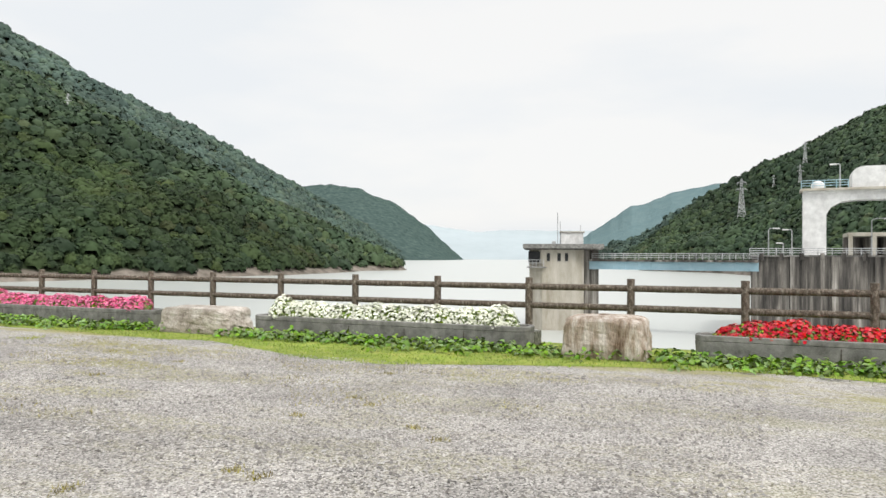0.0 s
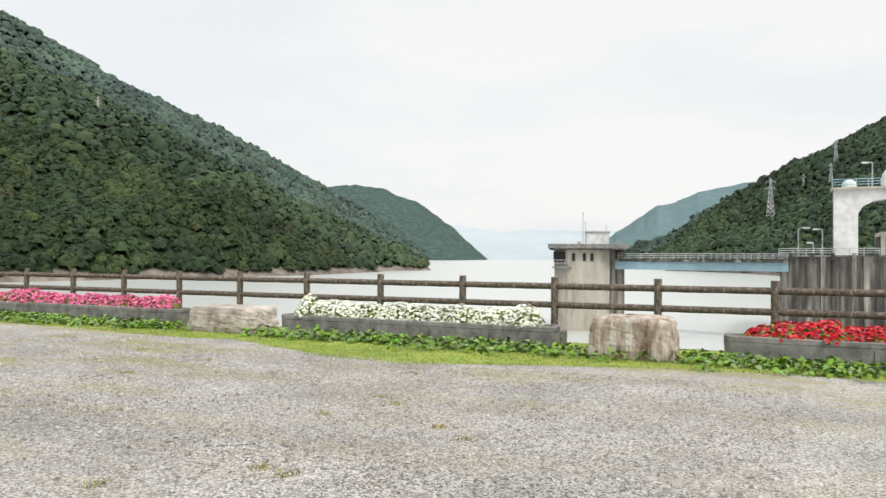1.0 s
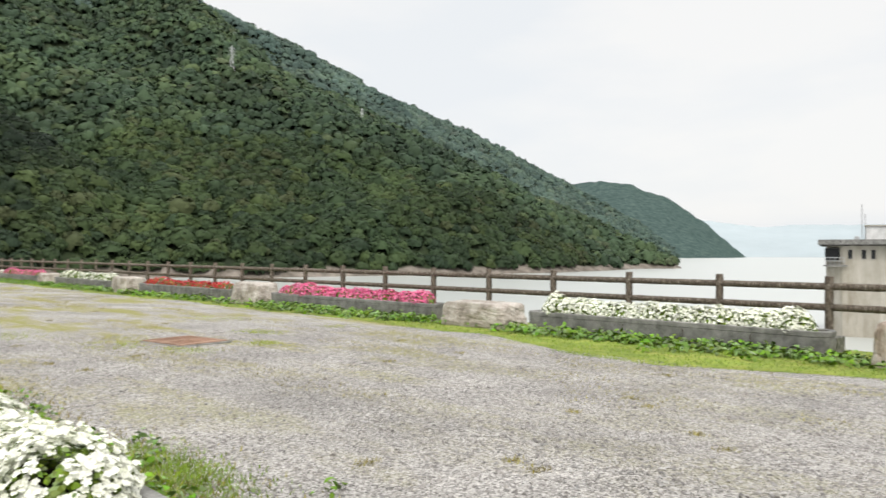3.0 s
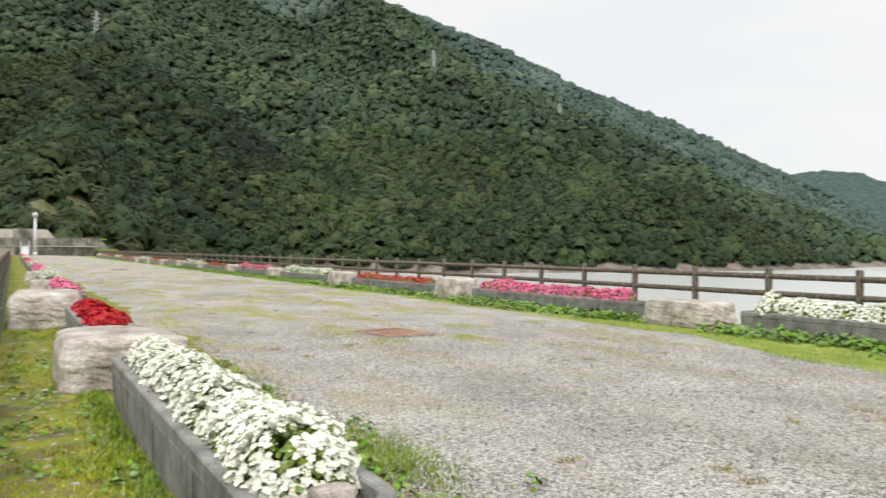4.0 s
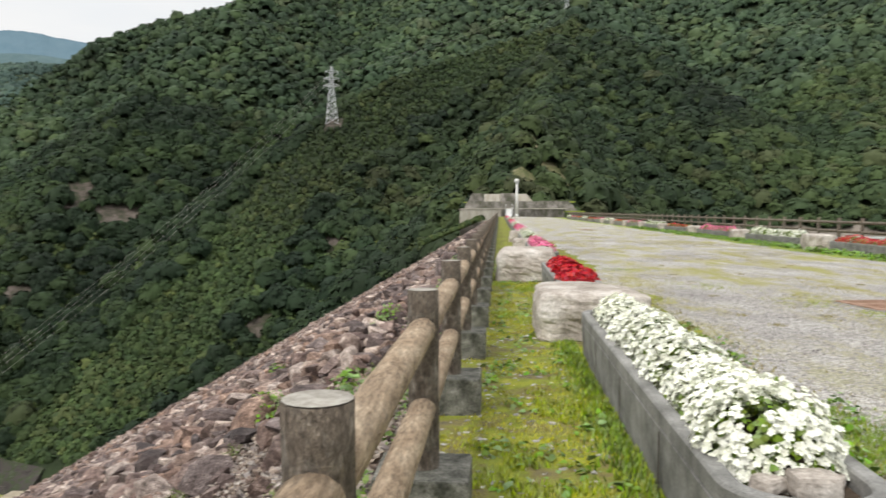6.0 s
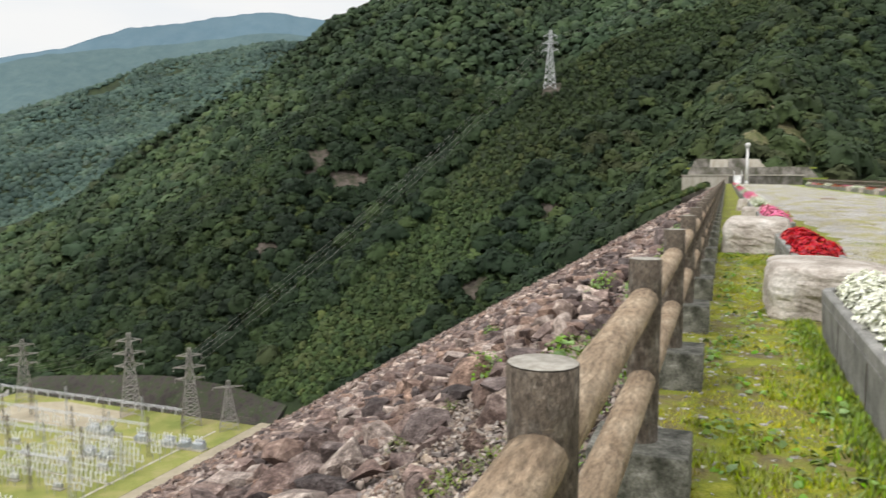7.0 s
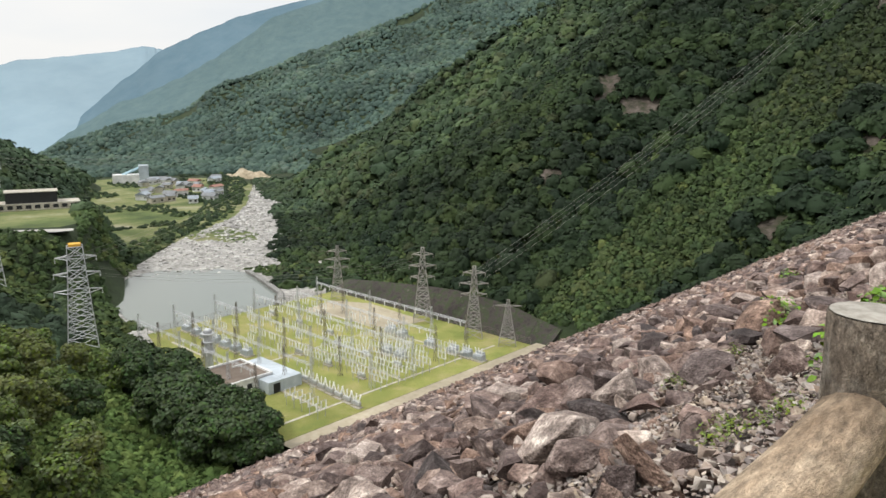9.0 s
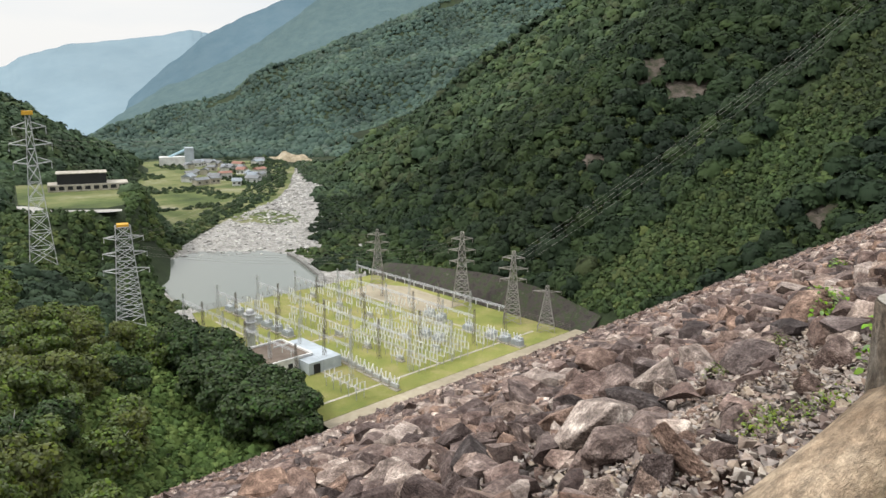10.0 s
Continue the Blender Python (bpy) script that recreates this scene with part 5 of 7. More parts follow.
M_SCAR_G = mat("thin_grass_slope", [(0.34, (0.05, 0.065, 0.022)), (0.48, (0.105, 0.11, 0.045)), (0.58, (0.16, 0.145, 0.08)), (0.7, (0.24, 0.2, 0.15))], 0.3, 8, 0.95, 0.8, 0.8, distance=0.4, grain=0.3)


def scar_patch(a, r, w, seed):
    rng = np.random.default_rng(seed)
    cx, cy = pol(a, r)
    vs, fs = [(cx, cy)], []
    for j in range(1, 6):
        for k in range(16):
            g = k * math.tau / 16
            d = w * j / 5 * (1 + 0.25 * math.sin(k * 2.3 + seed) * (j > 3))
            vs.append((cx + d * math.cos(g), cy + d * math.sin(g)))
    for k in range(16):
        fs.append((0, 1 + k, 1 + (k + 1) % 16))
        for j in range(4):
            b = 1 + j * 16
            fs += [(b + k, b + 16 + k, b + 16 + (k + 1) % 16), (b + k, b + 16 + (k + 1) % 16, b + (k + 1) % 16)]
    p = np.array(vs)
    return tagged(new("bare_slope", mesh_np("bare_slope", np.column_stack([p, height(p) + 0.5]), fs, M_SCAR_G if 0 < a < 4.5 else M_SCAR, True)), "bare brownish earth where the wooded slope has slipped", "slope", kind="structure")


def cut_bank():
    """A sandy bank that the river has cut at its bend."""
    n, rows = 26, 7
    p0, p1 = np.array(pol(-59.2, 748)), np.array(pol(-55.2, 708))
    u, w = np.meshgrid(np.linspace(0, 1, n), np.linspace(0, 1, rows))
    u, w = u.ravel(), w.ravel()
    back = p0 / np.hypot(*p0)
    base = p0 + (p1 - p0) * u[:, None]
    rise = 9 * np.interp(u, [0, 0.2, 0.38, 0.5, 0.72, 1], [0.1, 0.45, 0.95, 0.8, 0.6, 0.15]) * (1 + 0.45 * vnoise(base, 8, 4))
    p = base + back * (w * 11 + 2.2 * vnoise(base + w[:, None] * 8, 5, 6))[:, None]
    z = VALE_Z - 1.0 + rise * w ** 0.8
    f = [(j * n + k, j * n + k + 1, (j + 1) * n + k + 1, (j + 1) * n + k) for j in range(rows - 1) for k in range(n - 1)]
    m = mat("sandy_bank", [(0.35, (0.2, 0.165, 0.11)), (0.5, (0.34, 0.285, 0.2)), (0.68, (0.44, 0.39, 0.3))], 0.2, 7, 0.95, 0.7, 0.9, distance=0.4, grain=0.3)
    tagged(new("cut_bank", mesh_np("cut_bank", np.column_stack([p, z]), f, m, True)), "pale sandy bank cut by the river at its bend", "bank", kind="structure")


cut_bank()
for k, (a, r, w) in enumerate(SCARS):
    scar_patch(a, r, w, k)


# ---------------------------------------------------------------- intake tower, bridge and spillway
def intake_tower():
    cx, cy = 98.8, 25.4
    t = thing("intake_tower", "pale concrete intake tower standing in the lake", "tower", (cx, cy, 0), rz=15.5)
    t.scale = (0.87, 0.87, 1)
    bm = bmesh.new()
    ring = [(-5.2, -1.2), (-5.2, 3.2), (-3.2, 5.2), (4.5, 5.2), (5.2, 4.4), (5.2, -1.2), (4.4, -3.0), (-4.4, -3.0)]
    low = [bm.verts.new((x, y, -26)) for x, y in ring]
    top = [bm.verts.new((x, y, 2.55)) for x, y in ring]
    for k in range(len(ring)):
        bm.faces.new((low[k], low[(k + 1) % len(ring)], top[(k + 1) % len(ring)], top[k]))
    bm.faces.new(top), bm.faces.new(low[::-1])
    bmesh.ops.recalc_face_normals(bm, faces=bm.faces[:])
    part("shaft", bm, M_CONC_L, t)
    part("side_shaft", box(bmesh.new(), -2.6, -5.3, -26, 4.2, -3.0, 2.5, 0.1), M_CONC_D, t, "dark stained concrete side shaft")
    part("roof_slab", box(bmesh.new(), -6.2, -5.9, 2.7, 6.0, 6.1, 3.3, 0.06), M_CONC, t)
    part("roof_edge", box(bmesh.new(), -6.0, -5.7, 2.55, 5.8, 5.9, 2.7), M_CONC_D, t)
    ph = part("penthouse", box(bmesh.new(), -2.2, -3.0, 3.3, 2.0, 0.4, 4.9, 0.05), M_WHITE, t, "small white rooftop house")
    part("roof", box(bmesh.new(), -2.4, -3.2, 4.9, 2.2, 0.6, 5.05), M_CONC_L, ph)
    for y, h in ((0.9, 7.6), (0.5, 6.4), (-2.6, 5.9)):
        part("mast", bar(bmesh.new(), (-1.6, y, 3.3), (-1.6, y, h), 0.06, 6), M_STEEL, t)
    part("dish", box(bmesh.new(), -2.0, 1.2, 3.3, -1.4, 1.8, 3.75, 0.08), M_STEEL, t)
    for y in (2.3, 0.7, -0.4, -1.9):
        w = part("window", box(bmesh.new(), -5.26 if y > -1 else -4.5, y - 0.24, 1.1, -5.18 if y > -1 else -4.38, y + 0.24, 2.1), M_DARK, t)
        part("frame", box(bmesh.new(), -5.29 if y > -1 else -4.55, y - 0.3, 1.02, -5.2 if y > -1 else -4.4, y + 0.3, 1.1), M_CONC, w)
    # open corner, its shade drawn as a solid dark block, with a rail
    part("opening", box(bmesh.new(), -4.9, 3.5, 0.9, -3.1, 5.3, 2.3), M_DARK, t)
    bm = bmesh.new()
    for k in range(5):
        bar(bm, (-5.4, 3.0 + k * 0.55, 0.3), (-5.4, 3.0 + k * 0.55, 1.2), 0.04)
    bar(bm, (-5.4, 2.9, 1.2), (-5.4, 5.3, 1.2), 0.04), bar(bm, (-5.4, 2.9, 0.8), (-5.4, 5.3, 0.8), 0.03)
    part("railing", bm, M_STEEL, t)
    part("ledge", box(bmesh.new(), -5.6, 2.6, 0.15, -3.0, 5.5, 0.32), M_CONC, t)
    return t


intake_tower()


def rail_fence(parent, a, b, h, gap, name="railing", mt=None, rails=3):
    a, b = Vector(a), Vector(b)
    n = max(1, int((b - a).length / gap))
    bm = bmesh.new()
    for k in range(n + 1):
        p = a.lerp(b, k / n)
        bar(bm, p, p + Vector((0, 0, h)), 0.045)
    for k in range(rails):
        z = Vector((0, 0, h * (k + 1) / rails))
        bar(bm, a + z, b + z, 0.035)
    return part(name, bm, mt or M_STEEL, parent)


def bridge():
    a, b = Vector((98.0, 20.2, 0)), Vector((94.5, 1.5, 0))
    d = (b - a).normalized()
    q = Vector((-d.y, d.x, 0))
    t = thing("footbridge", "pale blue steel girder bridge to the intake tower", "bridge", a)
    L = (b - a).length + 1.0

    def blk(name, s0, s1, w0, w1, z0, z1, mt, lab=""):
        bm = bmesh.new()
        vs = [bm.verts.new(d * s + q * w + Vector((0, 0, z))) for z in (z0, z1) for s, w in ((s0, w0), (s1, w0), (s1, w1), (s0, w1))]
        for f in ((0, 1, 2, 3), (4, 5, 6, 7), (0, 1, 5, 4), (1, 2, 6, 5), (2, 3, 7, 6), (3, 0, 4, 7)):
            bm.faces.new([vs[k] for k in f])
        bmesh.ops.recalc_face_normals(bm, faces=bm.faces[:])
        return part(name, bm, mt, t, lab)
    blk("deck", -1, L, -1.6, 1.6, 1.05, 1.32, M_CONC_D)
    for w in (-1.25, 1.1):
        blk("girder", -1, L, w, w + 0.14, 0.05, 1.05, M_BLUE)
        blk("flange", -1, L, w - 0.12, w + 0.26, 0.02, 0.08, M_BLUE)
        blk("flange", -1, L, w - 0.12, w + 0.26, 0.96, 1.05, M_BLUE)
    for k in range(12):
        s = 0.6 + k * (L - 1.5) / 11
        blk("stiffener", s, s + 0.05, -1.34, -1.25, 0.08, 0.96, M_BLUE)
    for w in (-1.5, 1.5):
        rail_fence(t, d * -0.5 + q * w + Vector((0, 0, 1.32)), d * L + q * w + Vector((0, 0, 1.32)), 0.75, 1.5)
    return t


bridge()


def street_lamp(x, y, z, h, arm, rz, label="grey street lamp with a curved arm"):
    t = thing("street_lamp", label, "street lamp", (x, y, z), "street lamps by the spillway", rz=rz)
    bm = bmesh.new()
    bar(bm, (0, 0, 0), (0, 0, h * 0.93), 0.09, 8, 0.06)
    for k in range(5):
        a0, a1 = k * 18, (k + 1) * 18
        p = [Vector((arm * 0.5 * (1 - math.cos(radians(a))), 0, h * 0.93 + h * 0.07 * math.sin(radians(a)))) for a in (a0, a1)]
        bar(bm, p[0], p[1], 0.055, 6)
    bar(bm, (arm * 0.5, 0, h), (arm, 0, h), 0.05, 6)
    part("pole", bm, M_STEEL, t)
    part("lantern", box(bmesh.new(), arm - 0.15, -0.16, h - 0.12, arm + 0.6, 0.16, h + 0.06, 0.05), M_WHITE, t, "pale lantern")
    return t


def spillway():
    t = thing("spillway", "stained concrete spillway block with a white gate frame", "spillway")
    # water-stained pier wall facing the dam, in bays with narrow joints
    for k in range(5):
        y = 1.6 - k * 4.2
        part("wall_bay", box(bmesh.new(), 94.0 - k * 0.35, y - 4.14, -22, 118, y, 1.75, 0.03), M_CONC_D, t)
    part("recess", box(bmesh.new(), 96.0, -27, -22, 118, -19.4, 1.5), M_CONC_D, t)
    part("far_bay", box(bmesh.new(), 92.0, -60, -22, 118, -27.0, 1.75), M_CONC_D, t)
    part("deck", box(bmesh.new(), 93.6, -60, 1.75, 118, 1.9, 1.95, 0.02), M_CONC, t)
    for k in range(10):
        part("bracket", box(bmesh.new(), 93.3 - k * 0.12, 0.2 - k * 2.1, 1.35, 93.9 - k * 0.12, 0.6 - k * 2.1, 2.15), M_CONC_D, t)
    rail_fence(t, (93.8, 1.7, 1.95), (92.4, -24, 1.95), 0.75, 1.4)
    # gate frame: legs, a beam with rounded haunches, a walk with rails
    bm = bmesh.new()
    inner = [(-6.4, 1.95), (-6.4, 6.6), (-6.9, 7.5), (-8.0, 8.1), (-9.5, 8.3), (-13.5, 8.3), (-15.0, 8.1), (-16.1, 7.5), (-16.6, 6.6), (-16.6, 1.95)]
    outer = [(-4.0, 1.95), (-4.0, 6.6), (-4.0, 9.4), (-8.0, 9.4), (-9.5, 9.4), (-13.5, 9.4), (-15.0, 9.4), (-19.0, 9.4), (-19.0, 6.6), (-19.0, 1.95)]
    grid = [[bm.verts.new((x, y, z)) for y, z in p] for x, p in ((95.2, inner), (95.2, outer), (98.2, outer), (98.2, inner))]
    for a, b in zip(grid, grid[1:] + grid[:1]):
        for k in range(len(inner) - 1):
            bm.faces.new((a[k], a[k + 1], b[k + 1], b[k]))
    bmesh.ops.recalc_face_normals(bm, faces=bm.faces[:])
    g = part("gate_frame", bm, M_WHITE, t, "white painted concrete gate frame")
    part("walk_slab", box(bmesh.new(), 94.7, -19.4, 9.4, 98.7, -3.7, 9.65), M_CONC_L, g)
    rail_fence(g, (94.8, -3.8, 9.65), (94.8, -8.6, 9.65), 0.9, 1.0, mt=M_BLUE)
    # hoist housing with a rounded top, and a small dome
    bm = bmesh.new()
    pr = [(-9.0, 9.65), (-9.0, 11.0)] + [(-9.0 - 1.0 * (1 - math.cos(radians(a))), 11.0 + 1.0 * math.sin(radians(a))) for a in (20, 40, 60, 80)] + [(-10.4, 12.05), (-12.2, 12.05)] + [(-13.2 + 1.0 * math.cos(radians(a)), 11.0 + 1.0 * math.sin(radians(a))) for a in (80, 60, 40, 20)] + [(-13.2, 11.0), (-13.2, 9.65)]
    fr = [bm.verts.new((95.0, y, z)) for y, z in pr]
    bk = [bm.verts.new((98.6, y, z)) for y, z in pr]
    for k in range(len(pr)):
        bm.faces.new((fr[k], fr[(k + 1) % len(pr)], bk[(k + 1) % len(pr)], bk[k]))
    bm.faces.new(fr), bm.faces.new(bk[::-1])
    bmesh.ops.recalc_face_normals(bm, faces=bm.faces[:])
    part("hoist_housing", bm, M_WHITE, t, "white rounded hoist housing")
    bm = bmesh.new()
    bmesh.ops.create_uvsphere(bm, u_segments=14, v_segments=8, radius=0.75, matrix=Matrix.LocRotScale((96.0, -5.6, 10.0), None, (1, 1, 0.8)))
    bar(bm, (96.0, -5.6, 9.65), (96.0, -5.6, 10.1), 0.75, 14)
    part("dome", bm, M_WHITE, t)
    return t


spillway()
street_lamp(96.5, -7.9, 9.65, 2.9, 0.5, 90)
street_lamp(99.0, -0.3, 1.95, 3.3, 0.7, 270)
street_lamp(112.0, -3.2, 1.95, 3.6, 0.6, 90)
street_lamp(104.0, -2.0, 1.95, 1.6, 0.2, 90, "short grey lamp post")
street_lamp(98.5, -11.3, 1.95, 4.3, 1.4, 270)


def gallery():
    """A road shed and a retaining wall at the foot of the right-bank hill."""
    t = thing("road_gallery", "pale concrete road shed at the foot of the hill", "road shed", (185, -14, 0))
    part("roof", box(bmesh.new(), -6, -30, 6.4, 6, -1.5, 7.2, 0.1), M_CONC_L, t)
    part("back_wall", box(bmesh.new(), 4, -30, -10, 6, -1.5, 6.4), M_CONC_D, t)
    for k in range(7):
        part("column", box(bmesh.new(), -6, -2.5 - k * 4.4, 2.0, -5, -1.7 - k * 4.4, 6.4), M_CONC_L, t)
    part("base_wall", box(bmesh.new(), -6.2, -60, -14, 6, -1.4, 2.0), M_CONC, t)


gallery()


# ---------------------------------------------------------------- the abutment wall and its lamp
M_ABUT = mat("mossy_concrete", [(0.34, (0.05, 0.065, 0.028)), (0.45, (0.1, 0.095, 0.075)), (0.55, (0.19, 0.175, 0.155)), (0.7, (0.32, 0.3, 0.275))], 0.5, 8, 0.95, 0.4, 4, distance=0.05, stretch=(1, 1, 0.6), grain=0.25)


def tier(x0, x1, y, z0, z1, lean, cut):
    """A wall panel that leans back, its ends cut on the slant."""
    bm = bmesh.new()
    front = [bm.verts.new(c) for c in ((x0, y, z0), (x1, y, z0), (x1 - cut[1], y + lean, z1), (x0 + cut[0], y + lean, z1))]
    back = [bm.verts.new(c) for c in ((x0, y + 2.5, z0), (x1, y + 2.5, z0), (x1 - cut[1], y + 2.5, z1), (x0 + cut[0], y + 2.5, z1))]
    for f in ((0, 1, 2, 3),):
        bm.faces.new([front[k] for k in f]), bm.faces.new([back[k] for k in reversed(f)])
    for k in range(4):
        bm.faces.new((front[k], back[k], back[(k + 1) % 4], front[(k + 1) % 4]))
    bmesh.ops.recalc_face_normals(bm, faces=bm.faces[:])
    return bm


def abutment():
    t = thing("retaining_wall", "tiered pale concrete retaining wall at the end of the crest", "wall", (0, 178, 0), kind="structure")
    for k in range(5):
        part("lower_panel", box(bmesh.new(), -10 + k * 5.0, 0.0, -5.0, -5.04 + k * 5.0, 2.0, 1.7, 0.03), M_CONC_L if k < 2 else M_ABUT, t)
    # two tiers that step back up the slope, the upper one shorter
    for k in range(6):
        x0 = -9.5 + k * 4.7
        part("middle_panel", tier(x0, x0 + 4.66, 3.5, 1.1, 3.75 - 0.1 * (k % 2), 0.9, (1.2 if k == 0 else 0, 2.2 if k == 5 else 0)), M_ABUT, t, "weathered middle tier")
    for k in range(4):
        x0 = -8.2 + k * 4.0
        part("upper_panel", tier(x0, x0 + 3.96, 6.0, 3.6, 5.7 - 0.15 * (k % 2), 0.5, (0.8 if k == 0 else 0, 1.6 if k == 3 else 0)), M_CONC_L if k % 2 else M_ABUT, t, "pale mossy upper tier")
    part("ledge", box(bmesh.new(), -9.4, 4.6, 3.3, 18.0, 6.1, 3.6), M_GRASS, t, "grassy ledge")
    part("coping", box(bmesh.new(), -10.2, -0.15, 1.7, 15.2, 2.2, 1.95, 0.03), M_CONC_L, t)
    part("shelf", box(bmesh.new(), -10, 2.0, 0.9, 20, 3.6, 1.3), M_GRASS, t)
    st = part("stair", bmesh_steps(), M_WHITE, t, "pale concrete stair")
    rail_fence(t, (1.0, -2.3, 0.2), (1.0, -0.2, 1.9), 1.1, 1.0, "handrail", M_WHITE)
    rail_fence(t, (2.6, -2.3, 0.2), (2.6, -0.2, 1.9), 1.1, 1.0, "handrail", M_WHITE)


def bmesh_steps():
    bm = bmesh.new()
    for k in range(10):
        box(bm, 1.1, -2.3 + k * 0.22, -0.3, 2.5, -0.05, 0.18 * (k + 1))
    return bm


abutment()


def abutment_shrubs():
    rng = np.random.default_rng(18)
    x, y = rng.uniform(-19, -4.5, 150), rng.uniform(170.5, 177.2, 150)
    s = rng.uniform(0.5, 1.1, 150)
    v, f, own = scatter(C0, np.column_stack([x, y, np.maximum(face_z(x), -0.6 + (x + 4.5) * 0.42) + 0.3 * s]), np.column_stack([s, s, s]), rng.uniform(0, 6.28, 150), rng, True)
    tagged(new("wall_shrubs", toned(mesh_np("wall_shrubs", v, f, M_THICKET, True), rng.uniform(0.2, 0.9, 150)[own])), "green shrubs at the foot of the retaining wall", "shrubs", kind="stuff")


abutment_shrubs()


def lantern_post():
    t = thing("lamp_post", "white round lamp post with a globe lantern", "lamp", (3.15, 155, -0.02))
    bm = bmesh.new()
    bar(bm, (0, 0, 0), (0, 0, 0.7), 0.33, 14)
    bar(bm, (0, 0, 0.7), (0, 0, 7.2), 0.27, 14, 0.22)
    part("pole", bm, M_WHITE, t, smooth=True)
    bm = bmesh.new()
    bmesh.ops.create_uvsphere(bm, u_segments=14, v_segments=10, radius=0.48, matrix=Matrix.Translation((0, 0, 7.6)))
    part("globe", bm, M_WHITE, t, "white globe", smooth=True)
    part("collar", bar(bmesh.new(), (0, 0, 7.15), (0, 0, 7.3), 0.36, 14), M_STEEL, t)


lantern_post()


# ---------------------------------------------------------------- iron lids
def lid(x, y, w, l, rz):
    t = thing("iron_lid", "rusted iron cover lying in the gravel", "cover", (x, y, crest_z(x)), "iron covers in the gravel", rz=rz)
    part("frame", box(bmesh.new(), -w / 2, -l / 2, -0.1, w / 2, l / 2, 0.028, 0.01), M_CONC, t)
    for k in range(2):
        p = part("plate", box(bmesh.new(), -w / 2 + 0.05, -l / 2 + 0.04 + k * (l / 2 - 0.02), 0.02, w / 2 - 0.05, -0.02 + k * (l / 2 - 0.02), 0.048, 0.006), M_RUST, t)
        bm = bmesh.new()
        for q in range(6):
            box(bm, -w / 2 + 0.12, -l / 2 + 0.14 + q * 0.07 + k * (l / 2 - 0.02), 0.046, w / 2 - 0.12, -l / 2 + 0.165 + q * 0.07 + k * (l / 2 - 0.02), 0.054)
        part("tread", bm, M_RUST, p)


lid(5.4, 11.3, 1.0, 1.15, 8)
lid(6.0, 56.0, 1.0, 1.1, 0)


# ---------------------------------------------------------------- lattice towers
def lattice(name, label, x, y, z, h, w, arms, mt, tip=None, group="", top_w=0.16, heavy=1.0):
    """A four-legged steel tower with crossed bracing and cross-arms."""
    t = thing(name, label, "pylon", (x, y, z), group, rz=math.degrees(math.atan2(-x, y)))
    n = 9

    def half(u):
        return w * ((1 - u) ** 1.25 * (1 - top_w) + top_w) / 2
    r = h * 0.0045 * heavy
    for sx, sy in ((1, 1), (1, -1), (-1, -1), (-1, 1)):
        part("leg", tube(bmesh.new(), [(sx * half(k / n), sy * half(k / n), h * k / n) for k in range(n + 1)], r), mt, t)
    bm = bmesh.new()
    for k in range(n):
        a, b = k / n, (k + 1) / n
        p, q = half(a), half(b)
        for (ax, ay), (bx, by) in (((1, 1), (1, -1)), ((1, -1), (-1, -1)), ((-1, -1), (-1, 1)), ((-1, 1), (1, 1))):
            bar(bm, (ax * p, ay * p, h * a), (bx * q, by * q, h * b), r * 0.6, 3)
            bar(bm, (bx * p, by * p, h * a), (ax * q, ay * q, h * b), r * 0.6, 3)
            bar(bm, (ax * q, ay * q, h * b), (bx * q, by * q, h * b), r * 0.6, 3)
    part("bracing", bm, mt, t)
    for u, l in arms:
        c = half(u)
        for s in (1, -1):
            e = (s * l, 0, h * (u + 0.012))
            part("cross_arm", tube(bmesh.new(), [(s * c, c, h * (u + 0.045)), (s * c, c, h * u), e, (s * c, -c, h * u), (s * c, -c, h * (u + 0.045)), e, (e[0], 0, e[2] - h * 0.05)], r * 0.8), mt, t)
    if tip:
        part("tip", box(bmesh.new(), -w * 0.2, -w * 0.2, h, w * 0.2, w * 0.2, h * 1.025), tip, t, "orange marked top")
    return t


def hz(x, y):
    return float(height([(x, y)])[0])


def at_bearing(a, r):
    x, y = pol(a, r)
    return x, y, hz(x, y) - 0.5


M_ORANGE = mat("orange_marking", [(0.3, (0.55, 0.3, 0.03)), (0.7, (0.68, 0.4, 0.05))], 2, 3, 0.6, 0.05)
def sighted(a, low, top):
    """The nearest ground on a bearing at that rise above the crest, and the height of a mast there that reaches the upper one."""
    r = np.arange(150.0, 2400.0, 2.0)
    z = height(np.column_stack([r * math.sin(radians(a)), r * math.cos(radians(a))]))
    k = int(np.argmax((z - 1.5) / r >= low))
    return (*pol(a, r[k]), float(z[k]) - 0.6), float(r[k]) * (top - low)


for a, low, top, lab in ((-12.9, 0.114, 0.19, "slim grey lattice pylon in a clearing on the wooded spur"), (5.0, 0.25, 0.292, "slim grey lattice pylon on top of the spur"), (29.4, 0.237, 0.27, "slim grey lattice pylon high on the wooded hill"), (39.1, 0.171, 0.196, "small grey lattice pylon near the hill's ridge")):
    q, h = sighted(a, low, top)
    lattice("pylon", lab, *q, h, h * 0.21, tuple((u, h * l) for u, l in ((0.66, 0.14), (0.78, 0.13), (0.9, 0.11))), M_STEEL, group="pylons on the hills", heavy=1.5)
lattice("pylon", "tall silver lattice pylon with an orange top", *pol(-74.9, 250), -52, 44.5, 7.4, ((0.68, 5.0), (0.8, 5.6), (0.91, 4.4)), M_STEEL, M_ORANGE, "pylons on the right bank", heavy=0.8)
lattice("pylon", "broad silver lattice pylon with an orange top", *pol(-69.7, 200), -59, 25.5, 7.0, ((0.55, 5.4), (0.72, 5.2), (0.88, 4.6)), M_STEEL, M_ORANGE, "pylons on the right bank", 0.5, 1.35)
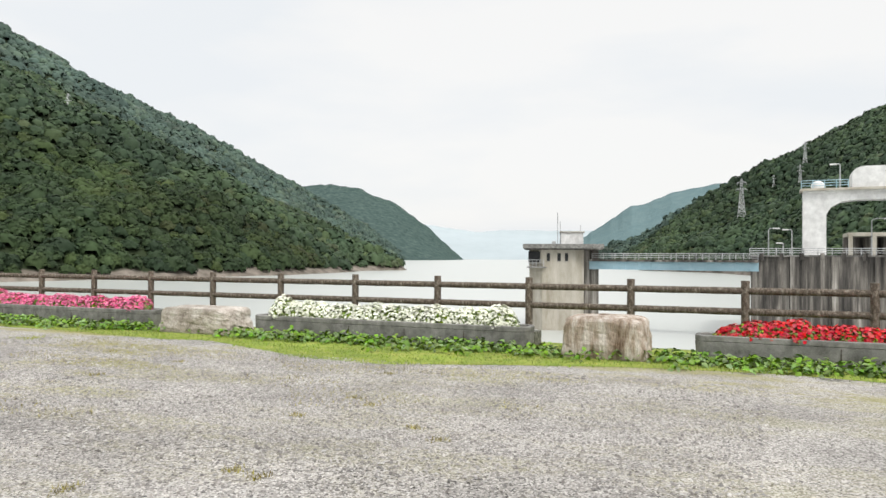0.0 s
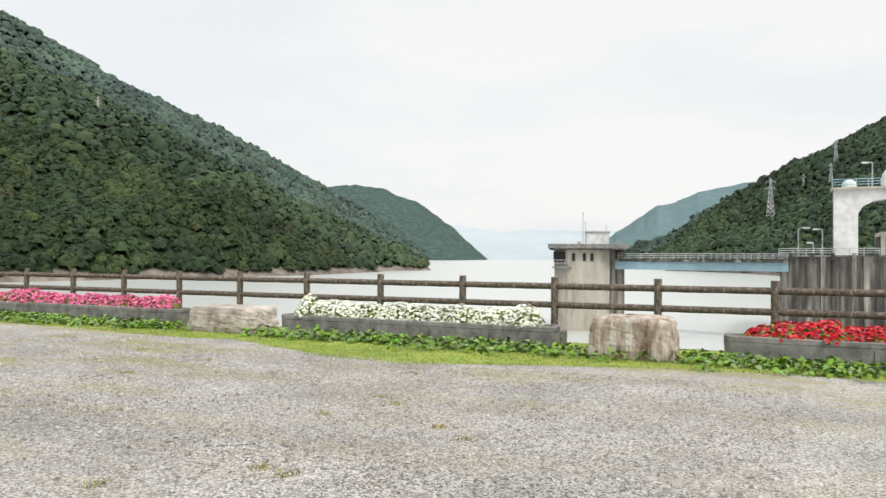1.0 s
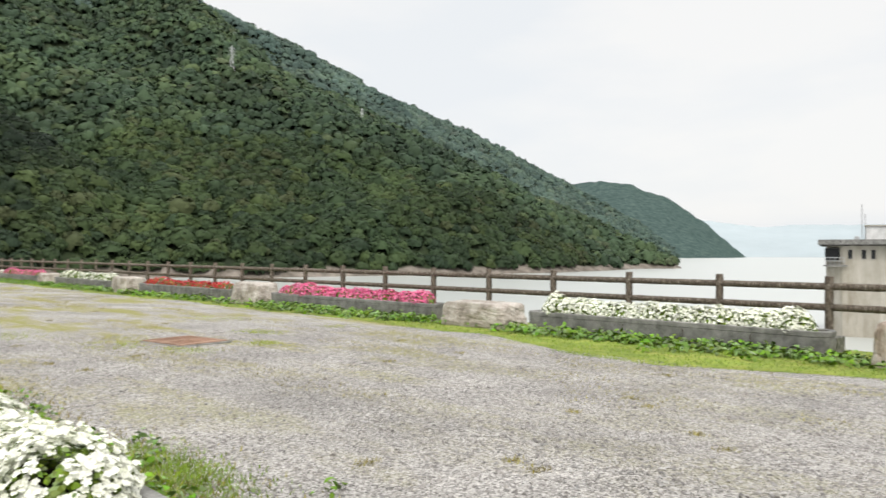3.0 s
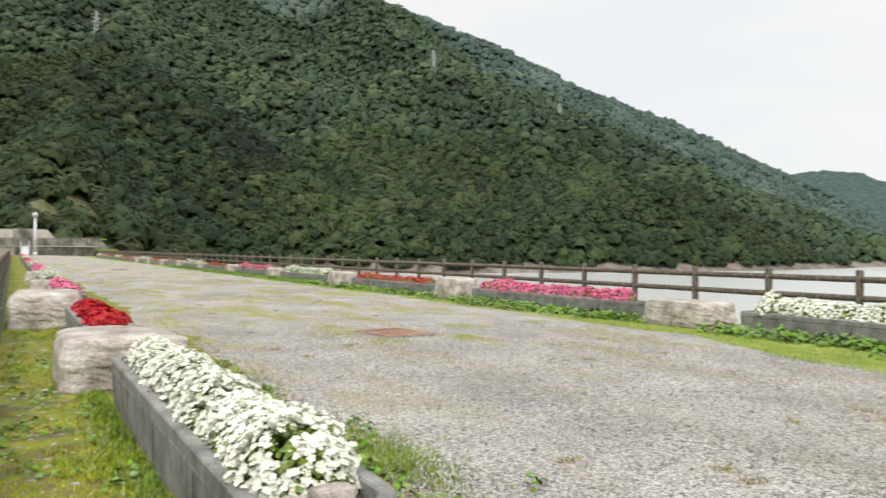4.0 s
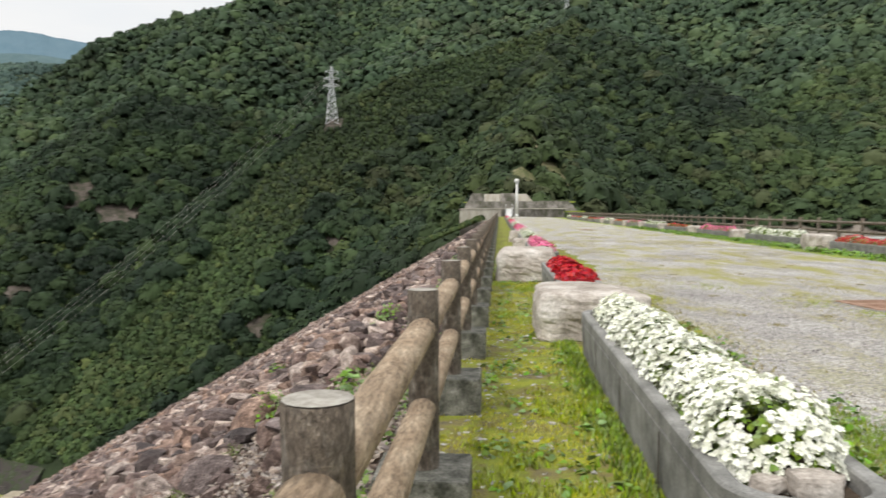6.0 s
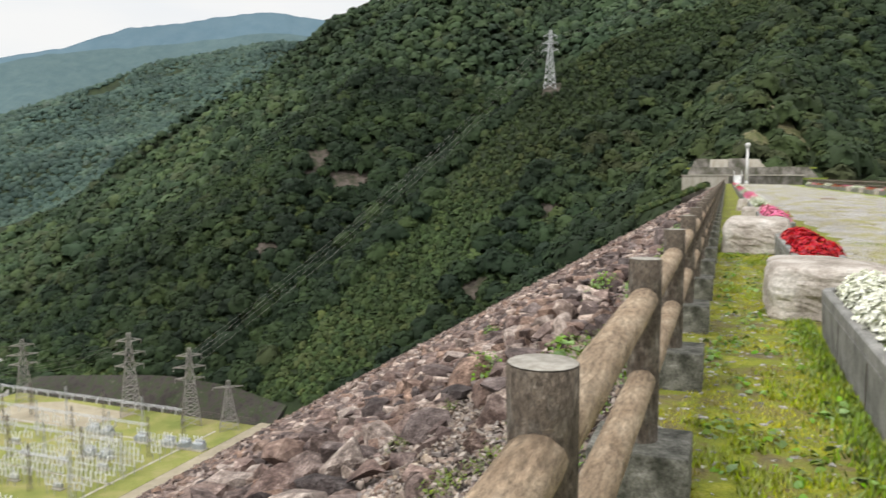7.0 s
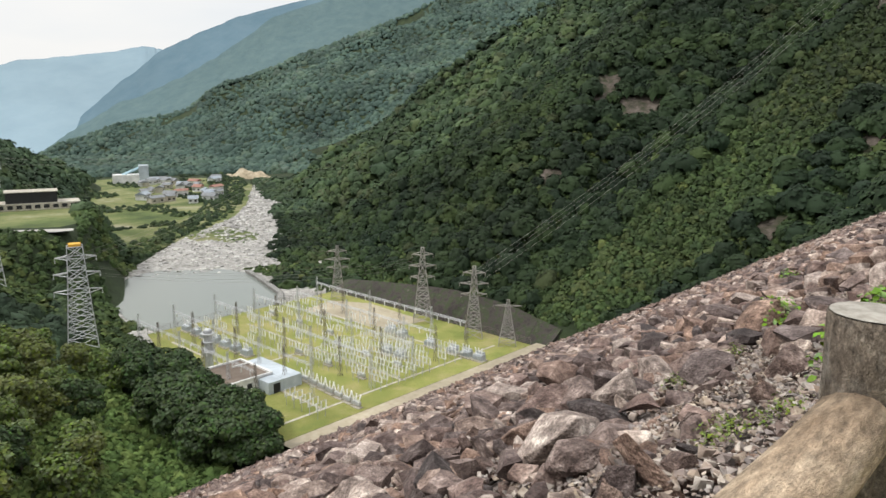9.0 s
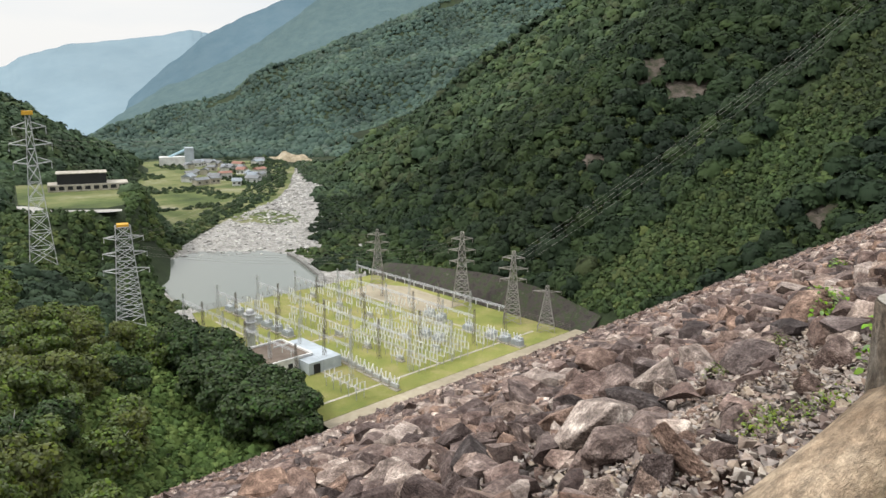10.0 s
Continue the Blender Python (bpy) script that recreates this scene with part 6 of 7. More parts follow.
for a, low, top in ((88.1, 0.048, 0.101), (91.9, 0.085, 0.116), (92.2, 0.112, 0.143), (90.2, 0.085, 0.103)):
    q, h = sighted(a, low, top)
    lattice("pylon", "grey lattice pylon on the far wooded hillside", *q, h, h * 0.2, tuple((u, h * l) for u, l in ((0.74, 0.12), (0.9, 0.1))), M_STEEL, group="pylons on the right bank hill", heavy=1.5)
for x, y, h, w in ((-208, 168, 20, 5.2), (-166, 169.5, 25, 6.2), (-143, 168.5, 22.5, 5.6), (-130.5, 169.5, 14, 5.4)):
    lattice("pylon", "weathered brown lattice pylon beside the switchyard", x, y, VALE_Z, h, w, ((0.6, 4.0), (0.75, 4.4), (0.9, 3.4)) if h > 16 else ((0.86, 4.2),), M_STEEL_M, group="pylons of the switchyard", heavy=1.5)


def wire(a, b, sag, n=14):
    bm = bmesh.new()
    a, b = Vector(a), Vector(b)
    return tube(bm, [a.lerp(b, k / n) - Vector((0, 0, sag * 4 * (k / n) * (1 - k / n))) for k in range(n + 1)], 0.024, 3)


def power_line(a, b, sag, offsets, label):
    t = thing("power_line", label, "cables")
    for dx, dz in offsets:
        part("cable", wire((a[0] + dx, a[1], a[2] + dz), (b[0] + dx, b[1], b[2] + dz), sag), M_STEEL_M, t)


PA, PB = (*sighted(-12.9, 0.114, 0.19)[0][:2],), (*sighted(5.0, 0.25, 0.292)[0][:2],)
PAZ, PBZ = 1.5 + 0.175 * math.hypot(*PA), 1.5 + 0.28 * math.hypot(*PB)
PE, PF = pol(-74.9, 250), pol(-69.7, 200)
Y2, Y3 = (-166, 169.5), (-143, 168.5)
SIX = ((-2.4, 0), (2.4, 0), (-2.0, 1.7), (2.0, 1.7))
power_line((*PA, PAZ), (Y3[0], Y3[1], -52), 5, SIX, "thin cables coming down from the spur to the switchyard")
power_line((*PA, PAZ), (*PB, PBZ), 3, SIX[:4], "thin cables between the pylons on the spur")
power_line((*PF, -40), (Y2[0], Y2[1], -50), 4, SIX[:4], "thin cables across the river pool")
power_line((*PF, -38), pol(-52, 520) + (-20,), 8, SIX[:4], "thin cables across the valley")
power_line((*PE, -16), pol(-57, 600) + (-10,), 12, SIX[:4], "thin cables across the village valley")
power_line((*PE, -16), (-40, -60, 20), 3, SIX[:3], "thin cables towards the dam")


# ---------------------------------------------------------------- the switchyard
def gantry(x0, x1, y, h, n):
    """A steel portal: lattice-like posts and a box beam, with hanging insulators."""
    t = thing("gantry", "grey steel busbar gantry on the grass", "gantry", (0, y, VALE_Z + 0.15), "gantries of the switchyard")
    for k in range(n + 1):
        x = x0 + (x1 - x0) * k / n
        bm = bmesh.new()
        for sx, sy in ((1, 1), (1, -1), (-1, 1), (-1, -1)):
            bar(bm, (x + sx * 0.45, sy * 0.45, 0), (x + sx * 0.16, sy * 0.16, h + 2.2), 0.055, 3)
        for q in range(6):
            u, w = q / 6, (q + 1) / 6
            a, b = 0.45 - 0.29 * u, 0.45 - 0.29 * w
            for (ax, ay), (bx, by) in (((1, 1), (1, -1)), ((-1, -1), (-1, 1)), ((1, 1), (-1, 1)), ((1, -1), (-1, -1))):
                bar(bm, (x + ax * a, ay * a, (h + 2.2) * u), (x + bx * b, by * b, (h + 2.2) * w), 0.035, 3)
        part("post", bm, M_STEEL_D if k % 2 else M_STEEL, t)
    bm = bmesh.new()
    for sy in (-0.25, 0.25):
        for sz in (-0.25, 0.25):
            bar(bm, (x0, sy, h + sz), (x1, sy, h + sz), 0.05, 3)
    m = int((x1 - x0) / 1.2)
    for q in range(m):
        a, b = x0 + (x1 - x0) * q / m, x0 + (x1 - x0) * (q + 1) / m
        bar(bm, (a, -0.25, h - 0.25), (b, -0.25, h + 0.25), 0.035, 3), bar(bm, (a, 0.25, h + 0.25), (b, 0.25, h - 0.25), 0.035, 3)
    part("beam", bm, M_STEEL, t)
    me = None
    for q in range(n * 3):
        x = x0 + (x1 - x0) * (q + 0.5) / (n * 3)
        if me is None:
            me = part("insulator", bar(bmesh.new(), (0, 0, -0.3), (0, 0, -1.7), 0.13, 6), M_WHITE, t, "white hanging insulator", pose(x, 0, h)).data
        else:
            o = new("insulator", me)
            o.parent, o.matrix_basis = t, pose(x, 0, h)


for y, x0, x1, n, h in ((92, -206, -146, 5, 8.5), (104, -208, -140, 6, 8.5), (118, -208, -134, 6, 9), (131, -206, -132, 6, 9), (144, -200, -136, 5, 8.5), (157, -206, -136, 5, 8.5)):
    gantry(x0, x1, y, h, n)


def ribbed(a, b, r, ribs, n=8):
    """A porcelain insulator: one ribbed piece."""
    bm = bmesh.new()
    a, b = Vector(a), Vector(b)
    q = (b - a).to_track_quat("Z", "Y").to_matrix()
    rings = []
    for k in range(ribs * 2 + 1):
        w = r * (0.62 if k % 2 else 1.0)
        rings.append([bm.verts.new(a.lerp(b, k / (ribs * 2)) + q @ Vector((math.cos(j * math.tau / n) * w, math.sin(j * math.tau / n) * w, 0))) for j in range(n)])
    for c, d in zip(rings[:-1], rings[1:]):
        for j in range(n):
            bm.faces.new((c[j], c[(j + 1) % n], d[(j + 1) % n], d[j]))
    bm.faces.new(rings[0][::-1]), bm.faces.new(rings[-1])
    return bm


M_PORCELAIN = mat("white_porcelain", [(0.3, (0.74, 0.74, 0.73)), (0.7, (0.84, 0.84, 0.83))], 3, 3, 0.35, 0.0, spec=0.5)
M_TANK = mat("blue_grey_enamel", [(0.3, (0.36, 0.39, 0.42)), (0.7, (0.5, 0.53, 0.55))], 1, 5, 0.55, 0.05, 12)


def stand_proto():
    t = thing("breaker", "pale grey circuit breaker with tall porcelain insulators", "switchgear", (0, 0, 0), "switchgear of the yard")
    part("base", box(bmesh.new(), -1.5, -0.7, 0, 1.5, 0.7, 0.25, 0.02), M_CONC_L, t)
    part("tank", box(bmesh.new(), -1.3, -0.4, 0.7, 1.3, 0.4, 1.55, 0.08), M_STEEL, t)
    for x in (-1.2, 1.2):
        for y in (-0.3, 0.3):
            part("leg", bar(bmesh.new(), (x, y, 0.2), (x, y, 0.75), 0.07), M_STEEL, t)
    for x, lean in ((-0.9, -0.75), (0.0, 0.0), (0.9, 0.75)):
        part("insulator", ribbed((x, 0, 1.5), (x + lean * 0.7, lean * 0.3, 3.4), 0.2, 6), M_PORCELAIN, t, "white ribbed insulator")
    return t


def post_proto():
    t = thing("disconnector", "slim disconnector stand with porcelain posts", "switchgear", (0, 0, 0), "disconnectors of the yard")
    bm = bmesh.new()
    for x in (-1.1, 1.1):
        bar(bm, (x, 0, 0), (x, 0, 2.2), 0.09)
    bar(bm, (-1.6, 0, 2.2), (1.6, 0, 2.2), 0.1)
    part("frame", bm, M_STEEL, t)
    for x in (-1.4, 0, 1.4):
        part("insulator", ribbed((x, 0, 2.2), (x, 0, 3.9), 0.19, 4, 6), M_PORCELAIN, t, "white porcelain post")
    part("blade", tube(bmesh.new(), [(-1.4, 0, 3.95), (0, 0, 4.05), (1.4, 0, 3.95)], 0.06), M_STEEL, t)
    return t


def transformer_proto():
    t = thing("transformer", "squat grey transformer with cooling fins and white bushings", "transformer", (0, 0, 0), "transformers of the yard")
    part("tank", box(bmesh.new(), -1.5, -0.9, 0.3, 1.5, 0.9, 1.9, 0.08), M_TANK, t)
    for k in range(6):
        part("cooling_fin", box(bmesh.new(), -1.4 + k * 0.5, -1.5, 0.5, -1.2 + k * 0.5, -0.9, 1.7), M_TANK, t)
    part("conservator", bar(bmesh.new(), (-1.3, 0.5, 2.25), (1.3, 0.5, 2.25), 0.32, 12), M_TANK, t)
    for x in (-0.9, 0, 0.9):
        part("bushing", ribbed((x, -0.3, 1.85), (x * 1.3, -0.5, 3.7), 0.2, 5), M_PORCELAIN, t, "white bushing")
    part("plinth", box(bmesh.new(), -2.0, -1.7, 0, 2.0, 1.2, 0.3), M_CONC_L, t)
    return t


def yard_things():
    rg = random.Random(4)
    zy = VALE_Z + 0.15
    made = {}
    spots = []
    for k in range(7):
        spots.append(("b", -150 + k * 3.7, 109.5 - k * 0.3, 0))
    for y, x0, n, d in ((121.0, -168, 9, 4.4), (133.5, -166, 9, 4.2), (139, -208, 8, 5.2)):
        for k in range(n):
            spots.append(("b" if k % 3 == 0 else "d", x0 + k * d + rg.uniform(-.4, .4), y, 0))
    for y in (118.5, 124.5, 127.5, 130.5, 136.5, 139.5, 142.5, 146.5, 149.5):
        for k in range(8):
            if rg.random() < 0.85:
                spots.append(("d", -161 + k * 4.1 + rg.uniform(-.3, .3), y, 0))
    for y in (116, 120, 126, 132, 145, 151):
        for k in range(9):
            if rg.random() < 0.8:
                spots.append(("d", -210 + k * 5.0, y, 0))
    for k in range(5):
        spots.append(("d", -141 + k * 3.0, 98.2, 90))
    for x, y in [(-212 + k * 5.6, 110.4) for k in range(7)] + [(-137, 152.6), (-132, 152.8), (-127.5, 153), (-146, 152.4), (-164, 153.4), (-158.5, 153), (-151, 139.6), (-145.6, 139.6)]:
        spots.append(("t", x, y, 0))
    protos = {"b": stand_proto, "d": post_proto, "t": transformer_proto}
    for kind, x, y, rz in spots:
        if kind not in made:
            made[kind] = protos[kind]()
            made[kind].matrix_basis = pose(x, y, zy, 0, 0, rz)
        else:
            copy_thing(made[kind], pose(x, y, zy, 0, 0, rz))


yard_things()


def control_building():
    t = thing("control_building", "low white control building with a flat brown roof", "building", (-160, 95, VALE_Z + 0.15))
    part("hall", box(bmesh.new(), -8, -9, 0, 6.2, 6.8, 3.3), M_WHITE, t)
    part("roof", box(bmesh.new(), -7.7, -8.7, 3.3, 5.9, 6.5, 3.4), M_SOIL_ROOF, t, "brown flat roof")
    for a in ((-8.2, -9.2, 6.4, -8.75), (-8.2, 6.55, 6.4, 7.0), (-8.2, -8.75, -7.75, 6.55), (5.95, -8.75, 6.4, 6.55)):
        part("parapet", box(bmesh.new(), *a[:2], 3.25, *a[2:], 3.85, 0.03), M_WHITE, t)
    part("parapet", box(bmesh.new(), -4.4, 2.0, 3.4, -4.1, 6.5, 3.8), M_WHITE, t)
    part("annex", box(bmesh.new(), -7, 7.1, 0, 11, 12.6, 3.1, 0.04), M_BLUE_GREY, t, "pale blue-grey sheet-metal annex")
    part("side_annex", box(bmesh.new(), 6.5, 2.6, 0, 11, 7.05, 3.1, 0.04), M_BLUE_GREY, t, "pale blue-grey sheet-metal annex")
    for k in range(4):
        part("window", box(bmesh.new(), 6.17, -8.2 + k * 2.6, 1.1, 6.25, -6.8 + k * 2.6, 2.4), M_DARK, t)
    part("door", box(bmesh.new(), 10.97, 4, 0, 11.05, 6, 2.5), M_DARK, t)


M_SOIL_ROOF = mat("brown_roof", [(0.3, (0.13, 0.1, 0.08)), (0.7, (0.2, 0.165, 0.135))], 0.5, 5, 0.95, 0.2, 4)
M_BLUE_GREY = mat("blue_grey_sheet", [(0.3, (0.36, 0.41, 0.45)), (0.7, (0.47, 0.52, 0.56))], 0.6, 5, 0.6, 0.1, 6)
control_building()


def vent_stack():
    x, y = -177.0, 97.6
    t = thing("steel_stack", "silver cylindrical steel structure with ring walks", "tank", (x, y, VALE_Z + 0.15))
    part("drum", bar(bmesh.new(), (0, 0, 0), (0, 0, 10.6), 1.15, 16), M_STEEL, t)
    for z in (4.6, 7.4, 9.6):
        part("ring_walk", bar(bmesh.new(), (0, 0, z), (0, 0, z + 0.3), 1.75, 16), M_STEEL, t)
    for k in range(4):
        a = k * math.pi / 2 + 0.4
        part("leg", bar(bmesh.new(), (3.2 * math.cos(a), 3.2 * math.sin(a), 0), (1.2 * math.cos(a), 1.2 * math.sin(a), 8), 0.12, 4), M_STEEL, t)
    bm = bmesh.new()
    bmesh.ops.create_uvsphere(bm, u_segments=14, v_segments=8, radius=1.15, matrix=Matrix.LocRotScale((0, 0, 10.6), None, (1, 1, 0.6)))
    part("cap", bm, M_STEEL, t, smooth=True)


vent_stack()


def yard_edges():
    M_STONE = mat("dark_stone_wall", [(0.3, (0.026, 0.023, 0.021)), (0.48, (0.058, 0.05, 0.046)), (0.58, (0.035, 0.05, 0.02)), (0.75, (0.11, 0.098, 0.09))], 0.5, 7, 0.95, 0.7, 3, distance=0.2)
    t = thing("yard_wall", "dark stone-faced slope behind the switchyard", "wall", kind="structure")
    for k in range(12):
        x = -221 + k * 8.4
        bm = bmesh.new()
        h0, h1 = (VALE_Z + float(np.interp(q, (-221, -200, -165, -140, -121), (3.0, 5.5, 8.8, 8.0, 4.0))) for q in (x, x + 8.34))
        vs = [bm.verts.new(c) for c in ((x, 174.6, VALE_Z - 1), (x + 8.34, 174.6, VALE_Z - 1), (x + 8.34, 183, h1), (x, 183, h0), (x, 188, VALE_Z - 1), (x + 8.34, 188, VALE_Z - 1))]
        for f in ((0, 1, 2, 3), (3, 2, 5, 4), (0, 3, 4), (1, 5, 2)):
            bm.faces.new([vs[q] for q in f])
        bmesh.ops.recalc_face_normals(bm, faces=bm.faces[:])
        part("wall_panel", bm, M_STONE, t)
    M_TRACK = mat("beige_track", [(0.3, (0.29, 0.25, 0.175)), (0.7, (0.4, 0.355, 0.27))], 0.5, 6, 0.95, 0.3, 6)
    sheet("toe_track", [(TOE_X - 3.8, 84), (TOE_X + 1.5, 84), (TOE_X + 1.5, 178), (TOE_X - 3.8, 178)], VALE_Z + 0.2, M_TRACK, "beige gravel track along the dam's toe", "track")
    for k, (a, b, c, d) in enumerate(((-205, 101, -133, 101.8), (-205, 127, -132, 127.8), (-205, 153, -132, 153.8), (-133, 88, -132.2, 166), (-170, 88, -169.2, 166))):
        sheet("cable_duct", [(a, b), (c, b), (c, d), (a, d)], VALE_Z + 0.19, M_CONC_L, "pale concrete cable duct across the switchyard", "duct")
    sheet("bare_patch", [(-205, 150), (-170, 155), (-165, 170), (-195, 172), (-208, 165)], VALE_Z + 0.155, M_TRACK, "bare sandy ground in the switchyard corner", "ground")
    f = thing("yard_fence", "grey mesh fence round the switchyard", "fence")
    rail_fence(f, (YARD[0], 100, VALE_Z), (YARD[0], YARD[3], VALE_Z), 2.2, 2.5, "panel", M_STEEL_D, 4)
    rail_fence(f, (YARD[0], YARD[3], VALE_Z), (YARD[2], YARD[3], VALE_Z), 2.2, 2.5, "panel", M_STEEL_D, 4)
    q = thing("river_quay", "low concrete quay wall beside the river pool", "quay", kind="structure")
    for a, b in ((pol(-57.9, 319), pol(-57.2, 308)), (pol(-57.2, 308), pol(-55.5, 278)), (pol(-55.5, 278), pol(-55.6, 262))):
        d = (Vector((*b, 0)) - Vector((*a, 0)))
        bm = bmesh.new()
        box(bm, 0, -1.0, -2, d.length, 1.0, 1.1, 0.05)
        part("wall_run", bm, M_CONC, q, m=Matrix.Translation((*a, VALE_Z)) @ Matrix.Rotation(math.atan2(d.y, d.x), 4, "Z"))


yard_edges()


# ---------------------------------------------------------------- right bank: hall, road, village
def hall():
    x, y = pol(-71.8, 372)
    t = thing("exhibition_hall", "white hall with a dark glazed upper storey", "building", (x, y, -45.4), rz=71.8)
    part("ground_floor", box(bmesh.new(), -15, -6, 0, 18, 6, 3.0, 0.05), M_CONC_L, t)
    part("upper_storey", box(bmesh.new(), -11, -5, 3.0, 9, 5, 7.6, 0.05), M_DARK, t, "dark upper storey")
    part("roof_rim", box(bmesh.new(), -11.4, -5.4, 7.6, 9.4, 5.4, 8.0, 0.05), M_CONC_L, t)
    for k in range(9):
        part("window", box(bmesh.new(), -14 + k * 3.5, -6.06, 0.7, -11.8 + k * 3.5, -5.98, 2.3), M_DARK, t)


hall()
M_ROAD = mat("pale_road", [(0.3, (0.33, 0.315, 0.29)), (0.7, (0.46, 0.45, 0.425))], 0.4, 6, 0.95, 0.2, 6)
sheet("road", [pol(-79, 340), pol(-77, 318), pol(-74.5, 304), pol(-70.5, 300), pol(-69.6, 301), pol(-69.6, 306), pol(-70.5, 307), pol(-74, 312), pol(-75, 325), pol(-76.5, 332), pol(-79, 352)], -45.35, M_ROAD, "pale road round the hall", "road")
sheet("hall_lawn", [pol(-76, 335), pol(-74, 318), pol(-70.5, 312), pol(-69.4, 318), pol(-69.2, 360), pol(-70, 395), pol(-76, 400)], -45.42, M_FIELD, "green lawn in front of the hall", "lawn")


def houses():
    rg = random.Random(12)
    roofs = [mat("roof_grey", [(0.3, (0.16, 0.17, 0.18)), (0.7, (0.26, 0.27, 0.28))], 1, 3, 0.7, 0.1), mat("roof_red", [(0.3, (0.26, 0.13, 0.1)), (0.7, (0.34, 0.19, 0.15))], 1, 3, 0.7, 0.1), mat("roof_blue", [(0.3, (0.24, 0.28, 0.32)), (0.7, (0.34, 0.38, 0.42))], 1, 3, 0.7, 0.1)]
    for k in range(34):
        x, y = pol(rg.uniform(-65, -59.3), rg.uniform(530, 720))
        w, l, h = rg.uniform(5, 8), rg.uniform(6, 11), rg.uniform(3, 4.6)
        t = thing("house", "small village house with a pitched roof", "house", (x, y, VALE_Z - 0.5), "village houses", rz=rg.uniform(0, 180))
        part("wall", box(bmesh.new(), -w / 2, -l / 2, 0, w / 2, l / 2, h), M_WHITE if rg.random() < 0.7 else M_CONC_L, t)
        bm = bmesh.new()
        e, f = w / 2 + 0.6, l / 2 + 0.6
        vs = [bm.verts.new(c) for c in ((-e, -f, h), (e, -f, h), (e, f, h), (-e, f, h), (0, -f, h + w * 0.3), (0, f, h + w * 0.3))]
        for q in ((0, 1, 4), (2, 3, 5), (1, 2, 5, 4), (3, 0, 4, 5), (3, 2, 1, 0)):
            bm.faces.new([vs[i] for i in q])
        part("roof", bm, roofs[min(2, int(rg.random() * 3.4)) if rg.random() < .5 else 0], t)
        for s in (-1, 1):
            for q in (-0.28, 0.28):
                part("window", box(bmesh.new(), s * w / 2 - 0.05, l * q - 0.8, 1.2, s * w / 2 + 0.05, l * q + 0.8, 2.5), M_DARK, t)
    x, y = pol(-65.5, 720)
    t = thing("plant_building", "pale blue and white works building with a tall block", "building", (x, y, VALE_Z - 2), rz=66)
    part("low_hall", box(bmesh.new(), -16, -6, 0, 6, 6, 9, 0.1), M_WHITE, t)
    part("tall_block", box(bmesh.new(), 6, -6, 0, 14, 6, 17, 0.1), M_BLUE_GREY, t)
    bm = bmesh.new()
    bar(bm, (-8, 0, 8.5), (8, 0, 15.5), 1.1, 4)
    part("conveyor", bm, M_BLUE, t)


houses()


# ---------------------------------------------------------------- trees of the bank below the dam
M_BARK = mat("grey_bark", [(0.3, (0.08, 0.065, 0.05)), (0.7, (0.19, 0.165, 0.14))], 4, 5, 0.95, 0.5, 20)
M_BIRCH = mat("pale_bark", [(0.3, (0.36, 0.34, 0.31)), (0.7, (0.55, 0.53, 0.5))], 3, 5, 0.9, 0.3, 20)


def leaf_mat(name, a, b, c):
    return mat(name, [(0.3, a), (0.5, b), (0.72, c)], 0.5, 4, 0.75, 0.5, 4, vary=0.3, island=True, distance=0.1, big=0.1)


M_TREE = [leaf_mat("dark_leaves", (0.022, 0.042, 0.014), (0.04, 0.068, 0.023), (0.07, 0.102, 0.034)),
          leaf_mat("mid_leaves", (0.05, 0.078, 0.02), (0.095, 0.132, 0.035), (0.15, 0.185, 0.052)),
          leaf_mat("olive_leaves", (0.06, 0.078, 0.022), (0.1, 0.12, 0.034), (0.145, 0.16, 0.048)),
          leaf_mat("conifer_needles", (0.015, 0.034, 0.014), (0.028, 0.055, 0.02), (0.05, 0.085, 0.03))]
CLUMP = (np.array([(0, -.5, 0), (.45, -.1, .12), (.3, .5, 0), (-.3, .5, .1), (-.45, -.05, 0.05), (0, .1, .22)]), np.array([(0, 1, 5), (1, 2, 5), (2, 3, 5), (3, 4, 5), (4, 0, 5)]))


SPRAY = (np.array([(-.5, -.35, -.1), (.4, -.45, .06), (.5, .4, -.1), (-.4, .5, .06)]), np.array([(0, 1, 3), (1, 2, 3)]))


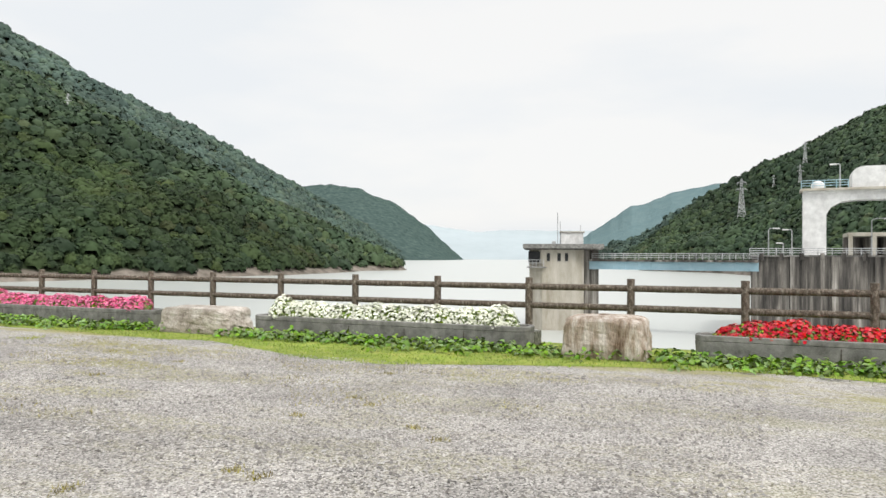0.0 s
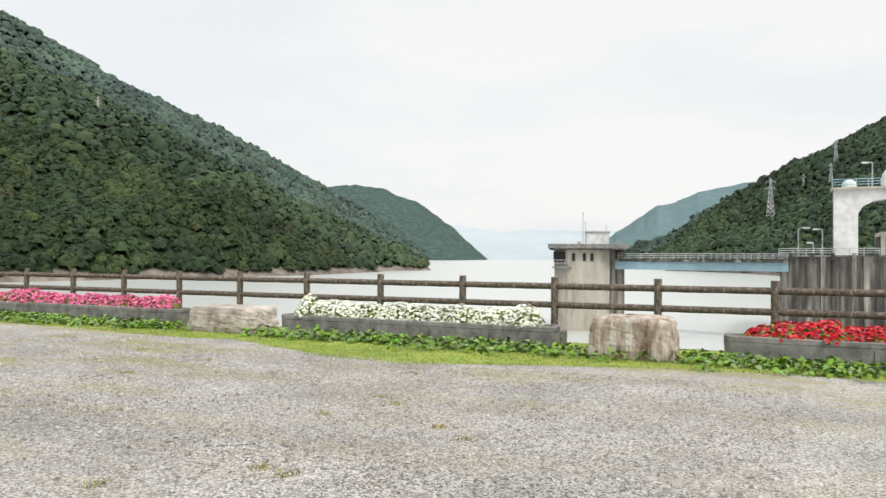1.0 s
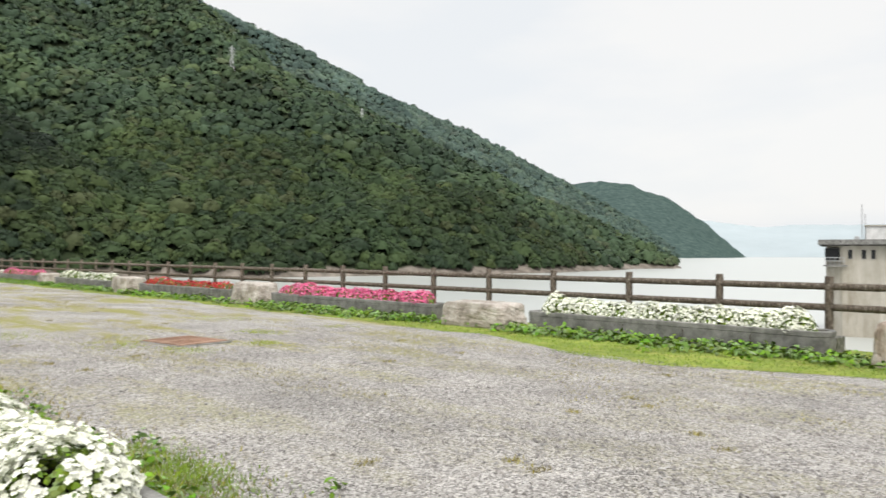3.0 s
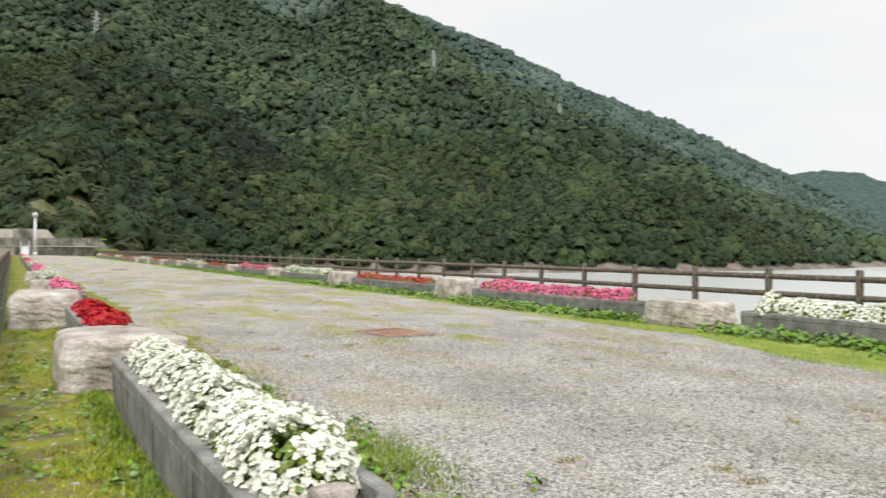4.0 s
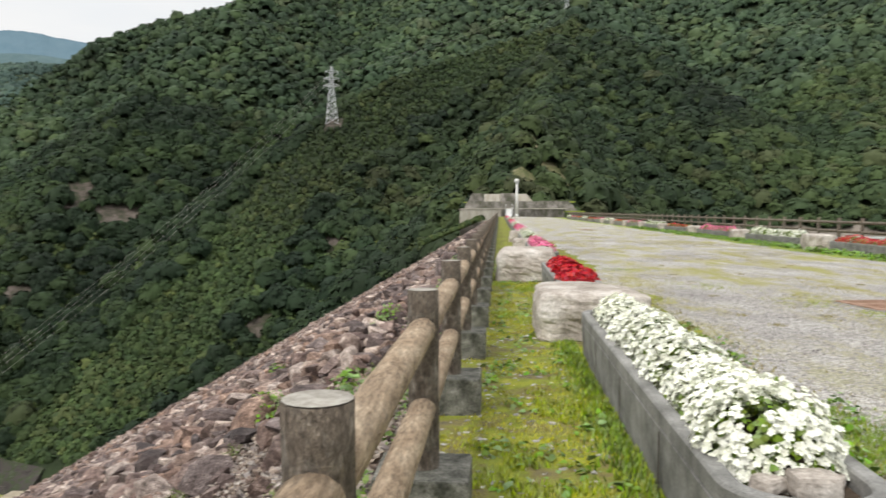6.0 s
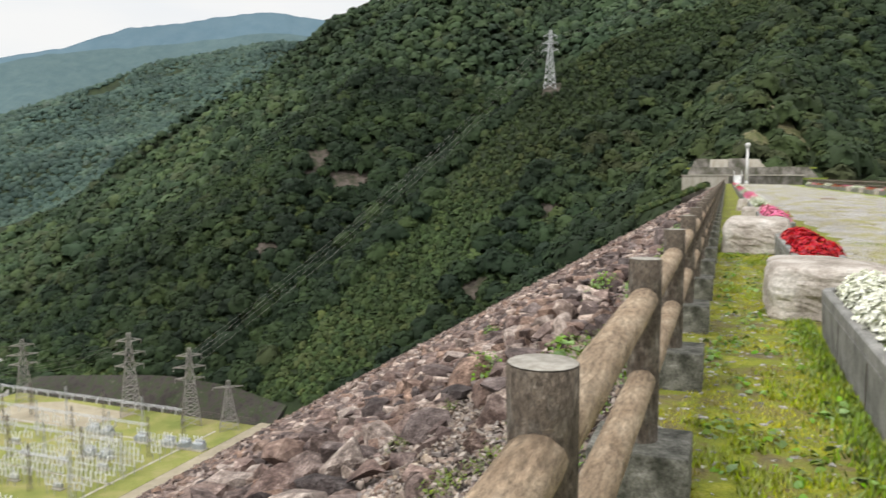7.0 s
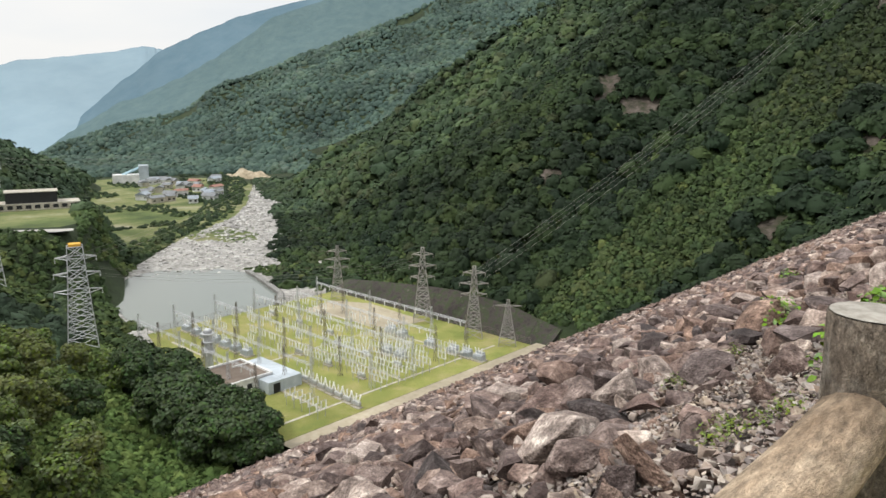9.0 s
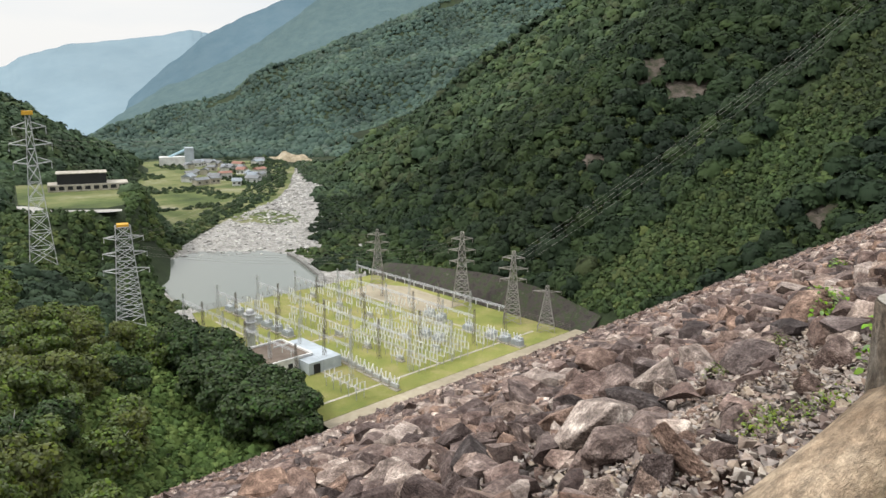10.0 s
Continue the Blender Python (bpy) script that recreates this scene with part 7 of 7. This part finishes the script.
def broad_tree(x, y, z, h, r, kind, seed, label, pale=False):
    rng = np.random.default_rng(seed)
    t = thing("tree", label, "tree", (x, y, z), "trees below the dam")
    bm = bmesh.new()
    bar(bm, (0, 0, -1), (0.02 * h, 0, h * 0.55), 0.028 * h, 7, 0.014 * h)
    for k in range(6):
        a = k * 1.05 + rng.uniform(-.3, .3)
        q = Vector((math.cos(a) * r * 0.62, math.sin(a) * r * 0.62, h * rng.uniform(0.6, 0.85)))
        bar(bm, (0.01 * h, 0, h * rng.uniform(0.3, 0.5)), q, 0.012 * h, 5, 0.004 * h)
    part("trunk", bm, M_BIRCH if pale else M_BARK, t)
    lobes = [(np.array([0, 0, h * 0.66]), r * 0.66), (np.array([0, 0, h * 0.34]), r * 0.7)]
    for k in range(12):
        a, e = k * 2.4 + rng.uniform(-.3, .3), rng.uniform(-0.9, 1.0)
        lobes.append((np.array([math.cos(a) * math.cos(e) * r * 0.68, math.sin(a) * math.cos(e) * r * 0.68, h * 0.5 + math.sin(e) * h * 0.36]), r * rng.uniform(0.3, 0.48)))
    ps, ns = [], []
    for c, s in lobes:
        n = int((300 if r > 5.4 else 170) * (s / (r * 0.4)) ** 2)
        d = rng.normal(size=(n, 3))
        d[:, 2] = np.abs(d[:, 2]) * 1.1 - 0.45
        d /= np.linalg.norm(d, axis=1)[:, None]
        ps.append(c + d * s * rng.uniform(0.75, 1.06, (n, 1)) * [1, 1, 0.8])
        ns.append(d + [0, 0, 0.4] + rng.normal(size=(n, 3)) * 0.45)
    ps, ns = np.concatenate(ps), np.concatenate(ns)
    if pale:
        ps, ns = ps[::2], ns[::2]
    v, f = oriented(SPRAY, ps, ns, rng.uniform(0.6, 1.25, len(ps)) * r * (0.105 if r > 5.4 else 0.135), rng)
    part("crown", mesh_np("crown", v, f, M_TREE[kind]), M_TREE[kind], t)


def conifer(x, y, z, h, r, seed, label="slender dark conifer on the bank"):
    rng = np.random.default_rng(seed)
    t = thing("conifer", label, "tree", (x, y, z), "conifers below the dam")
    part("trunk", bar(bmesh.new(), (0, 0, -1), (0, 0, h), 0.02 * h, 6, 0.003 * h), M_BARK, t)
    n = 620
    u = rng.uniform(0.08, 1, n) ** 0.8
    a = rng.uniform(0, 6.283, n)
    rr = r * (1 - u) * (0.55 + 0.45 * ((u * 9) % 1)) + 0.15
    k = rng.uniform(0.45, 1, n)
    ps = np.column_stack([np.cos(a) * rr * k, np.sin(a) * rr * k, u * h - rr * k * 0.25])
    ns = np.column_stack([np.cos(a) * 0.5, np.sin(a) * 0.5, np.ones(n)])
    v, f = oriented(CLUMP, ps, ns, rng.uniform(0.5, 1.0, n) * r * 0.34, rng)
    part("crown", mesh_np("crown", v, f, M_TREE[3]), M_TREE[3], t)


def bank_trees():
    rg = random.Random(21)
    big = ((-57.9, 147, 11, 6.0, 0), (-59.4, 146, 13, 7, 0), (-61.4, 150, 14, 7.5, 0), (-60.2, 158, 14, 7, 0), (-63.2, 158, 14.5, 7, 0), (-58.6, 157, 12, 6, 0), (-62.3, 168, 14, 6.5, 0), (-64.3, 168, 15, 7, 0), (-65.4, 186, 16.5, 6.5, 0), (-66.6, 188, 15, 6.5, 0), (-68.0, 188, 11.5, 5.5, 1), (-63.8, 181, 15, 6.5, 0))
    for k, (a, r, h, w, kind) in enumerate(big):
        x, y, z = at_bearing(a, r)
        broad_tree(x, y, z, h, w, kind, 300 + k, "large dark green broadleaf tree beside the switchyard")
    for k, (a, r, h) in enumerate(((-65.3, 178, 15), (-63.4, 180, 13), (-66.7, 185, 12))):
        x, y, z = at_bearing(a, r)
        conifer(x, y, z, h, 2.6, 330 + k)
    for k in range(58):
        a, r = rg.uniform(-83, -70.2), rg.uniform(84, 190)
        x, y, z = at_bearing(a, r)
        if x > TOE_X + 55 and z < face_z(x) + 3:
            z = face_z(x) - 0.5
        pale = k % 6 == 0
        broad_tree(x, y, z, rg.uniform(8, 12), rg.uniform(3.4, 5.0), rg.choice((0, 1, 1, 1, 2, 2)), 400 + k, "sparse olive-green tree with pale bare twigs" if pale else "mixed green broadleaf tree on the bank", pale)


bank_trees()


# ---------------------------------------------------------------- weeds, grass and loose stones
def on_crest(x, y, lift=0.0):
    return np.column_stack([x, y, np.where(x > 4, -0.025 * (x - 4), 0.0) + lift])


def weeds(name, spots, seed, label, size, per, spread, h, material=None, slope=False):
    """Broad-leaved weeds: rosettes of bent leaves round each spot."""
    rng = np.random.default_rng(seed)
    c = np.repeat(spots, per, 0)
    n = len(c)
    a, d = rng.uniform(0, 6.283, n), rng.uniform(0.1, 1, n) * spread
    p = on_crest(c[:, 0] + np.cos(a) * d, c[:, 1] + np.sin(a) * d)
    if slope:
        p[:, 2] = face_z(p[:, 0]) + 0.03
    p[:, 2] += rng.uniform(0.15, 1.0, n) * h * (1.15 - d / spread * 0.6)
    nrm = np.column_stack([np.cos(a) * 0.55, np.sin(a) * 0.55, np.full(n, 1.0)]) + rng.normal(size=(n, 3)) * 0.3
    v, f = oriented(leaf(), p, nrm, rng.uniform(0.6, 1.3, n) * size, rng)
    mt = material or M_WEED
    return tagged(new(name, mesh_np(name, v, f, mt)), label, "weeds", kind="stuff")


def blades(name, x, y, seed, label, size, material, lean=0.5):
    """Upright blades of grass, one narrow face each."""
    rng = np.random.default_rng(seed)
    n = len(x)
    p = on_crest(x, y, 0.004)
    a = rng.uniform(0, 6.283, n)
    h = rng.uniform(0.5, 1.3, n) * size
    w = np.column_stack([np.cos(a), np.sin(a), np.zeros(n)]) * (h * 0.16)[:, None]
    tip = p + np.column_stack([np.cos(a + 1.3) * h * lean * rng.uniform(0, 1, n), np.sin(a + 1.3) * h * lean * rng.uniform(0, 1, n), h])
    v = np.stack([p - w, p + w, tip], 1).reshape(-1, 3)
    f = np.arange(n * 3).reshape(-1, 3)
    return tagged(new(name, mesh_np(name, v, f, material)), label, "grass", kind="stuff")


M_BLADE = mat("grass_blades", [(0.3, (0.12, 0.19, 0.025)), (0.55, (0.2, 0.29, 0.04)), (0.8, (0.32, 0.36, 0.08))], 1.5, 4, 0.7, 0.0, vary=0.3, island=True)
M_SPROUT = mat("sprout_leaves", [(0.3, (0.085, 0.125, 0.022)), (0.55, (0.14, 0.19, 0.034)), (0.8, (0.23, 0.25, 0.06))], 1.5, 4, 0.7, 0.0, vary=0.3, island=True)
M_TURF = mat("turf_blades", [(0.3, (0.3, 0.29, 0.025)), (0.55, (0.42, 0.4, 0.045)), (0.8, (0.52, 0.46, 0.1))], 1.5, 4, 0.7, 0.0, vary=0.3, island=True)
M_BRIGHT = mat("bright_grass", [(0.3, (0.22, 0.29, 0.026)), (0.55, (0.32, 0.38, 0.04)), (0.8, (0.44, 0.45, 0.08))], 1.5, 4, 0.7, 0.0, vary=0.3, island=True)
M_STRAW = mat("dry_grass", [(0.3, (0.22, 0.19, 0.06)), (0.6, (0.33, 0.29, 0.11)), (0.8, (0.42, 0.37, 0.2))], 1.5, 4, 0.8, 0.0, vary=0.3, island=True)
M_PEBBLE = mat("gravel_stones", [(0.3, (0.17, 0.158, 0.148)), (0.5, (0.32, 0.304, 0.288)), (0.7, (0.47, 0.45, 0.43))], 9, 3, 0.9, 0.3, 80, vary=0.4, island=True)


def ground_cover():
    rng = np.random.default_rng(77)
    # along the lake-side planters
    y = np.concatenate([rng.uniform(-6.5, 22, 620), rng.uniform(22, 70, 500)])
    x = 12.35 - np.abs(rng.normal(0, 0.42, len(y))) - 0.02
    gap = ((y > 9.8) & (y < 12.3)) | ((y > 1.0) & (y < 2.9)) | ((y > 20.2) & (y < 22))
    gap &= rng.random(len(y)) < 0.75
    weeds("broadleaf_weeds", np.column_stack([x, y])[~gap], 1, "lush green broad-leaved weeds along the planters", 0.105, 15, 0.2, 0.2)
    # along the near planter and in the turf
    y = rng.uniform(2.2, 9.0, 130)
    x = 1.25 + np.abs(rng.normal(0, 0.3, 130))
    weeds("broadleaf_weeds", np.column_stack([x, y]), 2, "green broad-leaved weeds beside the near planter", 0.06, 12, 0.13, 0.1)
    y, x = rng.uniform(1.5, 22, 150), rng.uniform(-0.6, 0.3, 150)
    weeds("turf_weeds", np.column_stack([x, y]), 3, "low leafy weeds in the mossy turf", 0.055, 10, 0.13, 0.05)
    y, x = rng.uniform(1.0, 14, 60), -1.0 - np.abs(rng.normal(0, 0.18, 60))
    weeds("slope_weeds", np.column_stack([x, y]), 4, "green weeds growing behind the fence posts", 0.042, 18, 0.14, 0.16)
    # on the rocks below the fence, and clumps further along
    q = np.column_stack([-1.3 - 3.0 * rng.random(1100) ** 1.2, rng.uniform(-1.5, 9, 1100)])
    q = q[vnoise(q, 1.1, 21) > 0.12]
    weeds("slope_weeds", q, 9, "small yellowish green weeds between the rocks", 0.024, 34, 0.16, 0.18, M_SPROUT, True)
    q = np.concatenate([np.column_stack([-1.55 - 0.5 * rng.random(26), rng.uniform(6, 95, 26)]), [(-4.1, 10.5), (-4.3, 10.9), (-7.5, 22), (-3.2, 17)]])
    weeds("slope_shrubs", q, 10, "bright green bushy weeds growing out of the rocks", 0.075, 240, 0.42, 0.5, M_WEED, True)
    # short grass
    y = np.concatenate([rng.uniform(-7, 14, 26000), rng.uniform(14, 40, 9000)])
    x = rng.uniform(9.3, 12.5, len(y))
    edge = np.array([verge_edge(q) for q in np.round(y, 1)])
    k = x > edge - np.abs(rng.normal(0, 0.16, len(y)))
    blades("grass_blades", x[k], y[k], 5, "short bright grass along the planters", 0.036, M_BLADE, 0.9)
    y, x = rng.uniform(1.5, 12, 9000), 1.25 + np.abs(rng.normal(0, 0.35, 9000))
    blades("edge_grass", x, y, 15, "ragged grass between planter and gravel", 0.04, M_STRAW, 1.0)
    y, x = rng.uniform(0.8, 12, 9000), 1.1 + np.abs(rng.normal(0, 0.32, 9000))
    y, x = np.append(y, rng.normal(4.3, 0.55, 5000)), np.append(x, rng.normal(1.75, 0.2, 5000))
    k = vnoise(np.column_stack([x, y]), 0.5, 31) > -0.1
    blades("edge_grass", x[k], y[k], 18, "green grass between planter and gravel", 0.034, M_BLADE, 0.9)
    y, x = rng.uniform(1.2, 12, 7000), 0.34 - np.abs(rng.normal(0, 0.12, 7000))
    blades("edge_grass", x, y, 16, "darker grass along the foot of the planter", 0.05, M_BLADE, 0.8)
    y, x = rng.uniform(1.0, 17, 60000), rng.uniform(-1.1, 0.36, 60000)
    k = vnoise(np.column_stack([x, y]), 0.45, 6) + 0.5 * vnoise(np.column_stack([x, y]), 0.15, 7) > -0.05
    blades("turf_blades", x[k], y[k], 6, "short mossy grass in the strip by the fence", 0.022, M_TURF, 1.1)
    y, x = rng.uniform(1.0, 17, 52000), rng.uniform(-0.75, 0.36, 52000)
    k = vnoise(np.column_stack([x, y * 0.6]), 0.5, 26) + 0.5 * vnoise(np.column_stack([x, y]), 0.17, 27) + 0.5 * (x + 0.2) > 0.3
    blades("turf_blades", x[k], y[k], 17, "bright green grass tufts in the strip by the fence", 0.04, M_BRIGHT, 1.0)
    # thin dry grass on the gravel
    y, x = rng.uniform(1.5, 40, 60000), rng.uniform(1.3, 10.4, 60000)
    q = np.column_stack([x, y * 0.4])
    k = vnoise(q, 1.5, 11) + 0.6 * vnoise(q, 0.5, 12) > np.where(y < 8, 0.6, 0.28)
    blades("dry_tufts", x[k], y[k], 7, "thin yellowish grass growing through the gravel", 0.03, M_STRAW, 1.0)
    # greener patches round the iron cover and along the wheel tracks
    c = np.array([(4.9, 10.3, 0.35), (6.4, 10.5, 0.3), (4.3, 11.6, 0.5), (7.4, 12.2, 0.4), (3.4, 14, 0.7), (8.6, 16, 0.5), (2.6, 18, 0.6), (9.6, 12.6, 0.4)])
    q = np.repeat(c, 650, 0)
    g = rng.normal(size=(len(q), 2))
    x, y = q[:, 0] + g[:, 0] * q[:, 2] * 0.55, q[:, 1] + g[:, 1] * q[:, 2] * 0.8
    k = vnoise(np.column_stack([x, y]), 0.3, 33) > -0.25
    blades("grass_tufts", x[k], y[k], 19, "green grass in patches on the gravel", 0.03, M_BRIGHT, 1.2)
    # tufts here and there
    sx = np.concatenate([[5.48, 3.62, 6.3], rng.uniform(2.5, 9.5, 22)])
    sy = np.concatenate([[3.55, 2.55, 3.2], rng.uniform(0.5, 26, 22)])
    c = np.repeat(np.column_stack([sx, sy]), 60, 0) + rng.normal(0, 0.05, (60 * len(sx), 2))
    blades("grass_tufts", c[:, 0], c[:, 1], 8, "small green tufts scattered over the gravel", 0.032, M_STRAW, 1.2)


ground_cover()


def loose_stones():
    rng = np.random.default_rng(5)
    oct_v = np.array([(1, 0, 0), (-1, 0, 0), (0, 1, 0), (0, -1, 0), (0, 0, 1), (0, 0, -1)], float)
    oct_f = np.array([(0, 2, 4), (2, 1, 4), (1, 3, 4), (3, 0, 4)])
    base = []
    for k in range(8):
        base.append((oct_v * (1 + rng.uniform(-.35, .35, (6, 1))) * [1, 1, 0.7], oct_f))
    n = 34000
    x, y = 1.6 + 8.2 * rng.random(n) ** 0.85, rng.uniform(-0.6, 13, n)
    s = rng.uniform(0.008, 0.021, n)
    pos = on_crest(x, y, 0.006)
    v, f = scatter(base, pos, np.column_stack([s, s * rng.uniform(.6, 1.2, n), s]), rng.uniform(0, 6.28, n), rng)
    tagged(new("loose_gravel", mesh_np("loose_gravel", v, f, M_PEBBLE)), "loose crushed stones lying on the crest", "gravel", kind="stuff")
    n = 2200
    x, y = rng.uniform(-1.1, 0.34, n), rng.uniform(1.2, 18, n)
    s = rng.uniform(0.008, 0.034, n) * rng.uniform(.4, 1, n)
    v, f = scatter(S1, on_crest(x, y, 0.004), np.column_stack([s * 1.3, s, s * 0.6]), rng.uniform(0, 6.28, n), rng)
    tagged(new("turf_stones", mesh_np("turf_stones", v, f, M_PEBBLE)), "pale stones scattered in the mossy turf", "stones", kind="stuff")


loose_stones()
